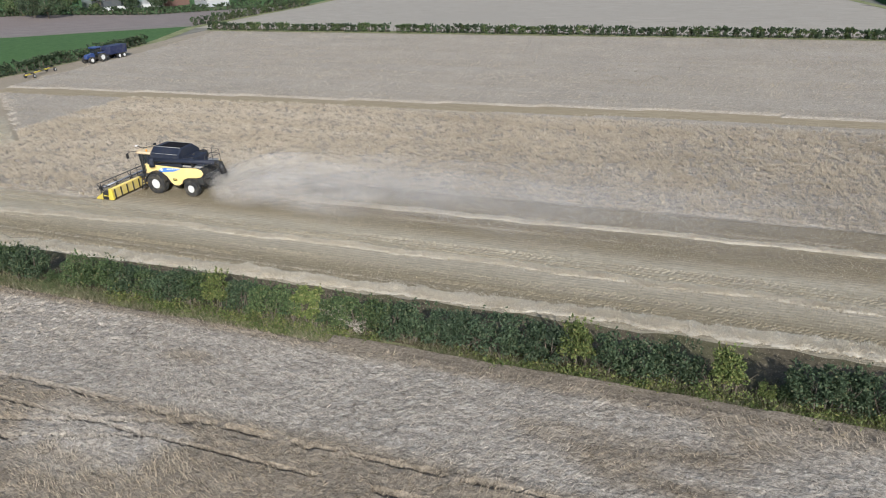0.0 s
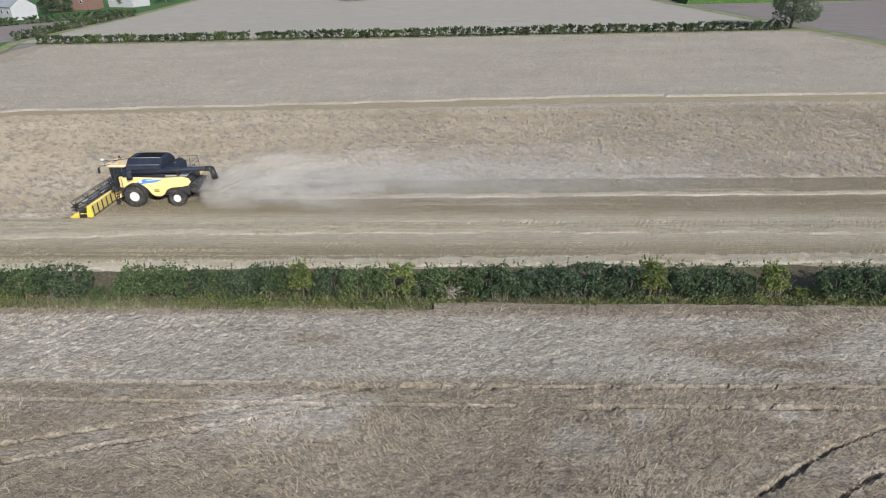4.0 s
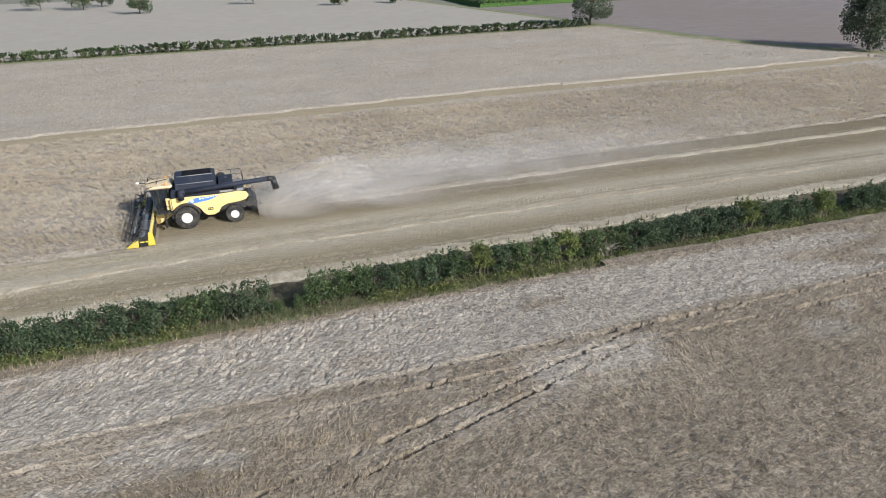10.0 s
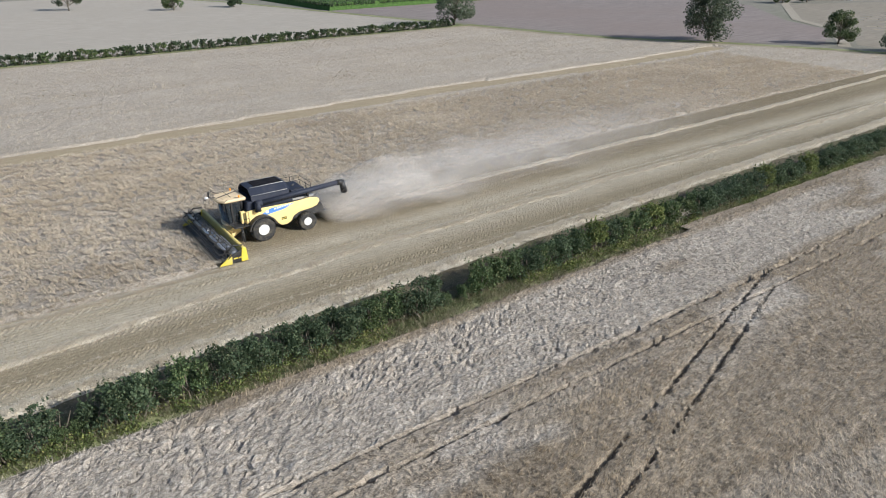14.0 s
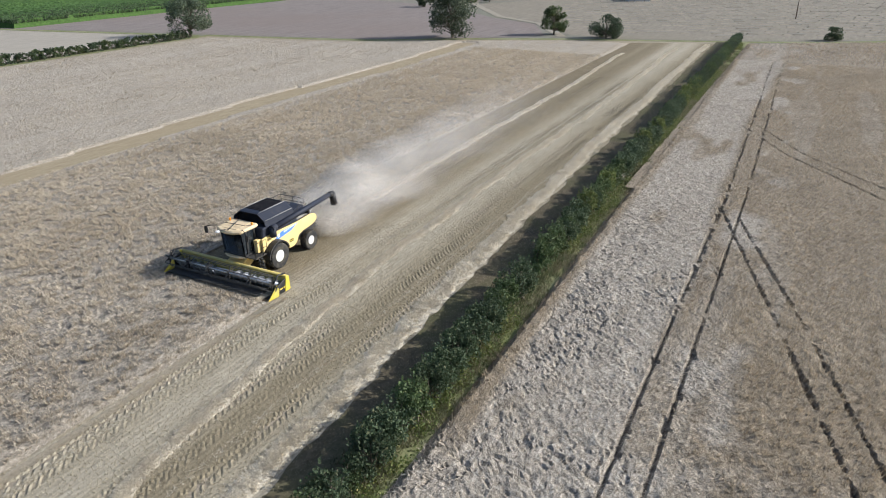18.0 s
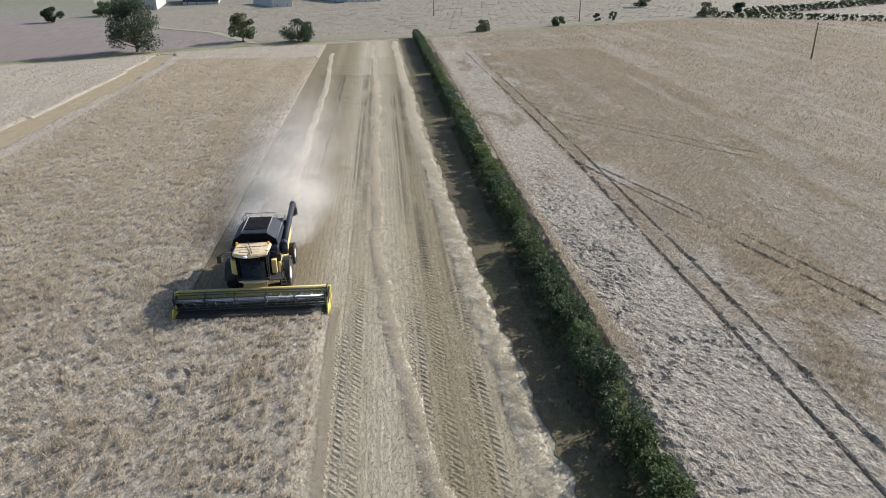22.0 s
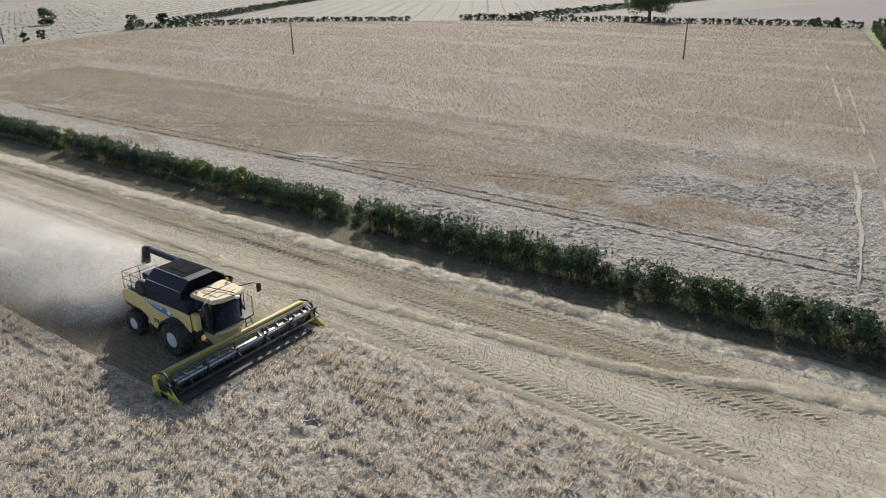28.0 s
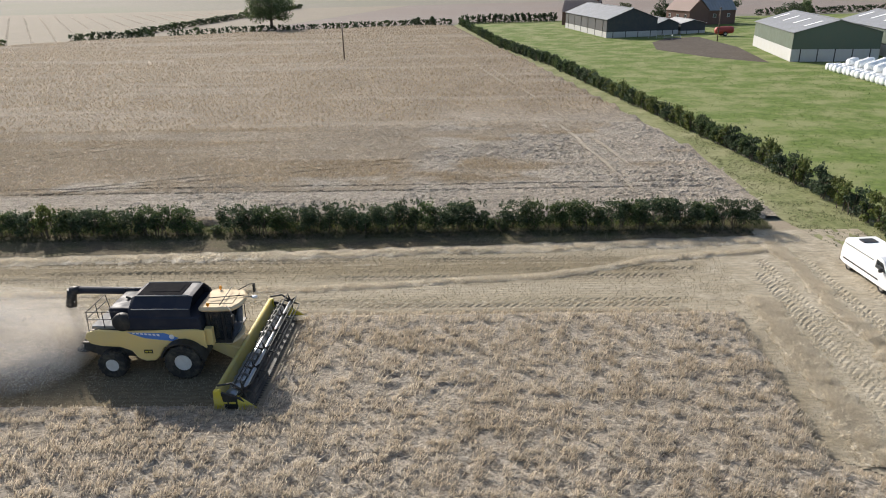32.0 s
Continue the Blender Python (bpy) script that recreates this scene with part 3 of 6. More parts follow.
def sow(name, region, field, count, height, n, h, lean, wid, mat, label, seed, laid, gap=None, skip=None, fade=6.0):
    """Stalks sown over a crop, leaning together as it lies."""
    r = np.random.default_rng(seed)
    x, y = r.uniform(region[0], region[1], count), r.uniform(region[2], region[3], count)
    k = inside(x, y, field)
    for line, w in gap or ():
        k &= line_gap(x, y, line) > w
    if skip:
        inner = np.minimum.reduce([x - skip[0], skip[1] - x, y - skip[2], skip[3] - y])
        k &= r.random(count) > np.clip(inner / fade + 0.5, 0, 1)
    else:
        inner = np.minimum.reduce([x - region[0], region[1] - x, y - region[2], region[3] - y])
        k &= r.random(count) < np.clip(inner / fade + 0.5, 0, 1)
    x, y = x[k], y[k]
    z = height(x, y) - 0.25 * h
    d = 7.0 * fnoise(x * 0.07, y * 0.07, seed + 1, 2) + 3.5 * fnoise(x * 0.45, y * 0.45, seed + 2, 2)
    flat = laid(x, y)
    hh = h * (0.6 + 0.8 * r.random(len(x))) * (1.15 - 0.5 * flat)
    ln = lean * (0.4 + 2.0 * flat)
    V, F = blades(x, y, z, r, n, hh, 0.35 * h + 0.04, ln, wid, d)
    return tagged(new(name, lay(mesh_np(name, V, F, mat), laid)), label, "barley stalks", "", "stuff")


def tufts(name, region, field, count, height, n, h, spread, wid, mat, label, seed, laid, skip=None, fade=6.0, gap=None, drill=0.5):
    """Standing barley: stools of stalks in drilled rows, each fanning out, with gaps between."""
    r = np.random.default_rng(seed)
    x, y = r.uniform(region[0], region[1], count), r.uniform(region[2], region[3], count)
    y = y + 0.10 * np.sin(2 * np.pi * y / drill)
    k = inside(x, y, field) & (r.random(count) < np.clip((fnoise(x * 2.1, y * 2.4, seed + 4, 3) - 0.38) * 5, 0.06, 1))
    for line, w in gap or ():
        k &= line_gap(x, y, line) > w
    box_ = skip or region
    inner = np.minimum.reduce([x - box_[0], box_[1] - x, y - box_[2], box_[3] - y])
    k &= (r.random(count) > np.clip(inner / fade + 0.5, 0, 1)) if skip else (r.random(count) < np.clip(inner / fade + 0.5, 0, 1))
    x, y = x[k], y[k]
    m = len(x)
    z = height(x, y) - 0.05
    a = r.uniform(0, 2 * np.pi, (m, n))
    drift = 2.4 + 2.0 * fnoise(x * 0.09, y * 0.09, seed + 1, 2)[:, None]
    hh = h * (0.78 + 0.45 * fnoise(x * 0.8, y * 0.8, seed + 9, 2))[:, None] * r.uniform(0.7, 1.2, (m, n))
    out = spread * r.uniform(0.5, 1.3, (m, n))
    tx, ty = out * np.cos(a) + 0.45 * hh * np.cos(drift), out * np.sin(a) + 0.45 * hh * np.sin(drift)
    w = wid * r.uniform(0.7, 1.3, (m, n)) / 2
    s_ = r.uniform(0, np.pi, (m, n))
    X, Y, Z = x[:, None] + 0.25 * tx, y[:, None] + 0.25 * ty, np.broadcast_to(z[:, None], (m, n))
    V = np.stack([np.stack([X, Y, Z], -1), np.stack([x[:, None] + tx - w * np.cos(s_), y[:, None] + ty - w * np.sin(s_), Z + hh * 0.9], -1),
                  np.stack([x[:, None] + tx + w * np.cos(s_), y[:, None] + ty + w * np.sin(s_), Z + hh], -1)], 2).reshape(-1, 3)
    return tagged(new(name, lay(mesh_np(name, V, np.arange(len(V)).reshape(-1, 3), mat), laid)), label, "barley stalks", "", "stuff")


sow("barley_stalks", NEAR_S, FIELD_S, 180000, south_height, 3, 0.24, 1.1, 0.042, M["stalk_s"], "bent ripe barley stalks with drooping ears", 5, laid_south, gap=[(t[0], t[1] * 0.6) for t in TRAMS_S], fade=24.0)
tufts("standing_stalks", NEAR_N, FIELD_N, 270000, h_n, 4, 0.27, 0.15, 0.030, M["stalk_n"], "ripe barley stalks standing in tufts", 6, laid_north, fade=5.0, gap=[(STRIPE, 2.0)])
sow("far_stalks", (-103, 112, -178, 27), FIELD_S, 140000, h_s, 2, 0.27, 1.3, 0.11, M["stalk_s"], "ripe barley stalks in the distance", 7, laid_south, skip=NEAR_S, fade=24.0)
sow("far_stalks", (-136, 62, 41, 146), FIELD_N, 60000, h_n, 2, 0.24, 1.3, 0.08, M["stalk_n"], "ripe barley stalks in the distance", 8, laid_north, gap=[(STRIPE, 2.0)], skip=NEAR_N, fade=5.0)

# ---- the lands beyond ----
sheet("far_stubble_field", [(-147, 152.5), (31, 151.5), (10, 262), (-17, 330), (-153, 330), (-146, 220)], 0.0, M["pale"], "pale harvested field beyond the far hedge", category="field")
sheet("tilled_field_east", [(35, 152), (41, 124), (45, 107), (55, 88), (67, 72), (92, 84), (104, 102), (136, 133), (159, 200), (151, 206), (16, 214), (25.83, 196)], 0.0, M["plough"], "grey tilled field", category="field")
sheet("row_stubble_east", [(72.5, 68), (69.13, 56), (76.5, 30), (86, 11), (96.89, -10), (107, -36), (117, -64), (259, -150), (338.86, -60), (303.97, 40), (191, 108), (146, 128), (107, 100), (94.89, 81)], 0.0, M["rows"], "pale stubble with straw rows", category="field")
sheet("green_ley_west", [(-135, 60), (-135.5, 92), (-139.5, 130), (-149, 155.5), (-184, 130), (-278, 90), (-348, 60)], 0.0, M["ley"], "bright green grass field", category="field")
sheet("tilled_field_west", [(-184, 131.5), (-150, 158), (-147, 212), (-185, 181), (-223, 178), (-318, 150), (-318, 108)], 0.004, M["plough"], "brown tilled field", category="field")
sheet("paddock_west", [(-149, 216), (-154, 330), (-418, 400), (-418, 140), (-318, 153), (-223, 181), (-185, 184)], 0.0, M["ley"], "green paddock below a farmstead", category="field")
sheet("pasture_southwest", [(-76, -186), (-80.7, -150), (-87.5, -101), (-95.5, -66), (-103.6, -14), (-108.6, 22), (-109.4, 33), (-100.7, 58), (-312.7, 58), (-312.7, -190)], 0.0, M["pasture"], "grazed green pasture with worn patches", category="pasture")
sheet("rows_south", [(120.5, -68), (94.5, -111), (40, -150), (28, -215), (14, -330), (340.5, -330), (340.5, -110)], 0.0, M["rows"], "pale stubble with straw rows", category="field")
sheet("pale_field_southeast", [(0.5, -167), (34.5, -154), (26.5, -215), (10.5, -330), (-45.5, -330)], 0.0, M["rows"], "pale harvested field", category="field")
sheet("tilled_field_south", [(-84, -190), (-64, -182), (-2, -168), (-46, -330), (-214, -340), (-284, -215), (-164, -195)], 0.0, M["plough"], "bare brown field beyond the oak", category="field")
sheet("grass_strip", [(-102.0, 25.6), (-102.2, 14), (-101.1, 1), (-98.7, -18), (-94.8, -44), (-90.4, -73), (-82.8, -114), (-73.3, -172), (-75.7, -184), (-80.3, -150), (-87.1, -101), (-95.1, -66), (-103.2, -14), (-108.2, 22), (-109.0, 34), (-105.7, 36), (-103.2, 31)], 0.015, M["verge"], "mown grass strip beside a hedge", category="grass")
sheet("hedge_verge", [(HEDGE_X0 - 1, 25.9), (74, 26.8), (74, 28.9), (-64, 28.3), (HEDGE_X0 - 1, 28.0)], 0.012, M["verge"], "rough grass under a field hedge", category="grass")
# dark sheet up to the straw row, painting the hedge's cast shade
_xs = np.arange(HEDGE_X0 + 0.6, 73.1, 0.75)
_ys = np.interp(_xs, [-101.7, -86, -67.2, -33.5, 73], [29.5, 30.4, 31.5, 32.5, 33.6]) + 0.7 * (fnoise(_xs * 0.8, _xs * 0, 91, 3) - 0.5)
sheet("hedge_foot", [(float(_xs[0]), 27.4), (73, 28.2)] + [(float(a), float(b)) for a, b in zip(_xs[::-1], _ys[::-1])], 0.045, M["hedge_shade_soil"], "weedy soil by a hedge, darkened to paint its shade", category="soil")
for nm, line, w, mat in (("boundary_bank", [(73, 31), (82, 10), (93.87, -10), (104, -36), (113, -66)], 2.6, "verge"), ("boundary_bank", [(113, -66), (91, -110), (38, -149), (0, -164), (-64, -180)], 3.2, "verge"),
                         ("boundary_bank", [(74, 30), (66.5, 54), (63, 66), (54, 87), (42, 107), (38.26, 123), (33.05, 149)], 2.4, "verge"), ("farm_track", [(32, 150), (23, 195), (10, 262), (-13, 330)], 2.6, "verge"),
                         ("farm_track", [(67.5, 68), (93.5, 83), (107.5, 101), (147.5, 128), (241.5, 168)], 2.4, "track"), ("farm_track", [(71.47, -118), (43.58, -137)], 6, "track"),
                         ("boundary_bank", [(-136, 74), (-134.5, 92), (-138, 130), (-147, 153), (-146.5, 214), (-154, 330)], 3.0, "verge"), ("boundary_bank", [(-139, 149.5), (32, 148.6)], 3.6, "verge")):
    pts = [Vector(p) for p in line]
    nrm = []
    for i in range(len(pts)):
        d = (pts[min(i + 1, len(pts) - 1)] - pts[max(i - 1, 0)]).normalized()
        nrm.append(Vector((-d.y, d.x)) * w / 2)
    sheet(nm, [tuple(p + n) for p, n in zip(pts, nrm)] + [tuple(p - n) for p, n in reversed(list(zip(pts, nrm)))], 0.022, M[mat],
          "dry grassy boundary bank" if mat == "verge" else "pale stone farm track", category="bank" if mat == "verge" else "track")


# ---- the cut strip: wheel marks, stubble, straw ----
def wheelmarks(x, y, along, rows):
    z = 0
    for c, x0, x1 in rows:
        d = np.abs(y - c)
        on = (d < 0.36) & (along > x0) & (along < x1)
        lug = 0.5 + 0.5 * np.sin(2 * np.pi * (along + np.where(y > c, 1, -1) * (y - c) * 0.9 + np.where(y > c, 0.0, 0.21)) / 0.42)
        fade = np.clip(fnoise(along * 0.15, c, int(c * 10), 2) * 2.4 - 0.5, 0.15, 1)
        z = np.where(on, (-0.045 + 0.075 * lug * (d > 0.05)) * fade, z)
    return z


MARKS = [(36.3, -91, 60), (39.7, -91, 60), (33.5, -95, 60), (35.2, -93, 60), (40.5, -90, 60), (44.4, TIP + 9, 50), (47.7, TIP + 9, 50)]


def strip_height(x, y):
    return 0.03 + 0.05 * (fnoise(x * 0.8, y * 1.6, 3, 3) - 0.5) + wheelmarks(x, y, x, MARKS)


V, F = height_grid(-95, 18, 29.0, 50.4, 0.15, strip_height, lambda x, y: (y < 41.7) | (x > TIP + 2.2))
tagged(new("stubble_strip", mesh_np("stubble_strip", V, F, M["stubble_band"])), "cut stubble with tyre marks beside straw rows", "stubble", "", "structure")
sheet("stubble_strip_far", [(18, 29), (70, 30.5), (63, 50.4), (18, 50.4)], 0.028, M["stubble_band"], "cut stubble in long bands", category="stubble")
HEAD = [(-96.6, 36, 140), (-97.6, 34, 140), (-100.4, 33, 140), (-102.2, 33, 140)]
V, F = height_grid(-106.7, -91.7, 28.5, 66, 0.15, lambda x, y: 0.034 + 0.05 * (fnoise(x * 1.6, y * 0.8, 4, 3) - 0.5) + 0.7 * wheelmarks(y, x, y, HEAD), lambda x, y: (y < 54.0 + 0.72 * (-93 - x)) & ((x < -94.65) | (y > 41.6) & (x < -91.9 + 0.02 * (y - 41) + 0.3 * (fnoise(y * 0.8, y * 0, 6, 2) - 0.5))))
tagged(new("headland", mesh_np("headland", V, F, M["stubble_band"])), "cut headland with tyre marks and scattered straw", "stubble", "", "structure")


def rows_of_stubble(name, x0, x1, y0, y1, r, keep, label):
    ys, xs = np.arange(y0, y1, 0.165), np.arange(x0, x1, 0.14)
    X, Y = np.meshgrid(xs, ys)
    X, Y = X.ravel() + r.normal(0, 0.09, X.size), Y.ravel() + r.normal(0, 0.035, X.size)
    k = keep(X, Y) & (r.random(X.size) < 0.35 + 0.9 * fnoise(X * 0.3, Y * 0.6, 61, 2))
    X, Y = X[k], Y[k]
    V, F = blades(X, Y, np.full(len(X), 0.02), r, 2, np.full(len(X), 0.10), 0.04, np.full(len(X), 0.8), 0.036)
    return tagged(new(name, mesh_np(name, V, F, M["stub"])), label, "stubble", "", "stuff")


rows_of_stubble("stubble_rows", -95, 40, 29.6, 41.6, np.random.default_rng(21), lambda x, y: (strip_height(x, y) > -0.03), "rows of short cut barley stubble")
rows_of_stubble("stubble_rows", TIP + 2.5, 30, 41.6, 50.3, np.random.default_rng(22), lambda x, y: x > -500, "rows of short cut barley stubble")


def windrow(name, line, wide, tall, wiggle, seed, count, label, ragged=0.3):
    """A row of threshed straw: a lumpy ridge with loose straws over it."""
    r = np.random.default_rng(seed)
    pts = np.array(line, float)
    seg = np.hypot(*np.diff(pts, axis=0).T)
    s = np.concatenate([[0], np.cumsum(seg)])
    S = np.arange(0, s[-1], 0.14)
    cx, cy = np.interp(S, s, pts[:, 0]), np.interp(S, s, pts[:, 1])
    tx, ty = np.gradient(cx), np.gradient(cy)
    tl = np.hypot(tx, ty)
    nx, ny = -ty / tl, tx / tl
    off = wiggle * (fnoise(S * 0.09, S * 0, seed, 3) - 0.5) * 2 + 0.3 * (fnoise(S * 0.45, S * 0, seed + 5, 2) - 0.5)
    w = wide / 2 * (1 - ragged + 2 * ragged * fnoise(S * 1.5, S * 0, seed + 1, 3))
    K = np.linspace(-1, 1, 11)
    U, A = np.meshgrid(K, np.arange(len(S)))
    X = cx[A] + nx[A] * (off[A] + U * w[A])
    Y = cy[A] + ny[A] * (off[A] + U * w[A])
    H = tall * (1 - U ** 2) ** 0.8 * (0.2 + 1.6 * fnoise(X * 1.9, Y * 1.9, seed + 2, 3)) + 0.045 * (fnoise(X * 6, Y * 6, seed + 3, 2) - 0.3)
    Z = np.where(np.abs(U) > 0.98, -0.02, H)
    idx = np.arange(X.size).reshape(X.shape)
    Fq = np.stack([idx[:-1, :-1], idx[1:, :-1], idx[1:, 1:], idx[:-1, 1:]], -1).reshape(-1, 4)
    top = thing(name, pose(0, 0, 0), label, "straw row", "rows of straw")
    part("ridge", mesh_np("ridge", np.stack([X.ravel(), Y.ravel(), Z.ravel()], -1), Fq, M["straw_bed"], True), None, top)
    i, u = r.integers(0, len(S), count), np.clip(r.normal(0, 0.55, count), -1.5, 1.5)
    bx, by = cx[i] + nx[i] * (off[i] + u * w[i]), cy[i] + ny[i] * (off[i] + u * w[i])
    bz = tall * np.clip(1 - u ** 2, 0.05, 1) ** 0.8 * (0.2 + 1.6 * fnoise(bx * 1.9, by * 1.9, seed + 2, 3)) - 0.01
    lump = np.clip((fnoise(bx * 1.1, by * 1.1, seed + 8, 2) - 0.3) * 2.6, 0.25, 1.4)
    Vb, Fb = blades(bx, by, bz, r, 3, 0.06 + 0.9 * tall * lump * np.clip(1.2 - u * u, 0.2, 1), 0.13, np.full(count, 1.8), 0.045)
    st = part("loose_straw", mesh_np("loose_straw", Vb, Fb, M["straw"]), None, top)
    st["kind"] = "stuff"
    return top


windrow("straw_row", [(-98.5, 32.2), (-94, 32.9), (-90.5, 33.8), (-86, 35.8), (-80, 37.0), (-70, 37.9), (-58, 38.3), (-20, 38.5), (8, 38.8), (58, 39.8)], 1.0, 0.075, 0.55, 41, 48000, "pale winding row of threshed barley straw")
windrow("straw_row", [(-101.67, 30.3), (-85.88, 31.3), (-66.6, 32.4), (-33.34, 33.5), (66.5, 34.7)], 1.6, 0.10, 0.4, 42, 52000, "ragged pale straw row along a hedge", 0.45)
windrow("straw_row", [(TIP + 10.4, 46.1), (-20, 46.3), (46, 47.8)], 0.9, 0.1, 0.5, 43, 17000, "fresh pale row of straw dropped by a combine")
windrow("straw_row", [(-95.0, 39.5), (-94.9, 46), (-94.7, 54.4)], 1.9, 0.09, 0.4, 44, 16000, "wide pale straw row on the headland", 0.5)
windrow("straw_row", [(-99.4, 31), (-98.9, 40), (-98.6, 56.5)], 1.5, 0.08, 0.5, 45, 14000, "pale straw row on the headland", 0.6)
for y0, n in ((34.3, 3000), (41.0, 9000), (42.1, 6000), (39.9, 5000)):
    r = np.random.default_rng(int(y0 * 10))
    x1 = 45 if y0 < 41 else TIP + 1
    x = r.uniform(-91, x1, n)
    y = y0 + 0.35 * (fnoise(x * 0.12, x * 0, int(y0), 2) - 0.5) + r.normal(0, 0.09, n)
    V, F = blades(x, y, np.full(n, 0.04 if y0 < 41.5 else 0.2), r, 3, np.full(n, 0.06), 0.12, np.full(n, 4.0), 0.03)
    tagged(new("straw_line", mesh_np("straw_line", V, F, M["straw"])), "thin line of pale straw on stubble", "straw", "", "stuff")


# ---- rough grass under the hedges ----
def grass(name, x0, x1, y0, y1, count, h, mat, seed, label, keep=None):
    r = np.random.default_rng(seed)
    x, y = r.uniform(x0, x1, count), r.uniform(y0, y1, count)
    k = fnoise(x * 0.5, y * 0.8, seed, 2) > 0.36
    if keep is not None:
        k &= keep(x, y)
    x, y = x[k], y[k]
    V, F = blades(x, y, np.zeros(len(x)), r, 5, h * (0.5 + r.random(len(x))), 0.16, np.full(len(x), 0.7), 0.035)
    return tagged(new(name, mesh_np(name, V, F, mat)), label, "grass", "", "stuff")


grass("verge_grass", -100.7, 64, 26.1, 27.9, 15000, 0.26, M["blade"], 71, "green and seeding verge grass at a hedge foot", lambda x, y: (y < 27.5 + 0.006 * (x + 100.7)) & (y > 26.35 + 0.005 * (x + 100.7) + 0.5 * (fnoise(x * 0.4, x * 0, 79, 2) - 0.5)))
grass("verge_grass", -100.7, 40, 27.0, 28.2, 5000, 0.3, M["blade"], 72, "green grass growing under a hedge")
grass("dry_grass", -100.7, 40, 26.2, 28.4, 6000, 0.36, M["blade_dry"], 73, "dry seeding grass at a hedge foot")
grass("strip_grass", -109, -90, -60, 34, 22000, 0.16, M["blade"], 74, "mown grass strip with pale tufts", lambda x, y: inside(x, y, [(-102.4, 28), (-102.8, -13), (-99, -40), (-96, -60), (-98.7, -60), (-106.1, -11), (-109.2, 22), (-108.7, 34), (-103.7, 33)]))


def far_rows(name, poly, angle, gap, label, seed, wide=1.1, tall=0.3):
    """Broken rows of straw over a far stubble field."""
    r = np.random.default_rng(seed)
    xs, ys = [p[0] for p in poly], [p[1] for p in poly]
    c, s_ = math.cos(radians(angle)), math.sin(radians(angle))
    V, F = [], []
    for k in np.arange(-300, 300, gap):
        for u in np.arange(-300, 300, 2.6):
            x, y = (min(xs) + max(xs)) / 2 + u * c - k * s_, (min(ys) + max(ys)) / 2 + u * s_ + k * c
            x, y = x + r.normal(0, 0.15), y + r.normal(0, 0.15)
            if r.random() < 0.22 or not inside(np.array([x]), np.array([y]), poly)[0]:
                continue
            L, w, h = r.uniform(1.0, 1.5), wide / 2 * r.uniform(0.7, 1.2), tall * r.uniform(0.6, 1.2)
            b = len(V)
            for du, dv, z in ((-L, -w, 0), (L, -w, 0), (L, w, 0), (-L, w, 0), (-L * 0.7, 0, h), (L * 0.7, 0, h)):
                V.append((x + du * c - dv * s_, y + du * s_ + dv * c, z))
            F += [(b, b + 1, b + 5, b + 4), (b + 2, b + 3, b + 4, b + 5), (b + 1, b + 2, b + 5, b + 5), (b + 3, b, b + 4, b + 4)]
    F = [q for q in F if len(set(q)) == 4]
    return tagged(new(name, mesh_np(name, V, F, M["straw_far"])), label, "straw rows", "", "stuff")


far_rows("far_straw_rows", [(80.5, 60), (82.5, 32), (90.5, 11), (100.5, -10), (108.5, -36), (116.5, -62), (236.5, -120), (296.5, -50), (286.5, 30), (186.5, 100), (116.5, 92)], -74, 6.0, "broken rows of straw on a far stubble field", 51)
far_rows("far_straw_rows", [(123, -72), (99, -110), (41, -150), (31, -206), (21, -300), (311, -300), (311, -120)], -58, 7.0, "broken rows of straw on a far stubble field", 52)
for k, line in enumerate(([(-92.9, 25), (-92.3, 16), (-90.3, -1), (-87.4, -21), (-84, -42), (-78.6, -74), (-66, -132)], [(-95.0, 25), (-94.3, 14), (-92.1, -1), (-89.2, -20), (-85.8, -42), (-80.5, -74), (-68, -132)])):
    pts = np.array(line, float)
    s_ = np.concatenate([[0], np.cumsum(np.hypot(*np.diff(pts, axis=0).T))])
    S = np.arange(0, s_[-1], 0.35)
    cx, cy = np.interp(S, s_, pts[:, 0]) + 0.3 * (fnoise(S * 0.2, S * 0, 61 + k, 2) - 0.5), np.interp(S, s_, pts[:, 1])
    half = 0.17 * np.clip((fnoise(S * 0.11, S * 0, 63 + k, 3) - 0.36) * 5, 0, 1) * (0.5 + fnoise(S * 1.6, S * 0, 65 + k, 2))
    V = np.concatenate([np.stack([cx - half, cy, np.full(len(S), 0.53)], -1), np.stack([cx + half, cy, np.full(len(S), 0.53)], -1)])
    a = np.nonzero((half[:-1] > 0.02) & (half[1:] > 0.02))[0]
    n_ = len(S)
    tagged(new("wheeling", mesh_np("wheeling", V, np.stack([a, a + 1, a + 1 + n_, a + n_], -1), M["wheel"])), "pale broken wheeling flattened through barley", "wheeling", "", "structure")
sheet("mud_patch", [(-121.7, -88), (-128.7, -72), (-136.7, -62), (-140.7, -90), (-139.7, -116), (-130.7, -114), (-124.7, -104)], 0.006, M["mud"], "dark trodden mud by farm sheds", category="mud")
grass("pasture_grass", -173, -83, -150, 30, 16000, 0.22, M["pasture_blade"], 75, "tussocks of grazed pasture grass", lambda x, y: inside(x, y, [(-82.2, -150), (-97, -66), (-104.6, -14), (-109.8, 30), (-172.7, 30), (-172.7, -50), (-132.7, -60), (-118.7, -100), (-110.7, -150)]))
grass("shade_weeds", -100.7, 64, 28.0, 29.7, 9000, 0.22, M["blade_shade"], 76, "weeds by a hedge, darkened to paint its shade", lambda x, y: y < 29.3 + 0.004 * (x + 100.7))

# stubble rows on the western headland run the other way
r = np.random.default_rng(23)
X, Y = np.meshgrid(np.arange(-102.7, -92.3, 0.165), np.arange(42, 72, 0.15))
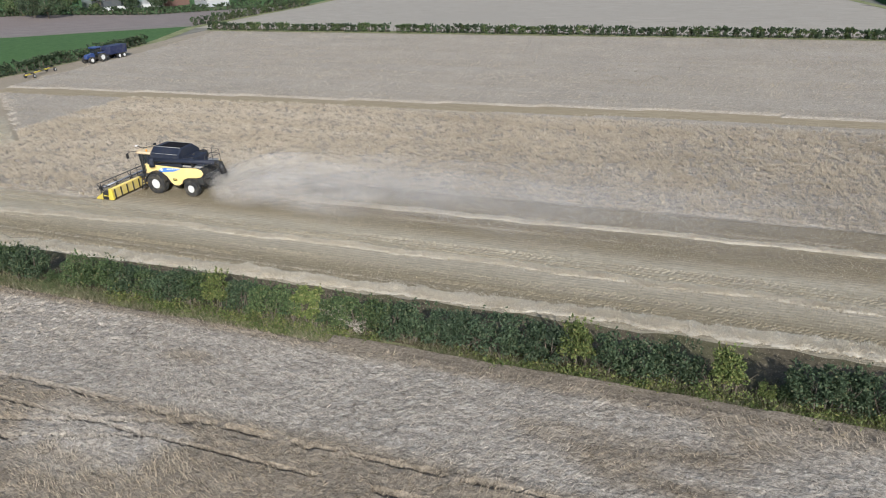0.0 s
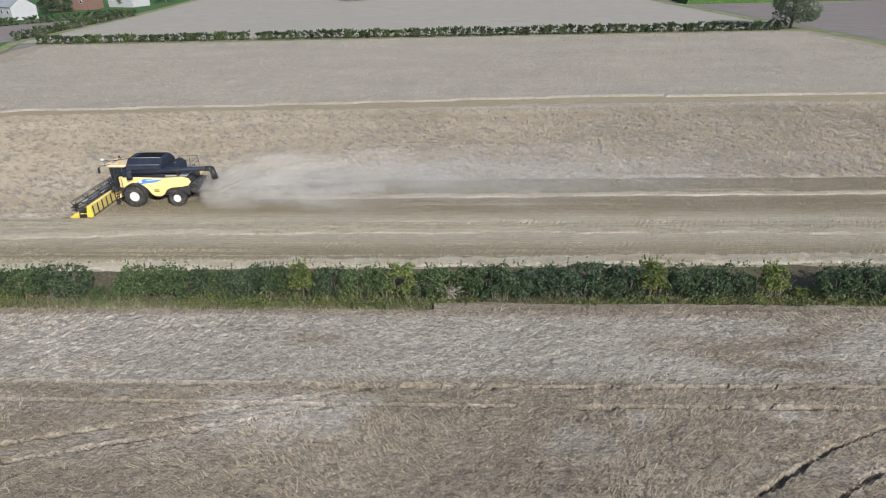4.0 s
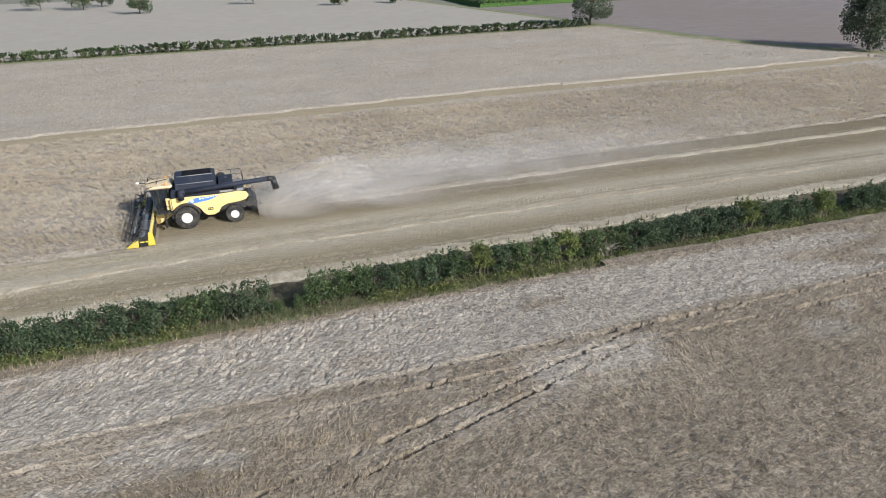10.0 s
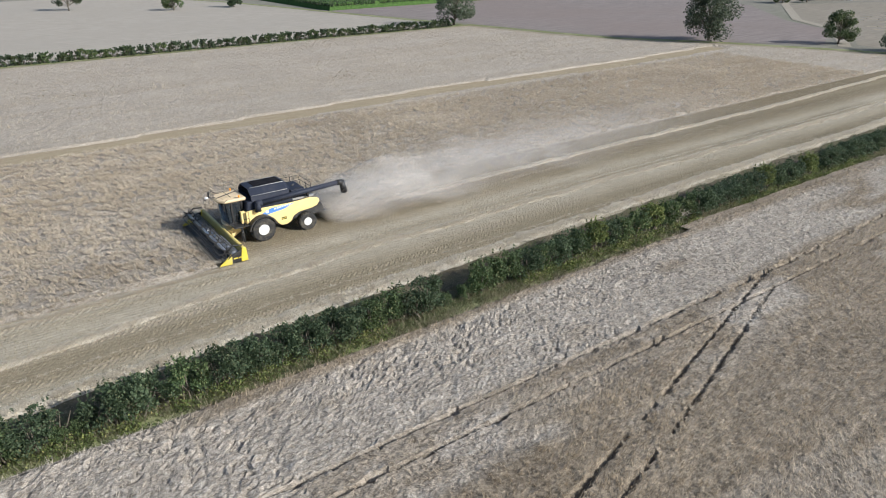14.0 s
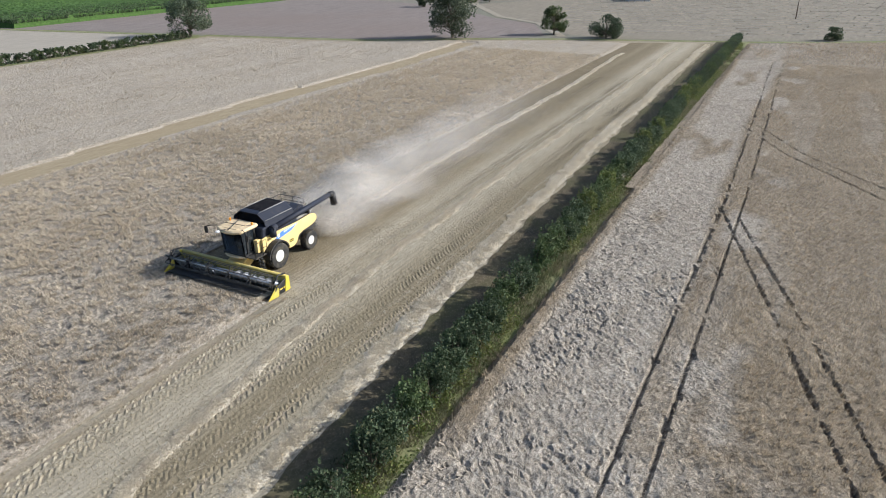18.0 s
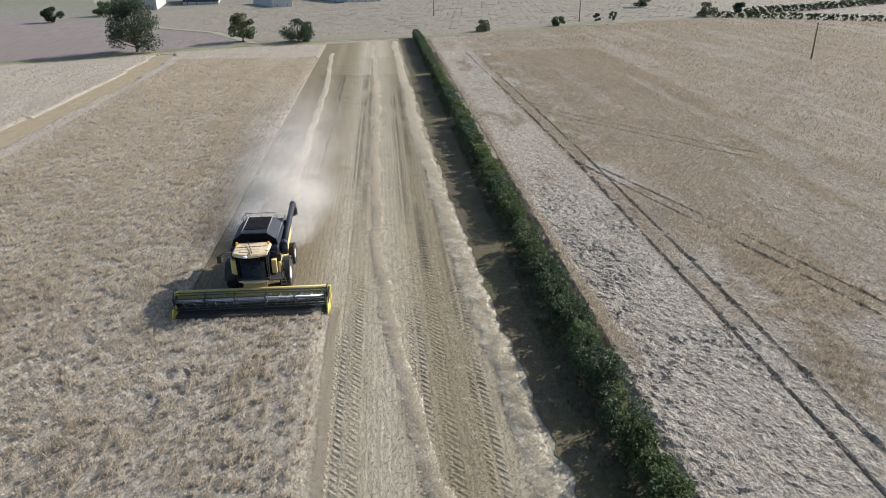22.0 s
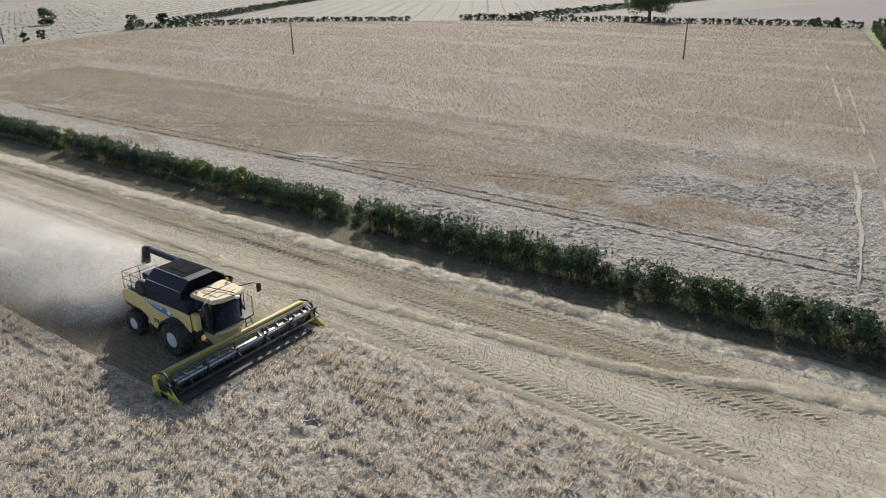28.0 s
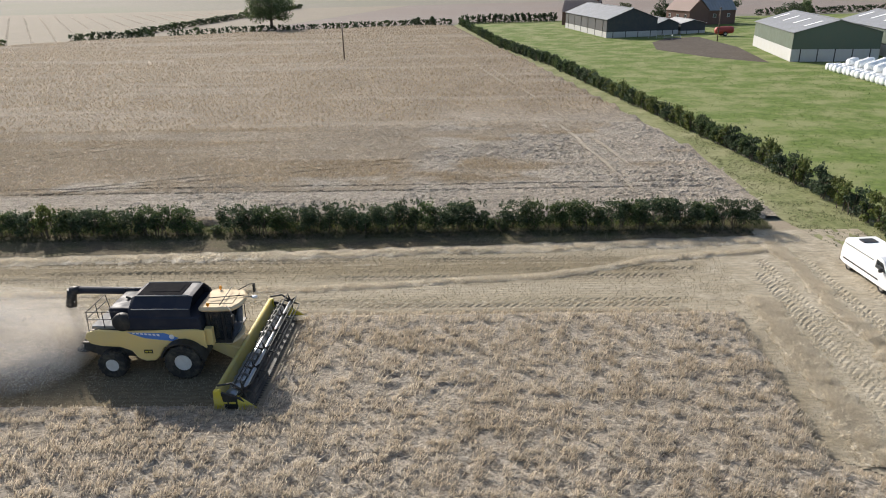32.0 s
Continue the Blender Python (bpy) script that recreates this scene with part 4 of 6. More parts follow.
X, Y = X.ravel() + r.normal(0, 0.02, X.size), Y.ravel() + r.normal(0, 0.05, X.size)
k = (r.random(X.size) < 0.3 + 0.9 * fnoise(X * 0.6, Y * 0.3, 62, 2)) & (Y < 53.6 + 0.72 * (-93 - X))
X, Y = X[k], Y[k]
V, F = blades(X, Y, np.full(len(X), 0.02), r, 2, np.full(len(X), 0.10), 0.04, np.full(len(X), 0.8), 0.036)
tagged(new("stubble_rows", mesh_np("stubble_rows", V, F, M["stub"])), "rows of short cut stubble on a headland", "stubble", "", "stuff")

# ---- hedges and trees ----
def leaf_mesh(name, centres, size, r, mat, droop=0.4):
    """Small folded leaves: two triangles each, at the given places."""
    n = len(centres)
    d = r.normal(0, 1, (n, 3))
    d[:, 2] -= droop
    d /= np.linalg.norm(d, axis=1)[:, None]
    s = np.cross(d, r.normal(0, 1, (n, 3)))
    s /= np.linalg.norm(s, axis=1)[:, None] + 1e-9
    up = np.cross(s, d)
    L = (size * r.uniform(0.6, 1.3, n))[:, None]
    V = np.stack([centres - d * L * 0.5, centres + s * L * 0.32 + up * L * 0.08, centres + d * L * 0.5, centres - s * L * 0.32 + up * L * 0.08], 1).reshape(-1, 3)
    return mesh_np(name, V, np.arange(len(V)).reshape(-1, 4), mat)


def stem_mesh(name, lines, mat, sides=6):
    """Tapered round stems: each line is a list of (point, radius)."""
    V, F = [], []
    for line in lines:
        base = len(V)
        for i, (p, rad) in enumerate(line):
            p = Vector(p)
            d = (Vector(line[min(i + 1, len(line) - 1)][0]) - Vector(line[max(i - 1, 0)][0])).normalized()
            a = d.orthogonal().normalized()
            b = d.cross(a)
            for k in range(sides):
                t = 2 * math.pi * k / sides
                V.append(p + (a * math.cos(t) + b * math.sin(t)) * rad)
        for i in range(len(line) - 1):
            for k in range(sides):
                k2 = (k + 1) % sides
                F.append((base + i * sides + k, base + i * sides + k2, base + (i + 1) * sides + k2, base + (i + 1) * sides + k))
    return mesh_np(name, [tuple(v) for v in V], F, mat, True)


def shrub_meshes(seed, w, d, h, leaves, size, mat, bare=0.25, lumps=20):
    """A clipped hedge shrub: stems, and a crown of leafy lumps that bulge out of a flat-topped, uneven outline."""
    r = np.random.default_rng(seed)
    u = r.uniform(-1, 1, (lumps * 20, 3))
    rad = (np.abs(u[:, 0]) ** 4 + np.abs(u[:, 1]) ** 2.6 + np.abs(u[:, 2]) ** 5) ** (1 / 3.2)
    u = u[(rad < 0.97) & (rad > 0.6)][:lumps]
    k = len(u)
    R = r.uniform(0.28, 0.46, k) * min(1.0, w / 2.2)
    low = h * bare * r.uniform(0.7, 1.4, k)
    C = np.stack([u[:, 0] * (w / 2 - 0.22), u[:, 1] * (d / 2 - 0.22), low + (u[:, 2] + 1) / 2 * (h - low - 0.15)], -1)
    q = r.choice(k, leaves, p=R ** 2 / (R ** 2).sum())
    v = r.normal(0, 1, (leaves, 3))
    v /= np.linalg.norm(v, axis=1)[:, None]
    v[:, 2] = np.where(r.random(leaves) < 0.6, np.abs(v[:, 2]), v[:, 2])
    c = C[q] + v * (R[q] * r.uniform(0.62, 1.08, leaves))[:, None] * np.array([1.0, 1.0, 0.85])
    c[:, 2] = np.clip(c[:, 2], 0.12, h * 1.1)
    up = r.uniform(-1, 1, (max(8, leaves // 160), 2))                 # shoots standing over the top
    sh = np.concatenate([np.stack([up[:, 0] * w / 2.2, up[:, 1] * d / 2.6, np.full(len(up), h * 0.97) + j * 0.06], -1) for j in range(5)])
    c = np.concatenate([c, sh + r.normal(0, 0.035, sh.shape)])
    lines = []
    for j in range(6):
        x, y = r.uniform(-w / 2.4, w / 2.4), r.uniform(-d / 5, d / 5)
        x2, y2 = x + r.normal(0, 0.25), y + r.normal(0, 0.2)
        lines.append([((x, y, -0.05), 0.06), (((x + x2) / 2 + r.normal(0, 0.06), (y + y2) / 2, h * 0.3), 0.042), ((x2, y2, h * 0.75), 0.015)])
        lines.append([(((x + x2) / 2, (y + y2) / 2, h * 0.25), 0.032), ((x2 + r.normal(0, 0.45), y2 + r.normal(0, 0.4), h * 0.6), 0.01)])
    return leaf_mesh("crown", c, size, r, mat), stem_mesh("stem", lines, M["bark"], 4)


SHRUBS, MID_SHRUBS, FAR_SHRUBS = {}, {}, {}
for kind, mat, w, d, h in (("dark", "dark_leaf", 2.5, 2.1, 2.15), ("blue", "blue_leaf", 2.9, 2.3, 2.2), ("mid", "mid_leaf", 2.2, 1.9, 2.1), ("light", "light_leaf", 1.9, 1.9, 2.35)):
    SHRUBS[kind] = [shrub_meshes(50 + 10 * k + len(kind) * 3 + ord(kind[0]), w * 0.95, d * 0.92, h, 2300, 0.15, M[mat], 0.2, 26) for k in range(4)]
    MID_SHRUBS[kind] = [shrub_meshes(70 + k + len(kind) * 7, w, d, h, 1200, 0.23, M[mat], 0.08, 20) for k in range(2)]
    FAR_SHRUBS[kind] = [shrub_meshes(90 + k + len(kind) * 5, w, d, h, 400, 0.42, M[mat], 0.02, 14) for k in range(2)]
SHRUB_LABEL = {"dark": "dense dark green clipped hawthorn bush in a field hedge", "blue": "dusty blue-green clipped blackthorn bush in a hedge",
               "mid": "mid-green leafy hedge bush with bare stems below", "light": "yellow-green leafy bush standing in a hedge"}


def hedge(name, places, label, r, group, kinds=FAR_SHRUBS):
    """A hedge: one thing, each bush a part with its crown and stems below it."""
    top = thing(name, pose(*places[0][:2], 0), label, "hedge", group)
    o = Vector((places[0][0], places[0][1], 0))
    for x, y, kind, sx, sz, turn in places:
        crown, stem = r.choice(kinds[kind])
        bush = part("bush", crown, None, top, SHRUB_LABEL[kind])
        bush.matrix_basis = Matrix.LocRotScale((x - o.x, y - o.y, 0.0), Euler((0, 0, turn)), (sx, sx, sz))
        part("stem", stem, None, bush)
    return top


hr = random.Random(8)


def along(line, step, kinds, lo=0.85, hi=1.12, gaps=(), wide=1.0, tall=1.0):
    out = []
    pts = [Vector(p) for p in line]
    for a, b in zip(pts, pts[1:]):
        L = (b - a).length
        n = max(1, int(L / step))
        for i in range(n):
            p = a.lerp(b, (i + 0.5) / n) + Vector((hr.uniform(-0.25, 0.25), hr.uniform(-0.2, 0.2)))
            if any(g0 < p.x < g1 for g0, g1 in gaps):
                continue
            ang = math.atan2(b.y - a.y, b.x - a.x) + hr.choice((0, math.pi)) + hr.uniform(-0.15, 0.15)
            out.append((p.x, p.y, hr.choice(kinds), hr.uniform(lo, hi) * wide, hr.uniform(lo, hi) * tall, ang))
    return out


MIX = ["dark", "dark", "mid", "mid", "light", "blue"]
main = []
# along the strip from west to east, in runs placed to fit the camera's view
for x0, x1, kinds in ((-99.5, -92.4, ["dark", "mid"]), (-92.4, -81.2, ["dark", "mid", "mid"]), (-79.6, -60.0, ["dark", "mid", "dark"]), (-57.4, -47.0, ["mid", "mid", "dark"]), (-47.0, -40.8, ["mid", "light", "dark"]),
                     (-40.8, -35.6, ["light", "mid", "mid"]), (-35.5, -25.9, ["blue", "dark"]), (-25.8, -24.3, ["light"]), (-24.2, -19.4, ["dark"]), (-19.3, -17.0, ["light", "mid"]), (-15.2, -4.6, ["dark", "blue"]),
                     (-4.4, 17.0, ["light", "mid", "blue", "dark"]), (20.0, 45.0, ["mid", "dark", "blue"]), (45.2, 73.2, ["dark", "mid", "blue"])):
    n = max(1, int((x1 - x0) / 1.25))
    run = []
    for i in range(n):
        x = x0 + (i + 0.5) * (x1 - x0) / n + hr.uniform(-0.2, 0.2)
        run.append((x, 27.55 + 0.009 * (x + 100.7) + hr.uniform(-0.16, 0.16), hr.choice(kinds), hr.uniform(0.9, 1.1), hr.uniform(0.88, 1.06), hr.choice((0, math.pi)) + hr.uniform(-0.25, 0.25)))
    main.append(run)
# low scrub where the hedge is broken
for x0, x1 in ((-81.4, -79.5), (-60.0, -57.2), (-16.8, -15.2)):
    main.append([(x0 + (i + 0.5) * (x1 - x0) / 2, 27.6 + 0.009 * (x0 + 100.7), hr.choice(("mid", "light")), 0.5, hr.uniform(0.32, 0.5), hr.uniform(0, 3)) for i in range(2)])
for run in main:
    hedge("hedge", run, "clipped mixed field hedge with bare stems at its foot", hr, "runs of the field hedge", SHRUBS)
hedge("far_hedge", along([(-139, 149.4), (-89, 149.6), (-87.5, 149.4), (28, 148.4)], 1.6, ["dark", "dark", "mid"], gaps=[(-89.5, -87)], tall=0.8), "low clipped hedge across the far side of a field", hr, "boundary hedges")
hedge("west_hedge", along([(-136, 74), (-134, 92), (-137.8, 126)], 2.0, ["dark"], gaps=(), wide=1.1, tall=0.9) + along([(-149, 156), (-147, 214)], 2.6, ["dark", "mid"]), "dark boundary hedge beside a green field", hr, "boundary hedges")
hedge("paddock_hedge", along([(-149, 214), (-185, 182), (-223, 179), (-318, 151)], 3.0, ["dark"], wide=1.3), "dark hedge along a paddock", hr, "boundary hedges")
hedge("pasture_hedge", along([(-98.2, -44), (-102.9, -14), (-105.8, 2), (-107.4, 14), (-108.0, 25), (-108.6, 48)], 1.4, ["mid", "light", "blue"], wide=0.85, tall=0.92), "dusty clipped hedge between barley and pasture", hr, "boundary hedges", MID_SHRUBS)
hedge("pasture_hedge", along([(-75.8, -180), (-80, -150), (-86.8, -101), (-94.8, -66), (-98.2, -44)], 1.6, ["mid", "mid", "blue"], wide=0.85, tall=0.92), "clipped field hedge between barley and pasture", hr, "boundary hedges")
hedge("pasture_end_hedge", along([(-76.5, -183), (-110.7, -186)], 2.0, ["dark"], wide=1.3, tall=1.2), "thick dark hedge at the end of a pasture", hr, "boundary hedges")
hedge("south_hedge", along([(117.05, -68), (95.95, -108), (59.39, -134)], 2.3, ["dark", "mid"], tall=0.8) + along([(47.3, -146), (24.36, -157)], 2.2, ["mid", "dark"], wide=1.2), "clipped hedge along a field boundary", hr, "boundary hedges")
hedge("south_hedge", along([(20.46, -158), (0.97, -166), (-72.92, -182)], 2.4, ["dark", "mid", "blue"], wide=1.0, tall=0.9), "ragged hedge along a field boundary", hr, "boundary hedges")
hedge("far_south_hedge", along([(34.5, -158), (27.5, -215), (14.5, -330)], 4.0, ["mid", "dark"], wide=1.4), "hedge between far stubble fields", hr, "boundary hedges")
hedge("far_south_hedge", along([(120.5, -80), (141.5, -121), (171.5, -176), (210.5, -250)], 4.0, ["dark"], wide=1.3), "hedge between far stubble fields", hr, "boundary hedges")


def tree(name, x, y, height, width, mat, label, seed, leaves=9000, size=0.32, trunk=0.3, bare=0.18, blobs=26, turn=0.0, category="tree"):
    """Trunk with limbs and a crown of leaf clumps round the limbs' ends, with gaps between."""
    r = np.random.default_rng(seed)
    top = thing(name, pose(x, y, 0, 0, 0, turn), label, category)
    h0 = height * bare
    lines = [[((0, 0, -0.1), trunk * 1.25), ((0.05, 0.02, h0 * 0.6), trunk), ((r.normal(0, 0.15), r.normal(0, 0.15), h0 + height * 0.15), trunk * 0.75), ((r.normal(0, 0.3), r.normal(0, 0.3), height * 0.75), trunk * 0.2)]]
    cs = []
    for k in range(blobs):
        a, e = r.uniform(0, 2 * np.pi), r.uniform(0.0, 1.0)
        f = math.sqrt(max(0.05, 1 - (2 * e - 0.75) ** 2 * 0.62))
        rad = width / 2 * f * r.uniform(0.45, 0.88)
        c = np.array([rad * math.cos(a), rad * math.sin(a), h0 + (height - h0) * (0.1 + 0.8 * e)])
        cs.append(c)
        z0 = h0 * 0.8 + (c[2] - h0) * 0.35
        lines.append([((0, 0, max(0.2, z0)), trunk * 0.4), (tuple(c * [0.5, 0.5, 0] + np.array([0, 0, (z0 + c[2]) / 2])), trunk * 0.22), (tuple(c), 0.03)])
    per = leaves // blobs
    P = []
    for c in cs:
        q = r.normal(0, 1, (per, 3))
        q /= np.linalg.norm(q, axis=1)[:, None]
        s = width * r.uniform(0.13, 0.21)
        q = q * (s * r.uniform(0.35, 1.05, (per, 1)) ** 0.6) * [1, 1, 0.8]
        P.append(c + q)
    P = np.concatenate(P)
    P = P[fnoise(P[:, 0] * 1.1 + 40, P[:, 2] * 1.1 + P[:, 1] * 0.8, seed, 2) > 0.3]
    P[:, 2] = np.maximum(P[:, 2], 0.1)
    part("trunk", stem_mesh("trunk", lines, M["bark"], 7), None, top)
    part("crown", leaf_mesh("crown", P, size, r, M[mat]), None, top)
    return top


tree("tree", 30, 150.5, 10.5, 10.5, "willow_leaf", "grey-green field ash tree with an open crown", 3, 9000, 0.40, 0.32, 0.12)
tree("tree", 55, 91, 11.5, 12.0, "willow_leaf", "large round grey-green tree on a field boundary", 4, 12000, 0.40, 0.35, 0.03, 40)
tree("tree", 70.5, 71, 6.8, 6.6, "mid_leaf", "small bushy field tree on a track corner", 5, 6000, 0.34, 0.2, 0.10, 22)
tree("tree", 68.6, 57.5, 5.2, 8.0, "blue_leaf", "dusty low spreading bush in drifting harvest dust", 6, 6000, 0.32, 0.2, 0.02, 22, category="bush")
tree("bush", 86, 10.5, 3.0, 4.4, "dark_leaf", "round dark bush on a field edge", 7, 2600, 0.28, 0.1, 0.0, 12, category="bush")
tree("bush", 97, -13, 2.5, 4.4, "dark_leaf", "low dark bush on a field edge", 8, 2600, 0.28, 0.1, 0.0, 12, category="bush")
tree("bush", 107.5, -27, 2.4, 2.6, "dark_leaf", "small round bush on a field edge", 9, 1800, 0.28, 0.1, 0.0, 9, category="bush")
tree("bush", 110.5, -33, 2.8, 3.0, "dark_leaf", "small round bush on a field edge", 10, 1800, 0.28, 0.1, 0.0, 9, category="bush")
tree("bush", 120, -67, 4.2, 6.2, "dark_leaf", "large dark bush at a field corner", 11, 3600, 0.32, 0.12, 0.0, 16, category="bush")
tree("tree", 120, -78, 4.2, 4.4, "dark_leaf", "small round tree at a field corner", 12, 3000, 0.32, 0.14, 0.12, 14)
tree("tree", 161, -60, 5.4, 7.0, "dark_leaf", "round dark tree standing alone in stubble", 13, 3600, 0.36, 0.2, 0.05, 16)
tree("oak_tree", -8.3, -181, 14.5, 17.0, "mid_leaf", "broad spreading oak tree with a stout trunk", 14, 14000, 0.5, 0.55, 0.2, 44)
tree("bush", -61, -176, 3.0, 3.6, "dark_leaf", "dark round bush by a field gateway", 15, 2200, 0.3, 0.1, 0.0, 10, category="bush")
tree("bush", -66, -178, 3.0, 3.6, "dark_leaf", "dark round bush by a field gateway", 16, 2200, 0.3, 0.1, 0.0, 10, category="bush")

for i, (x, y, h, w) in enumerate(((-44, 268, 8, 9), (-16, 245, 5, 7), (4, 244, 5, 6), (-82, 250, 9, 9), (-103, 280, 10, 12), (-118, 286, 10, 12), (-98, 290, 9, 10), (-233, 176, 9, 11), (-223, 172, 8, 10), (-215, 170, 9, 11),
                                  (-244, 184, 10, 12), (-183, 226, 7, 8), (-168, 250, 8, 9), (-158, 262, 8, 8), (-204, 206, 6, 7), (172.5, 130, 7, 9), (152.5, 132, 5, 7), (160.5, 128, 5, 6), (130.5, 140, 4.5, 6), (-217, 194, 7, 8), (-207, 197, 6, 7), (-198, 203, 7, 8), (-229, 192, 7, 9), (-181, 232, 6, 7))):
    tree("tree", x, y, h, w, ("dark_leaf", "mid_leaf", "blue_leaf")[i % 3], "round far tree beside a field", 100 + i, 2600, 0.5, 0.22, 0.1, 16)
for i, (x, y) in enumerate(((-132.7, -176), (-145.7, -178), (-158.7, -174), (-177.7, -150), (-187.7, -160), (-170.7, -185), (-220.7, -150))):
    tree("tree", x, y, 6 + i % 3, 7 + i % 4, ("mid_leaf", "dark_leaf")[i % 2], "leafy tree behind farm buildings", 140 + i, 2400, 0.45, 0.2, 0.1, 14)
hedge("farm_hedge", along([(-197.7, -120), (-302.7, -90)], 3.0, ["dark"], wide=1.3) + along([(-182.7, -190), (-302.7, -210)], 3.5, ["dark"], wide=1.3), "dark hedge behind a farmyard", hr, "boundary hedges")

# tall green maize beyond the tilled field
V, F = height_grid(22, 156, 208, 330, 0.9, lambda x, y: np.where((y < 209.5) | (x > 154) | (x < 23.5), 0.0, 2.0 + 0.9 * (fnoise(x * 1.1, y * 1.1, 88, 2) - 0.5)), None)
mz = tagged(new("maize_crop", mesh_np("maize_crop", V, F, M["maize"])), "tall dark green maize crop with a sheer edge", "maize", "", "structure")
r = np.random.default_rng(90)
x, y = r.uniform(23, 155, 16000), 209 + np.abs(r.normal(0, 14, 16000))
V, F = blades(x, y, np.full(len(x), 1.3), r, 3, np.full(len(x), 1.1), 0.4, np.full(len(x), 0.5), 0.16)
tagged(new("maize_leaves", mesh_np("maize_leaves", V, F, M["dark_leaf"])), "upright green maize leaves", "maize", "", "stuff")


# low weeds and brambles at the foot of the hedge, and a bleached dead bush in it
r = np.random.default_rng(61)
cx, cy = r.uniform(-99.7, 70, 900), r.normal(26.95, 0.3, 900)
cy = cy + 0.006 * (cx + 100.7)
k = fnoise(cx * 0.12, cy * 0, 63, 2) > 0.42
cx, cy = cx[k], cy[k]
q = r.integers(0, len(cx), 26000)
tall = 0.25 + 0.55 * fnoise(cx * 0.4, cy * 0.4, 64, 2)
P = np.stack([cx[q] + r.normal(0, 0.28, len(q)), cy[q] + r.normal(0, 0.2, len(q)), np.abs(r.normal(0, 1, len(q))) * tall[q] * 0.6 + 0.03], -1)
tagged(new("hedge_weeds", leaf_mesh("hedge_weeds", P, 0.13, r, M["light_leaf"])), "green nettles and brambles at a hedge foot", "weeds", "", "stuff")
for bx, by, tall in ((-38.31, 28.2, 1.7), (-37.03, 28.1, 1.3), (-21.34, 28.4, 1.1)):
    rr = random.Random(int(-bx * 10))
    top = thing("dead_bush", pose(bx, by, 0), "bleached dead bush with bare twigs in a hedge", "dead bush")
    lines, twigs = [], []
    for k in range(16):
        a, out = rr.uniform(0, 2 * math.pi), rr.uniform(0.3, 1.0)
        p0, p1 = Vector((rr.gauss(0, 0.12), rr.gauss(0, 0.12), -0.03)), Vector((math.cos(a) * out * 0.5, math.sin(a) * out * 0.5, tall * 0.5))
        p2 = Vector((math.cos(a) * out, math.sin(a) * out, tall * rr.uniform(0.7, 1.05)))
        lines.append([(p0, 0.03), (p1, 0.022), (p2, 0.008)])
        for j in range(9):
            s0 = p1.lerp(p2, rr.random())
            twigs.append([(s0, 0.012), (s0 + Vector((rr.gauss(0, 0.25), rr.gauss(0, 0.25), rr.uniform(0, 0.35))), 0.006)])
    part("stem", stem_mesh("stem", lines, M["dead_wood"], 5), None, top)
    part("twigs", stem_mesh("twigs", twigs, M["dead_wood"], 3), None, top)

# ---- shape helpers for machines and buildings ----
def bevelled(bm, w, seg=2, sharp=30):
    if w:
        ed = [e for e in bm.edges if len(e.link_faces) == 2 and e.calc_face_angle(0) > radians(sharp)]
        bmesh.ops.bevel(bm, geom=ed, offset=w, segments=seg, affect="EDGES", profile=0.6)
    return bm


def box(x0, x1, y0, y1, z0, z1, bev=0.02, taper=None):
    """A box; taper: (x, y) factors for its top."""
    bm = bmesh.new()
    bmesh.ops.create_cube(bm, size=1)
    cx, cy = (x0 + x1) / 2, (y0 + y1) / 2
    for v in bm.verts:
        kx, ky = (taper if taper and v.co.z > 0 else (1, 1))
        v.co = (cx + v.co.x * (x1 - x0) * kx, cy + v.co.y * (y1 - y0) * ky, z0 + (v.co.z + 0.5) * (z1 - z0))
    return bevelled(bm, bev)


def prism(pts, a0, a1, axis="y", bev=0.015):
    """A flat outline drawn out along one axis. pts: (x, z) for y, (y, z) for x, (x, y) for z."""
    bm = bmesh.new()
    put = {"y": lambda p, a: (p[0], a, p[1]), "x": lambda p, a: (a, p[0], p[1]), "z": lambda p, a: (p[0], p[1], a)}[axis]
    lo, hi = [bm.verts.new(put(p, a0)) for p in pts], [bm.verts.new(put(p, a1)) for p in pts]
    bm.faces.new(lo), bm.faces.new(list(reversed(hi)))
    for i in range(len(pts)):
        j = (i + 1) % len(pts)
        bm.faces.new((lo[j], lo[i], hi[i], hi[j]))
    bmesh.ops.recalc_face_normals(bm, faces=bm.faces)
    return bevelled(bm, bev, 1)


def rod(p, q, r0, r1=None, sides=10):
    bm = bmesh.new()
    p, q = Vector(p), Vector(q)
    bmesh.ops.create_cone(bm, cap_ends=True, segments=sides, radius1=r0, radius2=r0 if r1 is None else r1, depth=(q - p).length)
    bm.transform(Matrix.Translation((p + q) / 2) @ (q - p).to_track_quat("Z", "Y").to_matrix().to_4x4())
    for f in bm.faces:
        f.smooth = len(f.verts) == 4
    return bm


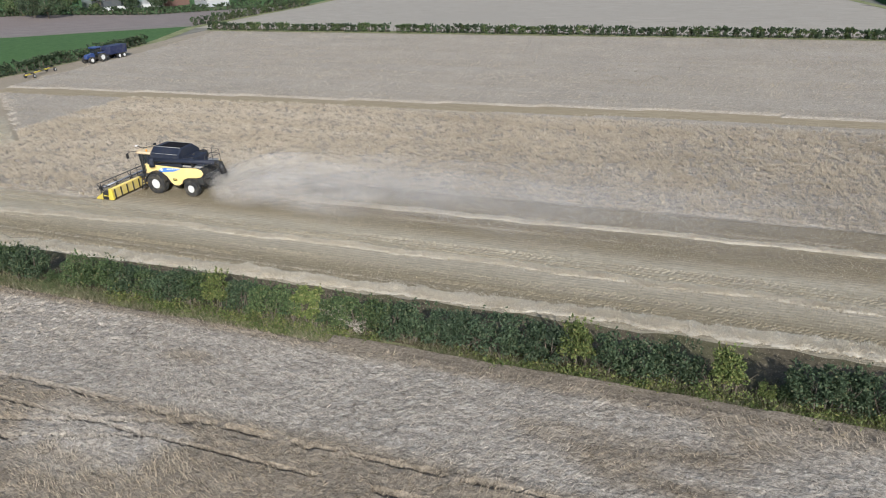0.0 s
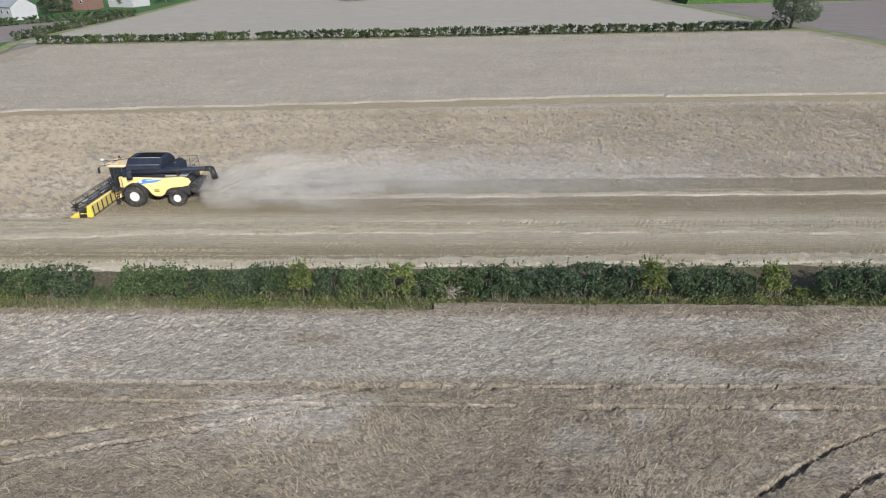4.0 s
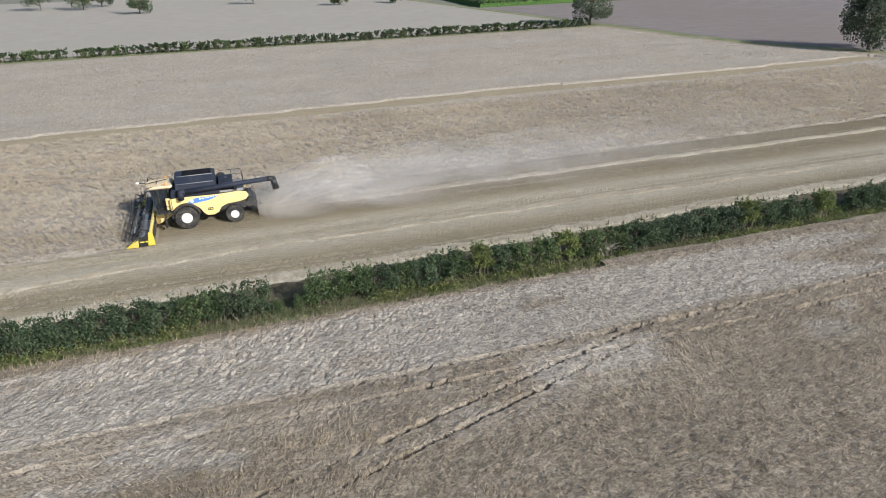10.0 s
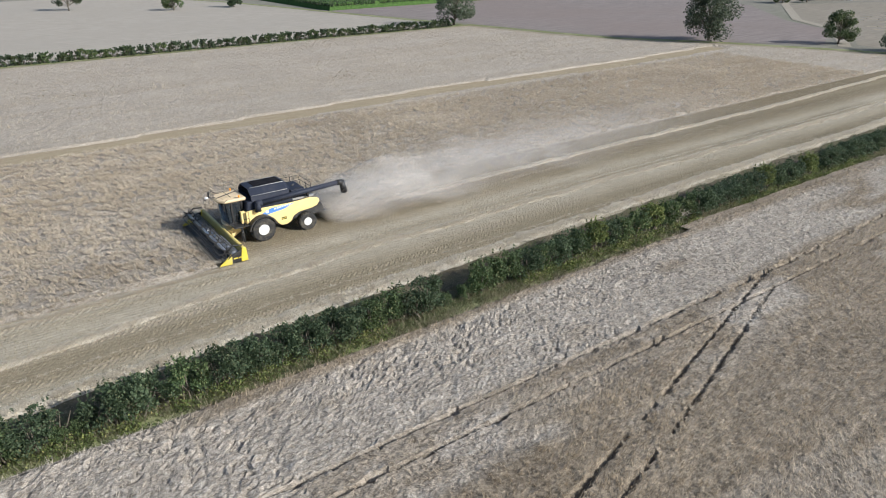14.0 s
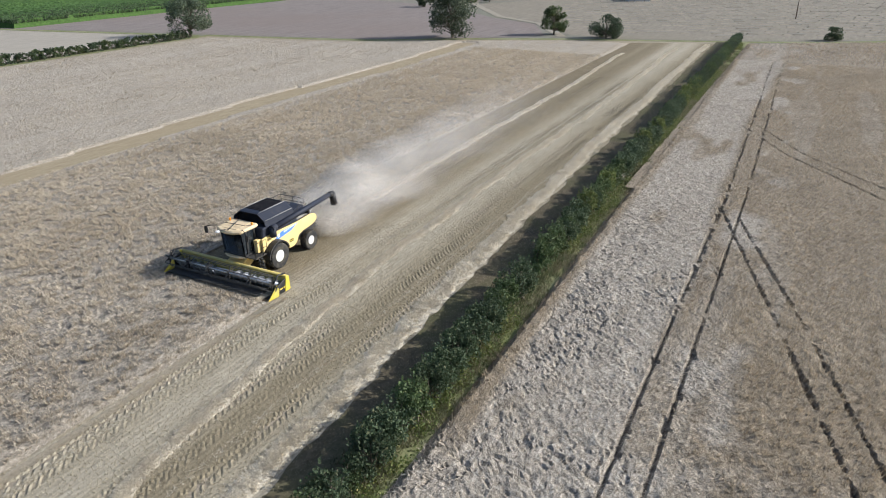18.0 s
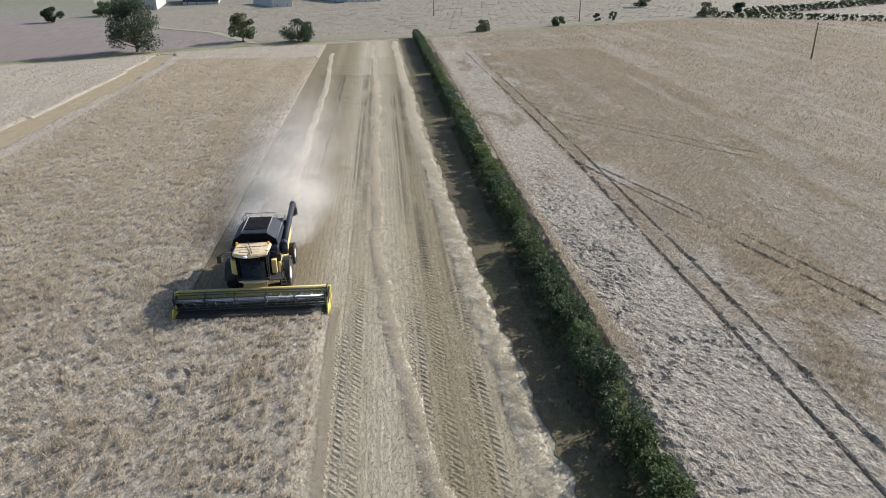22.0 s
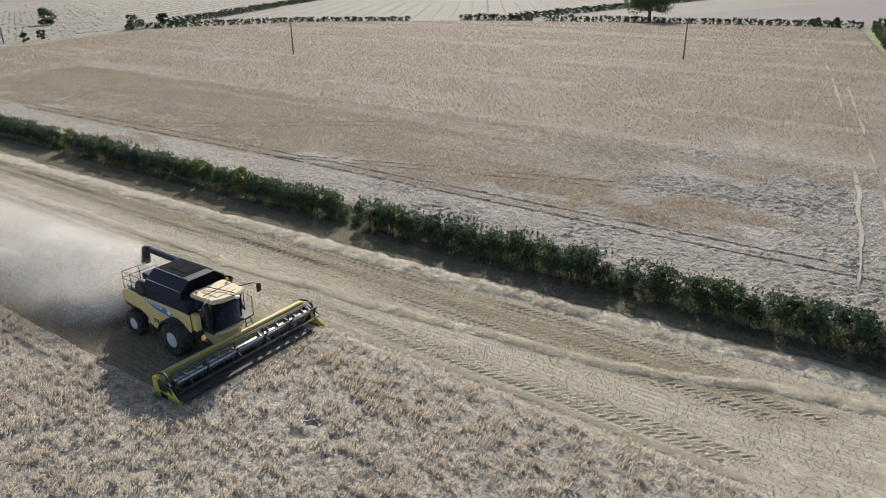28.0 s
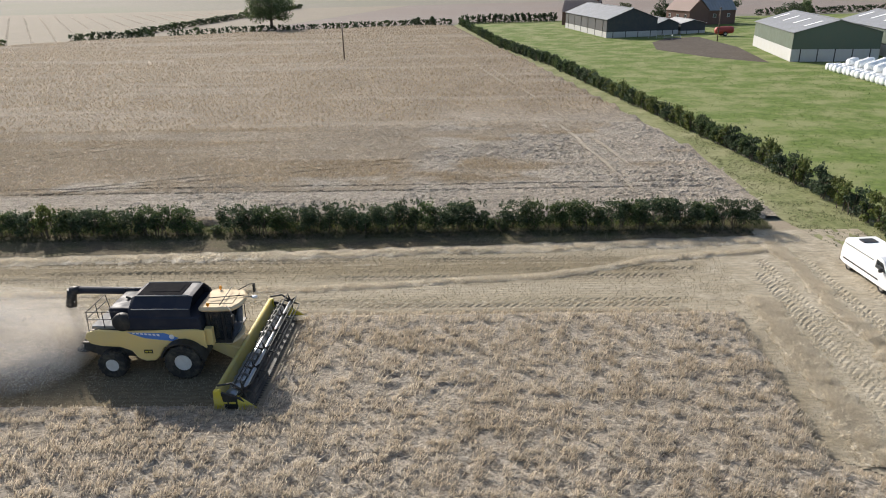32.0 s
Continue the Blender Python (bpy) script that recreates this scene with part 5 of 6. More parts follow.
def pipe(points, r, sides=8):
    """A bent rail through points."""
    bm = bmesh.new()
    rings = []
    pts = [Vector(p) for p in points]
    for i, p in enumerate(pts):
        d = (pts[min(i + 1, len(pts) - 1)] - pts[max(i - 1, 0)]).normalized()
        a = d.orthogonal().normalized()
        b = d.cross(a)
        rings.append([bm.verts.new(p + (a * math.cos(2 * math.pi * k / sides) + b * math.sin(2 * math.pi * k / sides)) * r) for k in range(sides)])
    for u, v in zip(rings, rings[1:]):
        best = min(range(sides), key=lambda s: sum((u[k].co - v[(k + s) % sides].co).length for k in range(sides)))
        for k in range(sides):
            bm.faces.new((u[k], u[(k + 1) % sides], v[(k + 1 + best) % sides], v[(k + best) % sides])).smooth = True
    bm.faces.new(rings[0][::-1]), bm.faces.new(rings[-1])
    bmesh.ops.recalc_face_normals(bm, faces=bm.faces)
    return bm


def joined(*bms):
    out = bmesh.new()
    for b in bms:
        me = bpy.data.meshes.new("t")
        b.to_mesh(me), b.free()
        out.from_mesh(me)
        bpy.data.meshes.remove(me)
    return out


def lathe(profile, centre, axis="y", seg=28):
    """A turned shape: profile of (radius, along) round an axis through centre."""
    bm = bmesh.new()
    rings = []
    for rad, a in profile:
        ring = []
        for k in range(seg):
            t = 2 * math.pi * k / seg
            c, s = rad * math.cos(t), rad * math.sin(t)
            o = {"y": (c, a, s), "x": (a, c, s), "z": (c, s, a)}[axis]
            ring.append(bm.verts.new(Vector(centre) + Vector(o)))
        rings.append(ring)
    for u, v in zip(rings, rings[1:]):
        for k in range(seg):
            bm.faces.new((u[k], u[(k + 1) % seg], v[(k + 1) % seg], v[k])).smooth = True
    bm.faces.new(rings[0]), bm.faces.new(rings[-1])
    bmesh.ops.recalc_face_normals(bm, faces=bm.faces)
    return bm


def wheel(parent, x, y, r, w, rim_r, side, lugs=20, rim_mat="rim", name="wheel"):
    """A tyre with angled lugs on a dished rim; the wheel stands on the ground."""
    h = w / 2
    ty = lathe([(rim_r, -h * 0.8), (r * 0.86, -h), (r * 0.95, -h * 0.92), (r * 0.965, -h * 0.6), (r * 0.965, h * 0.6), (r * 0.95, h * 0.92), (r * 0.86, h), (rim_r, h * 0.8)], (x, y, r), seg=32)
    for k in range(lugs):
        for sgn in (-1, 1):
            t = 2 * math.pi * (k + (0.5 if sgn > 0 else 0)) / lugs
            b = box(-0.035, 0.035, 0.0, h * 1.02, -0.02, r * 0.05, 0)
            b.transform(Matrix.Translation((x, y, r)) @ Matrix.Rotation(t, 4, "Y") @ Matrix.Translation((0, 0, r * 0.955)) @ Matrix.Diagonal((1, sgn, 1, 1)) @ Matrix.Rotation(radians(38), 4, "Z"))
            me = bpy.data.meshes.new("t")
            b.to_mesh(me), b.free()
            ty.from_mesh(me)
            bpy.data.meshes.remove(me)
    t = part(name, ty, M["tyre"], parent, "dusty black lugged tyre")
    s = 1 if side > 0 else -1
    part("rim", lathe([(rim_r * 1.02, s * h * 0.84), (rim_r * 0.95, s * h * 0.86), (rim_r * 0.9, s * h * 0.5), (rim_r * 0.55, s * h * 0.35), (rim_r * 0.5, s * h * 0.55), (rim_r * 0.28, s * h * 0.6), (0.04, s * h * 0.62)], (x, y, r), seg=28), M[rim_mat], t, "white dished wheel rim")
    part("hub", lathe([(rim_r * 0.24, s * h * 0.6), (rim_r * 0.22, s * h * 0.8), (0.03, s * h * 0.82)], (x, y, r), seg=14), M["dark_metal"], t)
    return t


for nm, args in {
    "yellow": ((0.73, 0.55, 0.22), 0.4, 0.0, (0.62, 0.50, 0.30), 0.5, 1.2), "acid_yellow": ((0.58, 0.46, 0.045), 0.45, 0.0, (0.45, 0.38, 0.24), 0.5, 2.0), "header_yellow": ((0.43, 0.34, 0.09), 0.5, 0.0, (0.42, 0.36, 0.24), 0.7, 1.6),
    "cream": ((0.60, 0.47, 0.29), 0.6, 0.0, (0.56, 0.48, 0.35), 0.5, 2.0, 0.15), "navy": ((0.018, 0.022, 0.035), 0.55, 0.0, (0.12, 0.11, 0.10), 0.2, 1.5, 0.2),
    "matt_black": ((0.014, 0.014, 0.016), 0.95, 0.0, (0.06, 0.055, 0.05), 0.3, 2.0, 0.02), "black": ((0.015, 0.015, 0.016), 0.5, 0.0, (0.16, 0.14, 0.11), 0.3, 2.0), "dark_metal": ((0.05, 0.05, 0.05), 0.5, 0.4, (0.22, 0.19, 0.14), 0.4, 3.0),
    "tyre": ((0.02, 0.02, 0.02), 0.85, 0.0, (0.20, 0.17, 0.12), 0.55, 2.5), "rim": ((0.60, 0.59, 0.56), 0.5, 0.0, (0.40, 0.35, 0.28), 0.35, 4.0),
    "steel": ((0.42, 0.43, 0.45), 0.28, 0.9, (0.30, 0.27, 0.22), 0.3, 3.0), "blue": ((0.07, 0.20, 0.55), 0.4, 0.0, (0.4, 0.4, 0.4), 0.2, 2.0),
    "white_paint": ((0.80, 0.80, 0.79), 0.3, 0.0, (0.5, 0.47, 0.42), 0.15, 1.5), "grey_deck": ((0.24, 0.24, 0.235), 0.65, 0.0, (0.33, 0.29, 0.23), 0.5, 2.0, 0.2),
    "amber": ((0.85, 0.33, 0.02), 0.3, 0.0, (0.4, 0.3, 0.1), 0.1, 4.0), "seat": ((0.03, 0.03, 0.035), 0.8, 0.0, (0.1, 0.1, 0.1), 0.2, 3.0)}.items():
    M[nm] = painted(nm.replace("_", " "), *args)
M["glass"] = glassy("tinted glass")

# ---- the combine: lengths run back from the header's points, y from its middle ----
com = thing("combine_harvester", pose(TIP, 46.0, 0), "yellow and black combine harvester cutting barley, auger folded back", "combine harvester")
side = [(3.35, 1.45), (3.35, 2.42), (3.9, 2.5), (7.0, 2.42), (8.6, 2.50), (9.15, 2.36), (9.3, 2.05), (9.05, 1.75), (8.55, 1.62), (7.6, 1.55), (7.1, 1.35), (6.85, 0.95), (6.5, 0.78), (6.0, 0.80), (5.72, 1.05), (5.45, 1.5), (5.0, 1.83), (4.4, 1.93), (3.85, 1.8), (3.5, 1.55)]
for s in (-1, 1):
    p = part("side_panel", prism(side, s * 1.38, s * 1.52, "y", 0.04), M["yellow"], com, "yellow moulded side panel")
    part("stripe", prism([(4.62, 2.06), (4.95, 1.9), (6.3, 2.06), (7.15, 2.38), (5.3, 2.33)], s * 1.522, s * 1.53, "y", 0), M["blue"], p, "blue stripe with pale lettering bars")
    part("emblem", lathe([(0.13, s * 1.532), (0.12, s * 1.537), (0.01, s * 1.537)], (4.98, 0, 2.13), seg=18), M["white_paint"], p, "round pale emblem")
    for k in range(7):
        part("letter_bar", prism([(5.55 + k * 0.2, 2.17 + k * 0.022), (5.68 + k * 0.2, 2.185 + k * 0.022), (5.70 + k * 0.2, 2.29 + k * 0.014), (5.57 + k * 0.2, 2.275 + k * 0.014)], s * 1.532, s * 1.536, "y", 0), M["white_paint"], p)
    part("plate", prism([(6.05, 1.22), (6.48, 1.22), (6.48, 1.42), (6.05, 1.42)], s * 1.522, s * 1.535, "y", 0), M["black"], p, "black plate with two yellow marks")
    for k in (0, 1):
        part("mark", prism([(6.09 + k * 0.19, 1.28), (6.24 + k * 0.19, 1.28), (6.24 + k * 0.19, 1.36), (6.09 + k * 0.19, 1.36)], s * 1.536, s * 1.539, "y", 0), M["acid_yellow"], p)
    arc = [(4.45 + 1.10 * math.cos(radians(a)), 0.93 + 1.10 * math.sin(radians(a))) for a in range(15, 176, 16)] + [(4.45 + 1.0 * math.cos(radians(a)), 0.93 + 1.0 * math.sin(radians(a))) for a in range(175, 14, -16)]
    part("fender", prism(arc, s * 1.35, s * 2.0, "y", 0.01), M["black"], com, "black arched wheel fender")
    wheel(com, 4.45, s * 1.66, 0.93, 0.68, 0.41, s)
    wheel(com, 8.05, s * 1.60, 0.72, 0.52, 0.32, s)
    part("corner_panel", box(3.05, 3.42, s * 1.02 - 0.32 + (0.32 if s > 0 else 0), s * 1.02 + (0.32 if s > 0 else 0), 1.55, 2.45, 0.04), M["yellow"], com, "yellow panel beside the cab")
part("chassis", joined(box(3.4, 9.0, -1.3, 1.3, 1.0, 2.4, 0.05), box(5.0, 8.8, -0.9, 0.9, 0.7, 1.1, 0.03)), M["dark_metal"], com, "dark dusty underframe")
part("front_axle", rod((4.45, -1.4, 0.93), (4.45, 1.4, 0.93), 0.2), M["dark_metal"], com)
part("rear_axle", rod((8.05, -1.4, 0.72), (8.05, 1.4, 0.72), 0.12), M["dark_metal"], com)
part("tank_shroud", prism([(3.45, 2.45), (3.55, 3.12), (6.95, 3.2), (7.15, 2.8), (7.15, 2.45)], -1.47, 1.47, "y", 0.07), M["navy"], com, "black grain tank shroud")
roofline = [(-1.42, 3.1), (-1.34, 3.5), (-0.78, 3.96), (0.78, 3.96), (1.34, 3.5), (1.42, 3.1)]
tk = bmesh.new()
ends = [[tk.verts.new((x, y, 3.1 + (z - 3.1) * f)) for y, z in roofline] for x, f in ((3.95, 0.97), (4.15, 1.0), (6.75, 1.0), (6.95, 0.9))]
for a_, b_ in zip(ends, ends[1:]):
    for i in range(5):
        tk.faces.new((a_[i], a_[i + 1], b_[i + 1], b_[i]))
tk.faces.new(ends[-1])
bmesh.ops.recalc_face_normals(tk, faces=tk.faces)
bmesh.ops.solidify(tk, geom=tk.faces, thickness=0.05)
part("tank_cover", tk, M["navy"], com, "dark folding grain tank cover with sloping sides")
part("tank_front", prism([(y * 0.95, z - 0.06) for y, z in roofline], 4.25, 4.32, "x", 0.0), M["matt_black"], com, "black front sheet set back under the cover")
for s in (-1, 1):
    part("cover_seam", rod((4.0, s * 1.345, 3.52), (6.8, s * 1.345, 3.52), 0.025, sides=6), M["grey_deck"], com)
# matte black plates added in place of the open tank's dark inside
part("tank_lid", box(4.5, 6.68, -0.72, 0.72, 3.955, 3.99, 0.012), M["matt_black"], com)
part("tank_window", box(4.7, 6.2, -0.38, 0.38, 3.992, 4.01, 0.008), M["matt_black"], com)
for s in (-1, 1):
    part("tank_rib", rod((4.1, s * 0.78, 3.97), (6.75, s * 0.78, 3.97), 0.03), M["grey_deck"], com)
part("engine_deck", box(7.1, 8.95, -1.3, 1.3, 2.46, 2.62, 0.03), M["grey_deck"], com, "dusty grey rear deck")
part("engine_hood", box(7.12, 8.25, -1.25, 0.75, 2.6, 3.3, 0.08), M["navy"], com, "dark engine hood")
part("air_screen", lathe([(0.43, 0.0), (0.45, 0.05), (0.45, 0.32), (0.38, 0.38), (0.05, 0.39)], (7.35, 1.16, 2.86), seg=24), M["black"], com, "round black rotary air screen")
part("exhaust", pipe([(7.6, -0.3, 3.0), (7.6, -0.3, 3.3), (7.8, -0.3, 3.42)], 0.07), M["dark_metal"], com)
rails = [[(7.3, 1.42, 2.5), (7.35, 1.45, 3.45), (8.95, 1.45, 3.45), (9.05, 1.4, 2.4)], [(9.02, 1.42, 3.4), (9.05, -0.6, 3.4), (9.0, -0.7, 2.5)], [(7.35, 1.45, 3.05), (9.02, 1.45, 3.05)], [(9.04, 1.4, 3.05), (9.05, -0.6, 3.05)], [(8.2, 1.45, 2.6), (8.2, 1.45, 3.45)], [(9.05, 0.4, 2.6), (9.05, 0.4, 3.4)],
         [(7.4, -1.3, 2.6), (7.45, -1.3, 3.4), (8.4, -1.3, 3.4), (8.45, -1.3, 2.6)]]
for p in rails:
    part("guard_rail", pipe(p, 0.022, 6), M["black"], com)
for k in range(4):
    part("rear_step", rod((9.28, 0.75, 1.2 + 0.3 * k), (9.28, 1.2, 1.2 + 0.3 * k), 0.02, sides=6), M["black"], com)
part("straw_hood", prism([(8.7, 1.65), (9.3, 1.9), (9.75, 1.55), (9.85, 1.1), (9.3, 0.85), (8.8, 1.1)], -0.95, 0.95, "y", 0.05), M["dark_metal"], com, "dark straw hood with spreader")
part("spreader", joined(lathe([(0.42, -0.05), (0.45, 0.0), (0.1, 0.06)], (9.95, -0.5, 0.98), "z", 16), lathe([(0.42, -0.05), (0.45, 0.0), (0.1, 0.06)], (9.95, 0.5, 0.98), "z", 16)), M["dark_metal"], com)
part("tail_lamp_arm", box(9.2, 9.6, -1.3, 1.3, 1.62, 1.72, 0.02), M["dark_metal"], com)
# unloading auger along the left side
aug = part("unloading_auger", rod((4.3, -1.72, 2.98), (11.0, -1.52, 3.24), 0.2, 0.19, 18), M["navy"], com, "long blue-black unloading auger folded back")
part("spout", joined(rod((10.85, -1.52, 3.24), (11.35, -1.5, 3.2), 0.21, 0.22, 16), rod((11.3, -1.5, 3.28), (11.5, -1.5, 2.35), 0.22, 0.27, 16)), M["black"], aug, "black rubber spout")
part("auger_elbow", joined(rod((4.25, -1.72, 2.4), (4.25, -1.72, 3.05), 0.24, 0.24, 16), rod((4.1, -1.72, 2.98), (4.6, -1.71, 3.0), 0.24, 0.22, 16)), M["navy"], aug)
part("auger_cradle", box(8.3, 8.42, -1.6, -1.2, 2.6, 3.05, 0.02), M["black"], com)
# cab
cab = part("cab", joined(box(2.25, 3.4, -0.98, 0.98, 1.45, 1.62, 0.03), box(3.25, 3.42, -0.95, 0.95, 1.6, 3.2, 0.03), box(2.5, 2.62, -0.97, -0.88, 1.6, 3.2, 0.02), box(2.5, 2.62, 0.88, 0.97, 1.6, 3.2, 0.02)), M["black"], com, "dark framed cab")
fr = [(2.28, -0.78), (2.12, -0.4), (2.08, 0.0), (2.12, 0.4), (2.28, 0.78)]
gl = bmesh.new()
a = [gl.verts.new((x, y, 1.66)) for x, y in fr]
b = [gl.verts.new((x - 0.16, y, 3.18)) for x, y in fr]
for i in range(4):
    gl.faces.new((a[i], a[i + 1], b[i + 1], b[i])).smooth = True
bmesh.ops.solidify(gl, geom=gl.faces, thickness=0.015)
part("windscreen", gl, M["glass"], cab, "large curved dark windscreen")
for s in (-1, 1):
    part("side_window", prism([(2.3, 1.66), (3.22, 1.66), (3.22, 3.16), (2.14, 3.16)], s * 0.9, s * 0.915, "y", 0), M["glass"], cab, "dark side window")
part("seat", joined(box(2.75, 3.2, -0.28, 0.28, 1.75, 1.95, 0.05), box(3.08, 3.22, -0.27, 0.27, 1.9, 2.6, 0.05)), M["seat"], cab)
part("steering_wheel", joined(rod((2.5, 0, 1.6), (2.62, 0, 2.15), 0.03), lathe([(0.18, 0), (0.2, 0.02), (0.18, 0.04)], (2.62, 0, 2.15), "z", 16)), M["black"], cab)
roof = prism([(1.72, -0.55), (1.62, 0.0), (1.72, 0.55), (2.0, 1.05), (3.55, 1.1), (3.72, 0.95), (3.72, -0.95), (3.55, -1.1), (2.0, -1.05)], 3.2, 3.44, "z", 0.09)
part("cab_roof", roof, M["cream"], com, "cream moulded cab roof")
part("roof_panel", box(2.1, 3.3, -0.6, 0.6, 3.43, 3.47, 0.02), M["cream"], com)
part("sill", prism([(2.05, -0.55), (1.98, 0.0), (2.05, 0.55), (2.3, 0.95), (2.6, 0.95), (2.6, -0.95), (2.3, -0.95)], 1.38, 1.5, "z", 0.03), M["cream"], com, "cream sill under the windscreen")
for s in (-1, 1):
    part("mirror_arm", pipe([(2.3, s * 0.9, 3.44), (1.9, s * 1.5, 3.5), (1.75, s * 1.75, 3.4)], 0.025, 6), M["black"], com)
    part("mirror", box(1.72, 1.8, s * 1.62, s * 1.88, 2.95, 3.4, 0.03) if s > 0 else box(1.72, 1.8, -1.88, -1.62, 2.95, 3.4, 0.03), M["black"], com)
    part("beacon", joined(rod((3.2, s * 0.95, 3.42), (3.2, s * 0.95, 3.52), 0.03), lathe([(0.075, 0), (0.075, 0.1), (0.04, 0.15)], (3.2, s * 0.95, 3.52), "z", 12)), M["amber"], com, "amber beacon")
part("antenna_bar", joined(rod((1.75, -0.2, 3.5), (3.4, 0.3, 3.6), 0.025), rod((2.6, -0.9, 3.62), (2.6, 1.0, 3.55), 0.022), rod((1.2, 0.1, 3.55), (1.75, 0.0, 3.5), 0.03)), M["black"], com)
part("sensor_dome", lathe([(0.14, 0), (0.13, 0.07), (0.05, 0.1)], (1.15, 0.1, 3.52), "z", 14), M["white_paint"], com)
# platform and ladder at the left
part("platform", box(2.35, 3.5, -1.72, -0.95, 1.4, 1.47, 0.01), M["dark_metal"], com)
for dy in (-2.02, -1.55):
    part("ladder_stile", pipe([(2.9, -1.75 if dy < -1.8 else -1.5, 1.45), (2.88, dy, 0.35)], 0.03, 6), M["black"], com)
for k in range(5):
    part("ladder_step", box(2.8, 2.98, -2.02 + 0.055 * k, -1.5 - 0.0 * k, 0.38 + 0.23 * k, 0.42 + 0.23 * k, 0.01), M["dark_metal"], com)
for p in ([(2.4, -1.7, 1.45), (2.4, -1.72, 2.45), (2.75, -1.72, 2.5)], [(3.1, -1.72, 1.45), (3.1, -1.74, 2.5), (3.5, -1.72, 2.5), (3.5, -1.7, 1.45)], [(3.1, -1.73, 2.0), (3.5, -1.73, 2.0)]):
    part("hand_rail", pipe(p, 0.022, 6), M["black"], com)
# feeder and header
part("feeder_house", prism([(3.4, 1.5), (2.0, 0.95), (1.95, 0.3), (2.3, 0.28), (3.5, 0.95)], -0.68, 0.68, "y", 0.03), M["yellow"], com, "yellow feeder house")
hd = part("header", joined(prism([(1.6, 0.2), (2.02, 0.22), (1.98, 0.98), (1.92, 1.04), (1.84, 1.0)], -4.5, 4.5, "y", 0.02), rod((1.9, -4.5, 1.06), (1.9, 4.5, 1.06), 0.12)), M["header_yellow"], com, "wide yellow cutting header with black reel")
for k in range(13):
    part("back_rib", box(2.0, 2.08, -4.3 + k * 0.716, -4.22 + k * 0.716, 0.22, 1.02, 0.01), M["black"], hd)
part("table", prism([(0.5, 0.1), (1.7, 0.16), (1.7, 0.22), (0.5, 0.15)], -4.45, 4.45, "y", 0.01), M["dark_metal"], hd, "dusty dark header table")
part("knife_bar", box(0.36, 0.5, -4.45, 4.45, 0.1, 0.14, 0.01), M["dark_metal"], hd)
for k in range(44):
    part("knife_finger", rod((0.4, -4.3 + k * 0.2, 0.12), (0.22, -4.3 + k * 0.2, 0.11), 0.03, 0.006, 5), M["dark_metal"], hd)
scr = bmesh.new()
for hand, y0, y1 in ((1, -4.3, -0.55), (-1, 0.55, 4.3)):
    prev = None
    N = 150
    for i in range(N + 1):
        y = y0 + (y1 - y0) * i / N
        t = hand * 2 * math.pi * (y - y0) / 0.62
        cur = [scr.verts.new((1.32 + rr * math.cos(t), y + dy, 0.60 + rr * math.sin(t))) for rr, dy in ((0.2, 0), (0.36, 0.0), (0.36, 0.025), (0.2, 0.025))]
        if prev:
            for q in range(4):
                scr.faces.new((prev[q], prev[(q + 1) % 4], cur[(q + 1) % 4], cur[q]))
        prev = cur
bmesh.ops.recalc_face_normals(scr, faces=scr.faces)
part("screw", joined(scr, rod((1.32, -4.4, 0.6), (1.32, 4.4, 0.6), 0.21, sides=20)), M["steel"], hd, "shiny steel screw auger")
RX, RZ, RR = 0.72, 1.02, 0.52
part("reel_tube", rod((RX, -4.4, RZ), (RX, 4.4, RZ), 0.09, sides=14), M["steel"], hd, "bright reel tube")
for k in range(6):
    t = 2 * math.pi * k / 6 + 0.3
    bx, bz = RX + RR * math.cos(t), RZ + RR * math.sin(t)
    bar = [rod((bx, -4.4, bz), (bx, 4.4, bz), 0.028, sides=8)]
    bar += [rod((bx, -4.3 + j * 0.155, bz), (bx + 0.06, -4.3 + j * 0.155, bz - 0.26), 0.009, 0.005, 4) for j in range(56)]
    part("tine_bar", joined(*bar), M["dark_metal"], hd)
for y in (-4.42, -2.65, -0.9, 0.9, 2.65, 4.42):
    star = []
    for k in range(12):
        t, q = 2 * math.pi * k / 12 + 0.3, RR if k % 2 == 0 else 0.13
        star.append((RX + q * math.cos(t), RZ + q * math.sin(t)))
    part("reel_spider", prism(star, y - 0.02, y + 0.02, "y", 0), M["black"], hd)
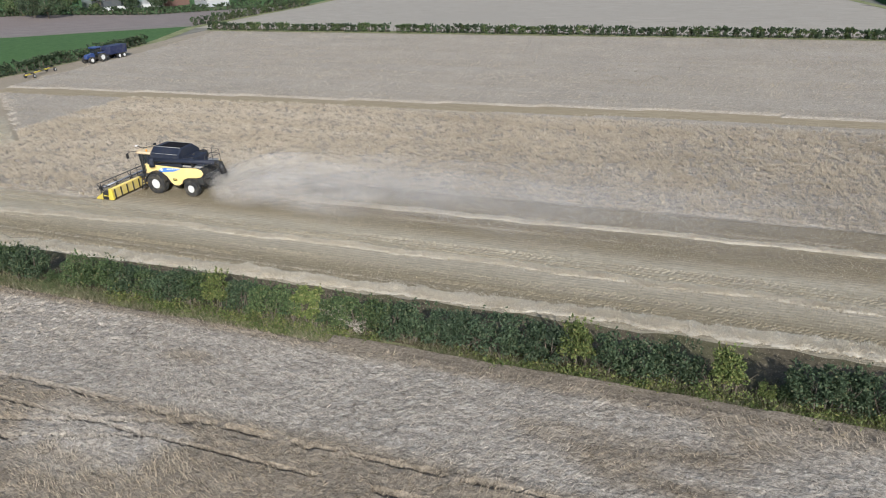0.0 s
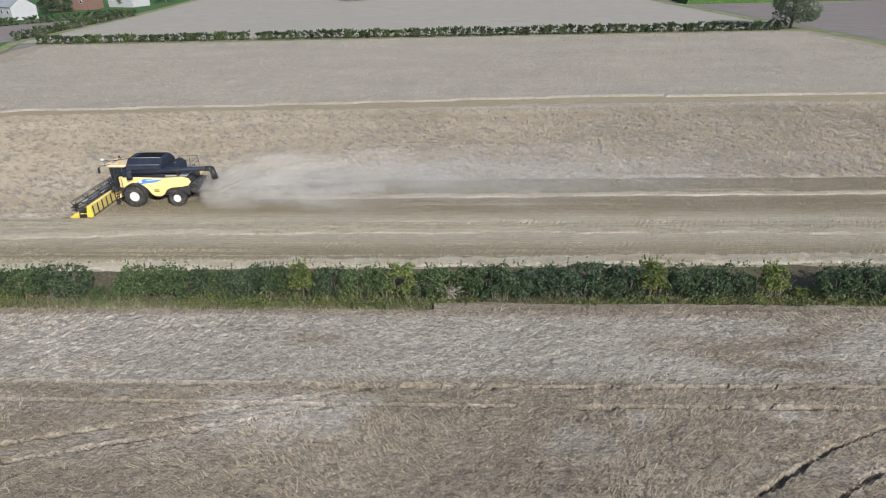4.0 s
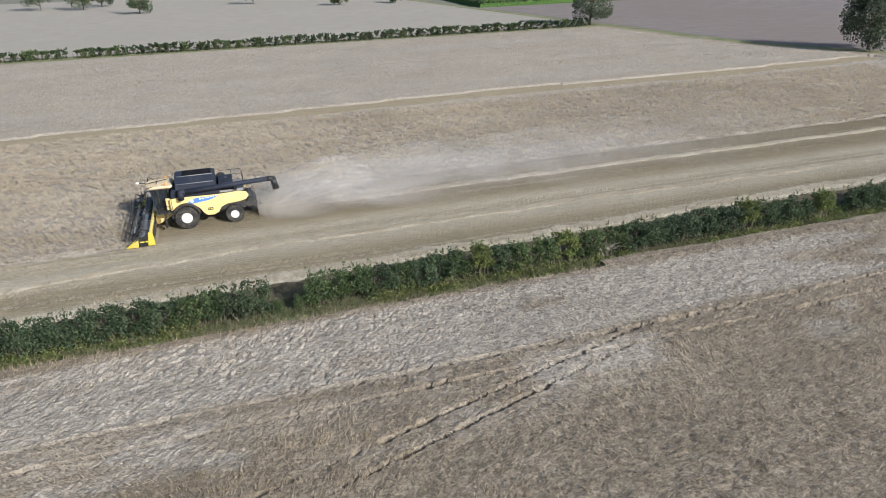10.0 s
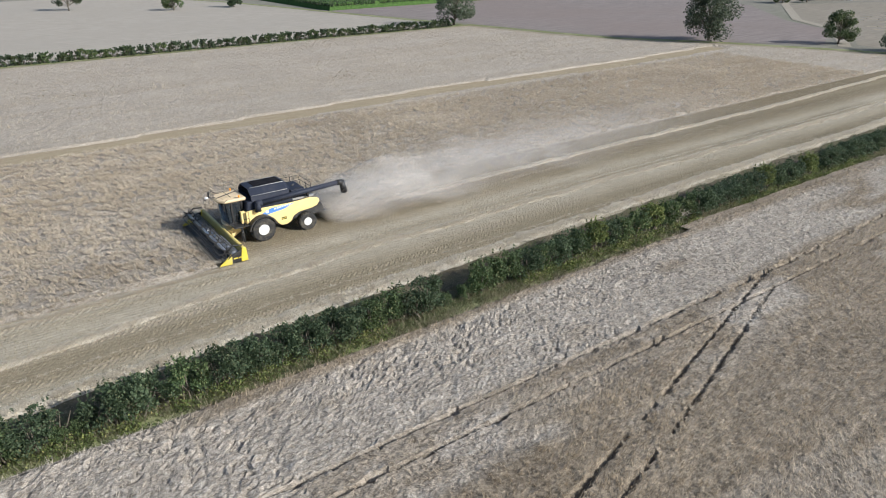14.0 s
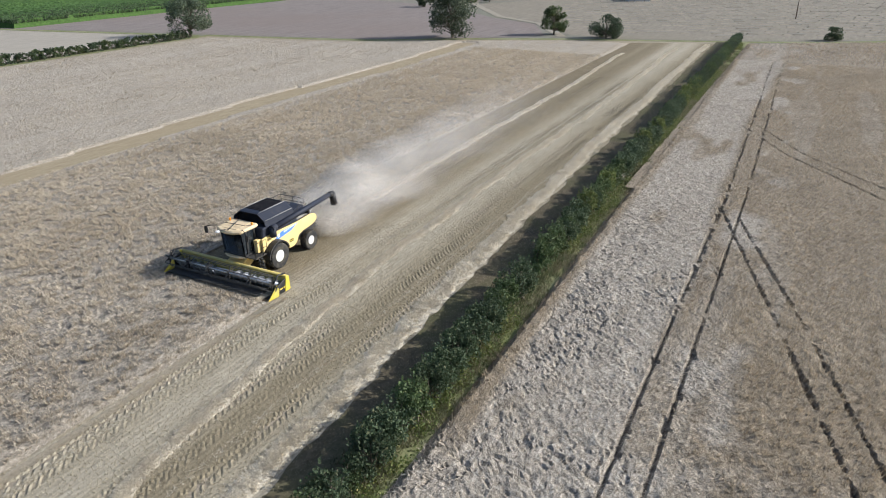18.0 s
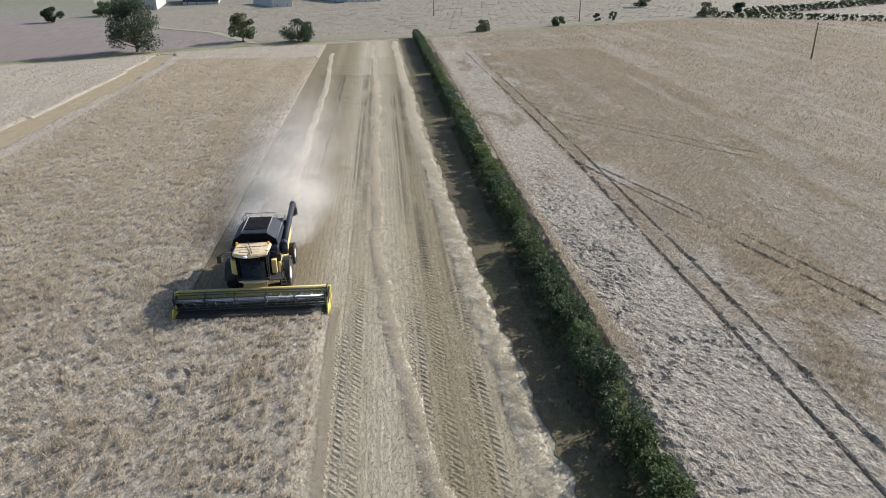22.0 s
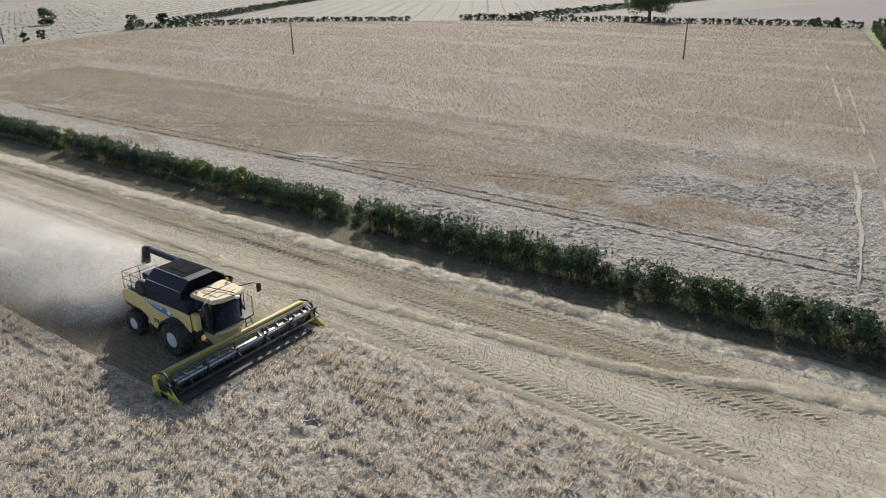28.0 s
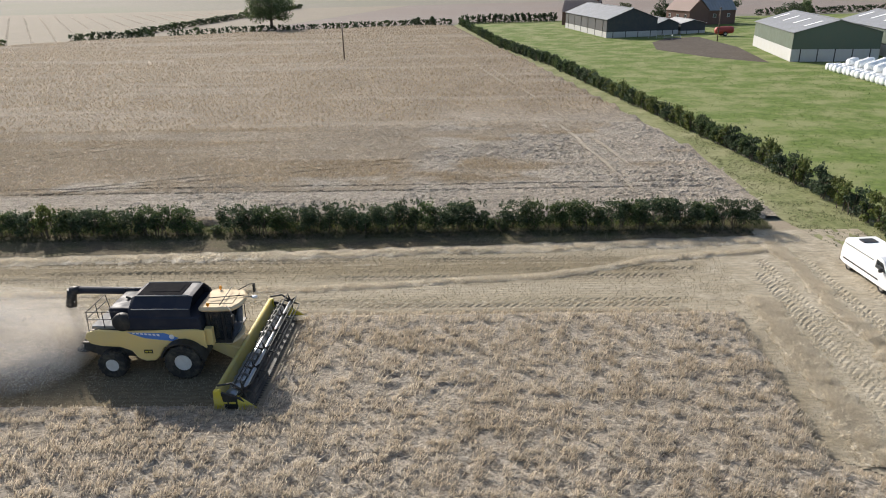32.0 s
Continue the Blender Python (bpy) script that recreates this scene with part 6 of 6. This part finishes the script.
for s in (-1, 1):
    part("reel_arm", pipe([(1.85, s * 4.5, 1.3), (1.2, s * 4.5, 1.42), (RX, s * 4.5, RZ)], 0.05, 8), M["black"], hd)
    e = part("end_panel", prism([(0.55, 0.12), (2.0, 0.14), (2.05, 0.75), (1.7, 1.0), (0.9, 0.72), (0.5, 0.3)], s * 4.5, s * 4.62, "y", 0.03), M["black"], hd, "black end panel with yellow marks")
    for k in (0, 1):
        part("mark", prism([(1.1 + k * 0.38, 0.42), (1.4 + k * 0.38, 0.42), (1.4 + k * 0.38, 0.52), (1.1 + k * 0.38, 0.52)], s * 4.622, s * 4.63, "y", 0), M["acid_yellow"], e)
    part("end_shield", prism([(1.6, 0.12), (2.12, 0.14), (2.05, 1.1), (1.75, 1.15)], s * 4.46, s * 4.66, "y", 0.03), M["acid_yellow"], hd)
    dv = bmesh.new()
    tip = dv.verts.new((0.0, s * 4.55, 0.08))
    ring = [dv.verts.new(v) for v in ((0.95, s * 4.38, 0.1), (0.95, s * 4.7, 0.1), (1.0, s * 4.68, 0.62), (1.02, s * 4.5, 0.82), (1.0, s * 4.4, 0.6))]
    for i in range(5):
        dv.faces.new((tip, ring[i], ring[(i + 1) % 5]))
    dv.faces.new(ring)
    bmesh.ops.recalc_face_normals(dv, faces=dv.faces)
    part("crop_divider", bevelled(dv, 0.02, 1), M["acid_yellow"], hd, "pointed yellow crop divider")

# ---- vehicles, poles, buildings ----
for nm, args in {"roof_grey": ((0.22, 0.23, 0.245), 0.7, 0.0, (0.20, 0.20, 0.19), 0.5, 0.5), "clad_green": ((0.085, 0.115, 0.085), 0.6, 0.1, (0.16, 0.15, 0.12), 0.3, 0.6), "clad_dark": ((0.05, 0.055, 0.06), 0.7, 0.0, (0.14, 0.13, 0.11), 0.4, 0.7),
                 "wall_white": ((0.44, 0.44, 0.43), 0.8, 0.0, (0.40, 0.36, 0.30), 0.4, 0.7), "brick": ((0.15, 0.088, 0.07), 0.85, 0.0, (0.22, 0.12, 0.09), 0.5, 1.2), "tile_roof": ((0.26, 0.19, 0.16), 0.8, 0.0, (0.24, 0.2, 0.17), 0.5, 1.0),
                 "wall_grey": ((0.33, 0.33, 0.33), 0.85, 0.0, (0.26, 0.25, 0.23), 0.4, 0.7), "wrap": ((0.78, 0.80, 0.80), 0.25, 0.0, (0.5, 0.5, 0.46), 0.25, 0.8), "tractor_blue": ((0.02, 0.045, 0.15), 0.35, 0.0, (0.25, 0.22, 0.18), 0.3, 1.5), "trailer_blue": ((0.014, 0.02, 0.06), 0.5, 0.0, (0.2, 0.18, 0.15), 0.35, 1.5),
                 "tank_red": ((0.38, 0.05, 0.04), 0.5, 0.0, (0.25, 0.18, 0.14), 0.3, 1.5), "pole_wood": ((0.12, 0.085, 0.06), 0.85, 0.0, (0.22, 0.19, 0.15), 0.5, 4.0), "galv": ((0.48, 0.50, 0.51), 0.4, 0.8, (0.35, 0.33, 0.3), 0.3, 2.0),
                 "lamp_red": ((0.45, 0.02, 0.02), 0.3, 0.0, (0.2, 0.1, 0.1), 0.1, 4.0)}.items():
    M[nm] = painted(nm.replace("_", " "), *args)


def corrugated(parent, name, x0, x1, z0, z1, slope_to, y0, y1, mat, label=""):
    """A roof slope of ridged sheets from the eave (x0, z0) to the ridge (x1, z1), along y."""
    n = max(6, int(abs(y1 - y0) / 0.9))
    V, F = [], []
    for i in range(2 * n + 1):
        y = y0 + (y1 - y0) * i / (2 * n)
        up = 0.05 if i % 2 else 0.0
        V += [(x0, y, z0 + up), (x1, y, z1 + up), (x0, y, z0 + up - 0.06), (x1, y, z1 + up - 0.06)]
    for i in range(2 * n):
        a, b = 4 * i, 4 * i + 4
        F += [(a, a + 1, b + 1, b), (a + 2, b + 2, b + 3, a + 3), (a, b, b + 2, a + 2), (a + 1, a + 3, b + 3, b + 1)]
    me = mesh_np(name, V, F, mat)
    bmf = bmesh.new()
    bmf.from_mesh(me)
    bmesh.ops.recalc_face_normals(bmf, faces=bmf.faces)
    bmf.to_mesh(me), bmf.free()
    return part(name, me, None, parent, label)


def barn(name, x, y, turn, w, L, eave, ridge, low, clad, roofm, label, lights=0, posts=0):
    """A portal shed: low wall, cladding above, two roof slopes; its near gable at y = 0, running back."""
    b = thing(name, pose(x, y, 0, 0, 0, turn), label, "barn", "farm buildings")
    gable = [(-w / 2, low), (w / 2, low), (w / 2, eave), (0, ridge), (-w / 2, eave)]
    for yy in (0, -L):
        part("gable", prism(gable, yy - 0.12, yy, "y", 0), M[clad], b)
        part("low_wall", box(-w / 2 + 0.02, w / 2 - 0.02, yy - 0.18, yy + 0.06, 0, low, 0.01), M["wall_white"], b, "white concrete lower wall")
    for s in (-1, 1):
        part("cladding", box(s * w / 2 - 0.06, s * w / 2 + 0.06, -L, 0, low, eave, 0), M[clad], b)
        part("low_wall", box(s * w / 2 - 0.1, s * w / 2 + 0.1, -L, 0, 0, low, 0.01), M["wall_white"], b, "white concrete lower wall")
        corrugated(b, "roof", s * (w / 2 + 0.35), 0.0, eave - 0.02, ridge + 0.06, 0, -L - 0.3, 0.3, M[roofm], "grey corrugated sheet roof")
        for k in range(posts):
            yy = -L * (k + 0.5) / posts
            part("post", box(s * w / 2 - 0.16, s * w / 2 + 0.16, yy - 0.12, yy + 0.12, 0, eave, 0.01), M["dark_metal"], b)
        for k in range(lights):
            yy = -L * (k + 0.5) / lights
            t0, t1 = 0.35, 0.75
            part("roof_light", prism([(s * w / 2 * (1 - t0), eave + (ridge - eave) * t0 + 0.13), (s * w / 2 * (1 - t1), eave + (ridge - eave) * t1 + 0.13), (s * w / 2 * (1 - t1), eave + (ridge - eave) * t1 + 0.17), (s * w / 2 * (1 - t0), eave + (ridge - eave) * t0 + 0.17)], yy - 0.5, yy + 0.5, "y", 0), M["white_paint"], b, "pale roof light")
    for k in range(int(w / 3)):
        part("post", box(-w / 2 + (k + 0.5) * w / int(w / 3) - 0.1, -w / 2 + (k + 0.5) * w / int(w / 3) + 0.1, -0.02, 0.1, 0, low + 0.1, 0.01), M["dark_metal"], b)
    part("ridge_cap", box(-0.3, 0.3, -L - 0.3, 0.3, ridge + 0.06, ridge + 0.14, 0.02), M[roofm], b)
    return b


barn("cattle_barn", -122.9, -119.5, 9, 14, 38, 4.7, 7.4, 1.5, "clad_dark", "roof_grey", "dark boarded cattle shed with white lower wall and grey roof", 0, 6)
barn("grain_barn", -148.7, -62.0, -8, 15.5, 30, 5.4, 7.6, 2.3, "clad_green", "roof_grey", "green clad barn with white lower wall and grey roof", 4, 0)
barn("machine_barn", -168.7, -66.0, -8, 15.0, 28, 5.2, 7.4, 2.2, "clad_green", "roof_grey", "second green clad barn with grey roof", 4, 0)
barn("lean_shed", -133.7, -124.0, 9, 6.0, 22, 3.0, 4.2, 1.2, "clad_dark", "roof_grey", "low dark lean-to shed", 0, 3)
barn("lean_shed", -141.2, -126.0, 9, 7.0, 12, 2.8, 3.6, 0.8, "clad_dark", "wall_white", "low open shed with a white roof", 0, 2)


def house(x, y, turn, w, L, eave, ridge, wallm, roofm, label):
    b = thing("farm_house", pose(x, y, 0, 0, 0, turn), label, "house", "farm buildings")
    part("wall", prism([(-w / 2, 0), (w / 2, 0), (w / 2, eave), (0, ridge), (-w / 2, eave)], -L, 0, "y", 0.02), M[wallm], b)
    for s in (-1, 1):
        corrugated(b, "roof", s * (w / 2 + 0.3), 0.0, eave, ridge + 0.2, 0, -L - 0.2, 0.2, M[roofm])
        for k in range(3):
            wn = part("window", box(s * w / 2 - 0.03, s * w / 2 + 0.06, -L * (k + 0.5) / 3 - 0.5, -L * (k + 0.5) / 3 + 0.5, eave * 0.5, eave * 0.5 + 1.1, 0.01), M["white_paint"], b)
            part("pane", box(s * (w / 2 + 0.065) - 0.01, s * (w / 2 + 0.065) + 0.01, -L * (k + 0.5) / 3 - 0.42, -L * (k + 0.5) / 3 + 0.42, eave * 0.5 + 0.08, eave * 0.5 + 1.02, 0), M["glass"], wn)
    part("chimney", box(-0.4, 0.4, -1.4, -0.6, ridge - 0.4, ridge + 1.0, 0.02), M["brick"], b)
    return b


house(-122.7, -166, 70, 7, 12, 4.2, 7.4, "brick", "tile_roof", "red brick farmhouse with a tiled roof")
house(-150.7, -152, 20, 7, 12, 4.4, 7.8, "brick", "tile_roof", "red brick farm building with a pale tiled roof")
house(-162.7, -160, 100, 8, 14, 4.2, 7.4, "brick", "roof_grey", "red brick farm building with a slate roof")
house(-189, 214, 60, 8, 11, 4.0, 6.6, "wall_grey", "roof_grey", "white farmhouse with a dark grey roof")
house(-190, 244, 80, 8, 16, 4.6, 7.5, "brick", "tile_roof", "red brick house beyond a paddock")
house(-210, 214, 80, 8, 12, 4.6, 7.5, "brick", "tile_roof", "red brick house beyond a paddock")
house(-172, 252, 70, 8, 12, 4.6, 7.2, "wall_grey", "roof_grey", "pale house beyond a paddock")
barn("far_shed", -224, 204, 60, 10, 14, 3.2, 4.6, 1.2, "clad_dark", "roof_grey", "low grain store with a grey roof")
barn("far_shed", -214, 210, 60, 8, 10, 3.0, 4.2, 1.2, "galv", "roof_grey", "dull metal shed beside silos")
for i, (x, y) in enumerate(((-232, 204), (-236, 210), (-218, 214))):
    t = thing("silo", pose(x, y, 0), "pale metal grain silo with a cone roof", "silo", "grain silos")
    part("drum", lathe([(2.6, 0.0), (2.6, 7.0), (2.5, 7.05)], (0, 0, 0), "z", 24), M["galv"], t)
    part("cone_roof", lathe([(2.75, 7.0), (0.3, 8.6), (0.05, 8.7)], (0, 0, 0), "z", 24), M["galv"], t)
for x, y, tn, w, L, e, rg, cl, rf in ((177, 128, 100, 12, 34, 4.0, 5.2, "wall_white", "roof_grey"), (205, 112, 100, 14, 30, 4.4, 6.0, "clad_dark", "roof_grey"), (208, 44, 120, 16, 46, 5.0, 6.6, "galv", "galv"), (184, 76, 115, 8, 26, 3.0, 4.0, "wall_white", "wall_white"), (233, 70, 110, 18, 36, 5.0, 7.0, "clad_dark", "roof_grey")):
    barn("industrial_shed", x, y, tn, w, L, e, rg, 1.0, cl, rf, "long low industrial shed beyond stubble")

# wrapped bales in rows, two high
bale = thing("wrapped_bale", pose(-142.7, -51, 0), "round silage bale in shiny white wrap", "bale", "stack of wrapped bales")
bb = lathe([(0.1, -0.6), (0.52, -0.59), (0.6, -0.5), (0.62, 0.0), (0.6, 0.5), (0.52, 0.59), (0.1, 0.6)], (0, 0, 0.6), "x", 18)
part("wrap", bb, M["wrap"], bale)
br = random.Random(5)
for i in range(13):
    for j in range(16):
        x, y = -142.7 - 1.28 * i - 0.25 * j * 0 + br.uniform(-0.1, 0.1), -51.0 + 1.45 * j + 0.12 * i + br.uniform(-0.1, 0.1)
        if (i, j) != (0, 0):
            copy_thing(bale, pose(x, y, 0, 0, 0, 8 + br.uniform(-8, 8)))
        if 0 < i < 12 and 0 < j < 15 and (i + j) % 2:
            copy_thing(bale, pose(x - 0.6, y + 0.1, 1.1, 0, 0, 8 + br.uniform(-8, 8)))

# slurry tank, yard fence
tk2 = thing("slurry_tanker", pose(-146.7, -117, 0, 0, 0, 12), "dull red tanker parked in a farmyard", "tanker")
part("tank", lathe([(0.2, -2.6), (0.8, -2.4), (0.9, -2.0), (0.9, 2.0), (0.8, 2.4), (0.2, 2.6)], (0, 0, 1.5), "x", 20), M["tank_red"], tk2)
wheel(tk2, 0.2, -0.95, 0.6, 0.4, 0.3, -1, 12), wheel(tk2, 0.2, 0.95, 0.6, 0.4, 0.3, 1, 12)
part("drawbar", box(2.4, 4.2, -0.08, 0.08, 0.55, 0.7, 0.02), M["dark_metal"], tk2)
fence = thing("yard_fence", pose(-132.7, -108, 0, 0, 0, -50), "galvanised cattle rails by a farmyard", "fence")
for k in range(6):
    part("post", rod((k * 2.4, 0, 0), (k * 2.4, 0, 1.4), 0.05, sides=8), M["galv"], fence)
for z in (0.45, 0.8, 1.15):
    part("rail", rod((0, 0, z), (12, 0, z), 0.03, sides=6), M["galv"], fence)


def pole(x, y, h, label="wooden power pole standing in a field", cross=True):
    p = thing("power_pole", pose(x, y, 0), label, "pole", "power poles")
    part("shaft", rod((0, 0, -0.1), (0, 0, h), 0.15, 0.11, 10), M["pole_wood"], p)
    if cross:
        part("crossarm", box(-0.45, 0.45, -0.05, 0.05, h - 0.35, h - 0.25, 0.01), M["pole_wood"], p)
        for s in (-0.4, 0, 0.4):
            part("insulator", lathe([(0.05, 0), (0.06, 0.08), (0.03, 0.14)], (s, 0, h - 0.25 if s else h), "z", 8), M["white_paint"], p)
    return p


pole(23.7, -44.5, 7.2), pole(-51.3, -79.5, 8.2), pole(108, -22, 6.8, "wooden power pole on a field boundary"), pole(135, 20, 7.0, "wooden power pole in far stubble"), pole(-140.7, -104, 8.0, "wooden power pole in a farmyard")

# the white van by the grass strip
van = thing("van", pose(-103.4, 37.3, 0, 0, 0, 94), "white panel van parked on a field headland", "van")
vb = [(-2.6, 0.42), (-2.62, 1.2), (-2.5, 1.85), (-2.35, 1.96), (0.9, 1.98), (1.35, 1.85), (1.95, 1.22), (2.5, 1.05), (2.62, 0.75), (2.6, 0.35), (2.0, 0.3), (-2.2, 0.3)]
bodyv = prism(vb, -0.98, 0.98, "y", 0)
for v in bodyv.verts:
    if v.co.z > 1.25:
        v.co.y *= 0.93
part("body", bevelled(bodyv, 0.05, 2, 20), M["white_paint"], van)
part("windscreen", prism([(1.38, 1.84), (1.96, 1.24), (1.99, 1.26), (1.41, 1.86)], -0.82, 0.82, "y", 0), M["glass"], van)
for s in (-1, 1):
    part("cab_window", prism([(0.75, 1.28), (1.75, 1.25), (1.3, 1.74), (0.8, 1.78)], s * 0.955, s * 0.985, "y", 0), M["glass"], van)
    part("side_stripe", prism([(-2.3, 0.62), (1.2, 0.62), (1.2, 0.70), (-2.3, 0.70)], s * 0.975, s * 1.0, "y", 0.005), M["black"], van, "black rubbing strip")
    part("roof_line", prism([(-2.3, 1.60), (0.5, 1.60), (0.5, 1.63), (-2.3, 1.63)], s * 0.955, s * 0.975, "y", 0), M["black"], van)
    part("mirror", box(1.42, 1.56, s * 1.14 - 0.1, s * 1.14 + 0.1, 1.25, 1.5, 0.03), M["black"], van)
    part("tail_lamp", box(-2.63, -2.55, s * 0.86 - 0.07, s * 0.86 + 0.07, 0.9, 1.35, 0.01), M["lamp_red"], van)
    wheel(van, -1.65, s * 0.86, 0.34, 0.22, 0.2, s, 0, "steel"), wheel(van, 1.6, s * 0.86, 0.34, 0.22, 0.2, s, 0, "steel")
part("rear_window", box(-2.64, -2.56, -0.62, 0.62, 1.3, 1.7, 0.02), M["glass"], van)
part("roof_vent", box(-1.9, -1.3, -0.5, 0.4, 1.97, 2.03, 0.02), M["black"], van, "dark roof hatch")
part("bumper", box(-2.7, -2.5, -0.95, 0.95, 0.32, 0.5, 0.04), M["black"], van)

# tractor with grain trailer, and the header's trolley, on the western side
trc = thing("tractor", pose(-129.2, 102.4, 0, 0, 0, -92), "dark blue tractor parked at a field edge", "tractor")
part("bonnet", prism([(0.3, 1.0), (0.3, 1.75), (1.9, 1.6), (2.2, 1.35), (2.2, 0.85), (0.6, 0.8)], -0.42, 0.42, "y", 0.06), M["tractor_blue"], trc)
part("chassis", box(-1.4, 1.8, -0.35, 0.35, 0.6, 1.05, 0.04), M["dark_metal"], trc)
part("cab_glass", box(-1.15, 0.25, -0.72, 0.72, 1.25, 2.55, 0.05, (0.9, 0.92)), M["glass"], trc)
part("cab_roof", box(-1.3, 0.4, -0.8, 0.8, 2.55, 2.78, 0.07), M["tractor_blue"], trc)
for s in (-1, 1):
    part("fender", box(-1.6, -0.1, s * 0.92 - 0.27, s * 0.92 + 0.27, 1.62, 1.78, 0.05), M["tractor_blue"], trc)
    wheel(trc, -0.9, s * 0.95, 0.85, 0.55, 0.45, s, 18), wheel(trc, 1.6, s * 0.9, 0.62, 0.42, 0.33, s, 14)
    part("cab_post", box(-1.2, -1.1, s * 0.7 - 0.05, s * 0.7 + 0.05, 1.3, 2.6, 0.01), M["black"], trc)
trl = thing("grain_trailer", pose(-129, 107.2, 0, 0, 0, -92), "dark blue high-sided grain trailer", "trailer")
part("bin", prism([(-2.1, 1.0), (-2.2, 2.5), (2.1, 2.5), (2.0, 1.0)], -1.2, 1.2, "y", 0.03), M["trailer_blue"], trl)
for k in range(5):
    for s in (-1, 1):
        part("rib", box(-1.9 + k * 0.9, -1.82 + k * 0.9, s * 1.22 - 0.04, s * 1.22 + 0.04, 1.0, 2.5, 0), M["trailer_blue"], trl)
part("beam", box(-2.0, 3.3, -0.4, 0.4, 0.75, 1.0, 0.02), M["dark_metal"], trl)
for xx in (-1.3, -0.1):
    for s in (-1, 1):
        wheel(trl, xx, s * 1.0, 0.52, 0.4, 0.28, s, 12)
tro = thing("header_trolley", pose(-128.9, 89.6, 0, 0, 0, 108), "long low yellow and black header trolley", "trolley")
part("spine", box(-4.3, 4.3, -0.12, 0.12, 0.55, 0.75, 0.02), M["acid_yellow"], tro)
for xx in (-3.0, 0.0, 3.0):
    part("cradle", box(xx - 0.08, xx + 0.08, -0.8, 0.8, 0.7, 0.9, 0.02), M["black"], tro)
for xx in (-3.2, 3.2):
    for s in (-1, 1):
        wheel(tro, xx, s * 0.8, 0.34, 0.22, 0.18, s, 0)

# ---- chaff and dust drifting behind the combine ----
mt, nn, ll, b = material("floating dust", 1.0, 0, 0.0)
b.inputs["Base Color"].default_value = (0.62, 0.57, 0.49, 1)
tl = node(nn, ll, "ShaderNodeBsdfTranslucent", {"Color": (0.66, 0.61, 0.53, 1)})
both = node(nn, ll, "ShaderNodeMixShader", {0: 0.5, 1: b.outputs[0], 2: tl.outputs[0]})
ll.new(both.outputs[0], nn["Material Output"].inputs[0])
r = np.random.default_rng(77)
n = 300000
d = np.where(r.random(n) < 0.7, r.exponential(6.0, n), r.exponential(22, n))
d = d[d < 60]
n = len(d)
wide = 1.3 + 1.5 * (1 - np.exp(-d / 4)) + 0.05 * d
x, y = TIP + 9.9 + d, 46.0 + 0.05 * d + r.normal(0, 0.62, n) * wide
z = 0.1 + np.abs(r.normal(0, 1, n)) * (0.8 + 1.1 * (1 - np.exp(-d / 5)) + 0.02 * d)
keep = fnoise(x * 0.5, y * 0.5 + z * 0.7, 5, 3) + 0.35 * r.random(n) > 0.52
x, y, z = x[keep], y[keep], z[keep]
n = len(x)
V = (np.stack([x, y, z], -1)[:, None, :] + r.normal(0, 1, (n, 3, 3)) * 0.014).reshape(-1, 3)
V[:, 2] = np.maximum(V[:, 2], 0.05)
tagged(new("dust_cloud", mesh_np("dust_cloud", V, np.arange(3 * n).reshape(-1, 3), mt)), "drifting pale chaff and dust trailing a combine", "dust", "", "stuff")

# fine haze between: a few thin wavy layers that thin out to nothing at their rims
mt, nn, ll, b = material("fine dust", 1.0, 0, 0.0)
b.inputs["Base Color"].default_value = (0.70, 0.65, 0.58, 1)
at = nn.new("ShaderNodeAttribute")
at.attribute_name = "soft"
nz = ramp(nn, ll, noise_tex(nn, ll, place(nn, ll, (0.6, 1, 1.5)), 0.45, 5, 0.6, 0.6), [(0.30, (0.25,) * 3), (0.68, (1.0,) * 3)])
ml = node(nn, ll, "ShaderNodeMath", {0: at.outputs["Fac"], 1: nz}, operation="MULTIPLY")
ll.new(ml.outputs[0], b.inputs["Alpha"])
V, F, soft = [], [], []
for k, (z0, dens, scale) in enumerate(((0.5, 0.75, 1.0), (1.5, 0.72, 1.05), (2.6, 0.62, 1.0), (3.8, 0.45, 0.85))):
    base = len(V)
    for i in range(61):
        d = 62 * (i / 60) ** 1.5
        wide = (2.6 + 1.9 * (1 - math.exp(-d / 3)) + 0.05 * d) * scale
        rise = 0.35 + 0.65 * (1 - math.exp(-d / 3))
        for j in range(21):
            v = -1 + j / 10
            zz = z0 * rise * (1 - 0.35 * v * v) + (0.25 * math.sin(0.45 * d + 2.1 * v + 1.7 * k) + 0.2 * math.sin(0.8 * d - 2.6 * v + k)) * math.exp(-d / 25)
            V.append((TIP + 10.0 + d - 0.3 * k + 0.6 * v * v, 46 + 0.05 * d + 0.4 * math.sin(0.4 * d + k) + wide * v, max(0.08, zz)))
            soft.append(dens * (1 - v * v) ** 1.3 * min(1, (d + 0.3) / 1.6) * min(1, (1 - i / 60) * 2.5) * (0.16 + 0.84 * math.exp(-d / 14)))
    for i in range(60):
        for j in range(20):
            a = base + i * 21 + j
            F.append((a, a + 1, a + 22, a + 21))
me = mesh_np("dust_haze", V, F, mt, True)
me.attributes.new("soft", "FLOAT", "POINT").data.foreach_set("value", np.array(soft, np.float32))
tagged(new("dust_haze", me), "pale dust drifting low behind a combine", "dust", "", "stuff")
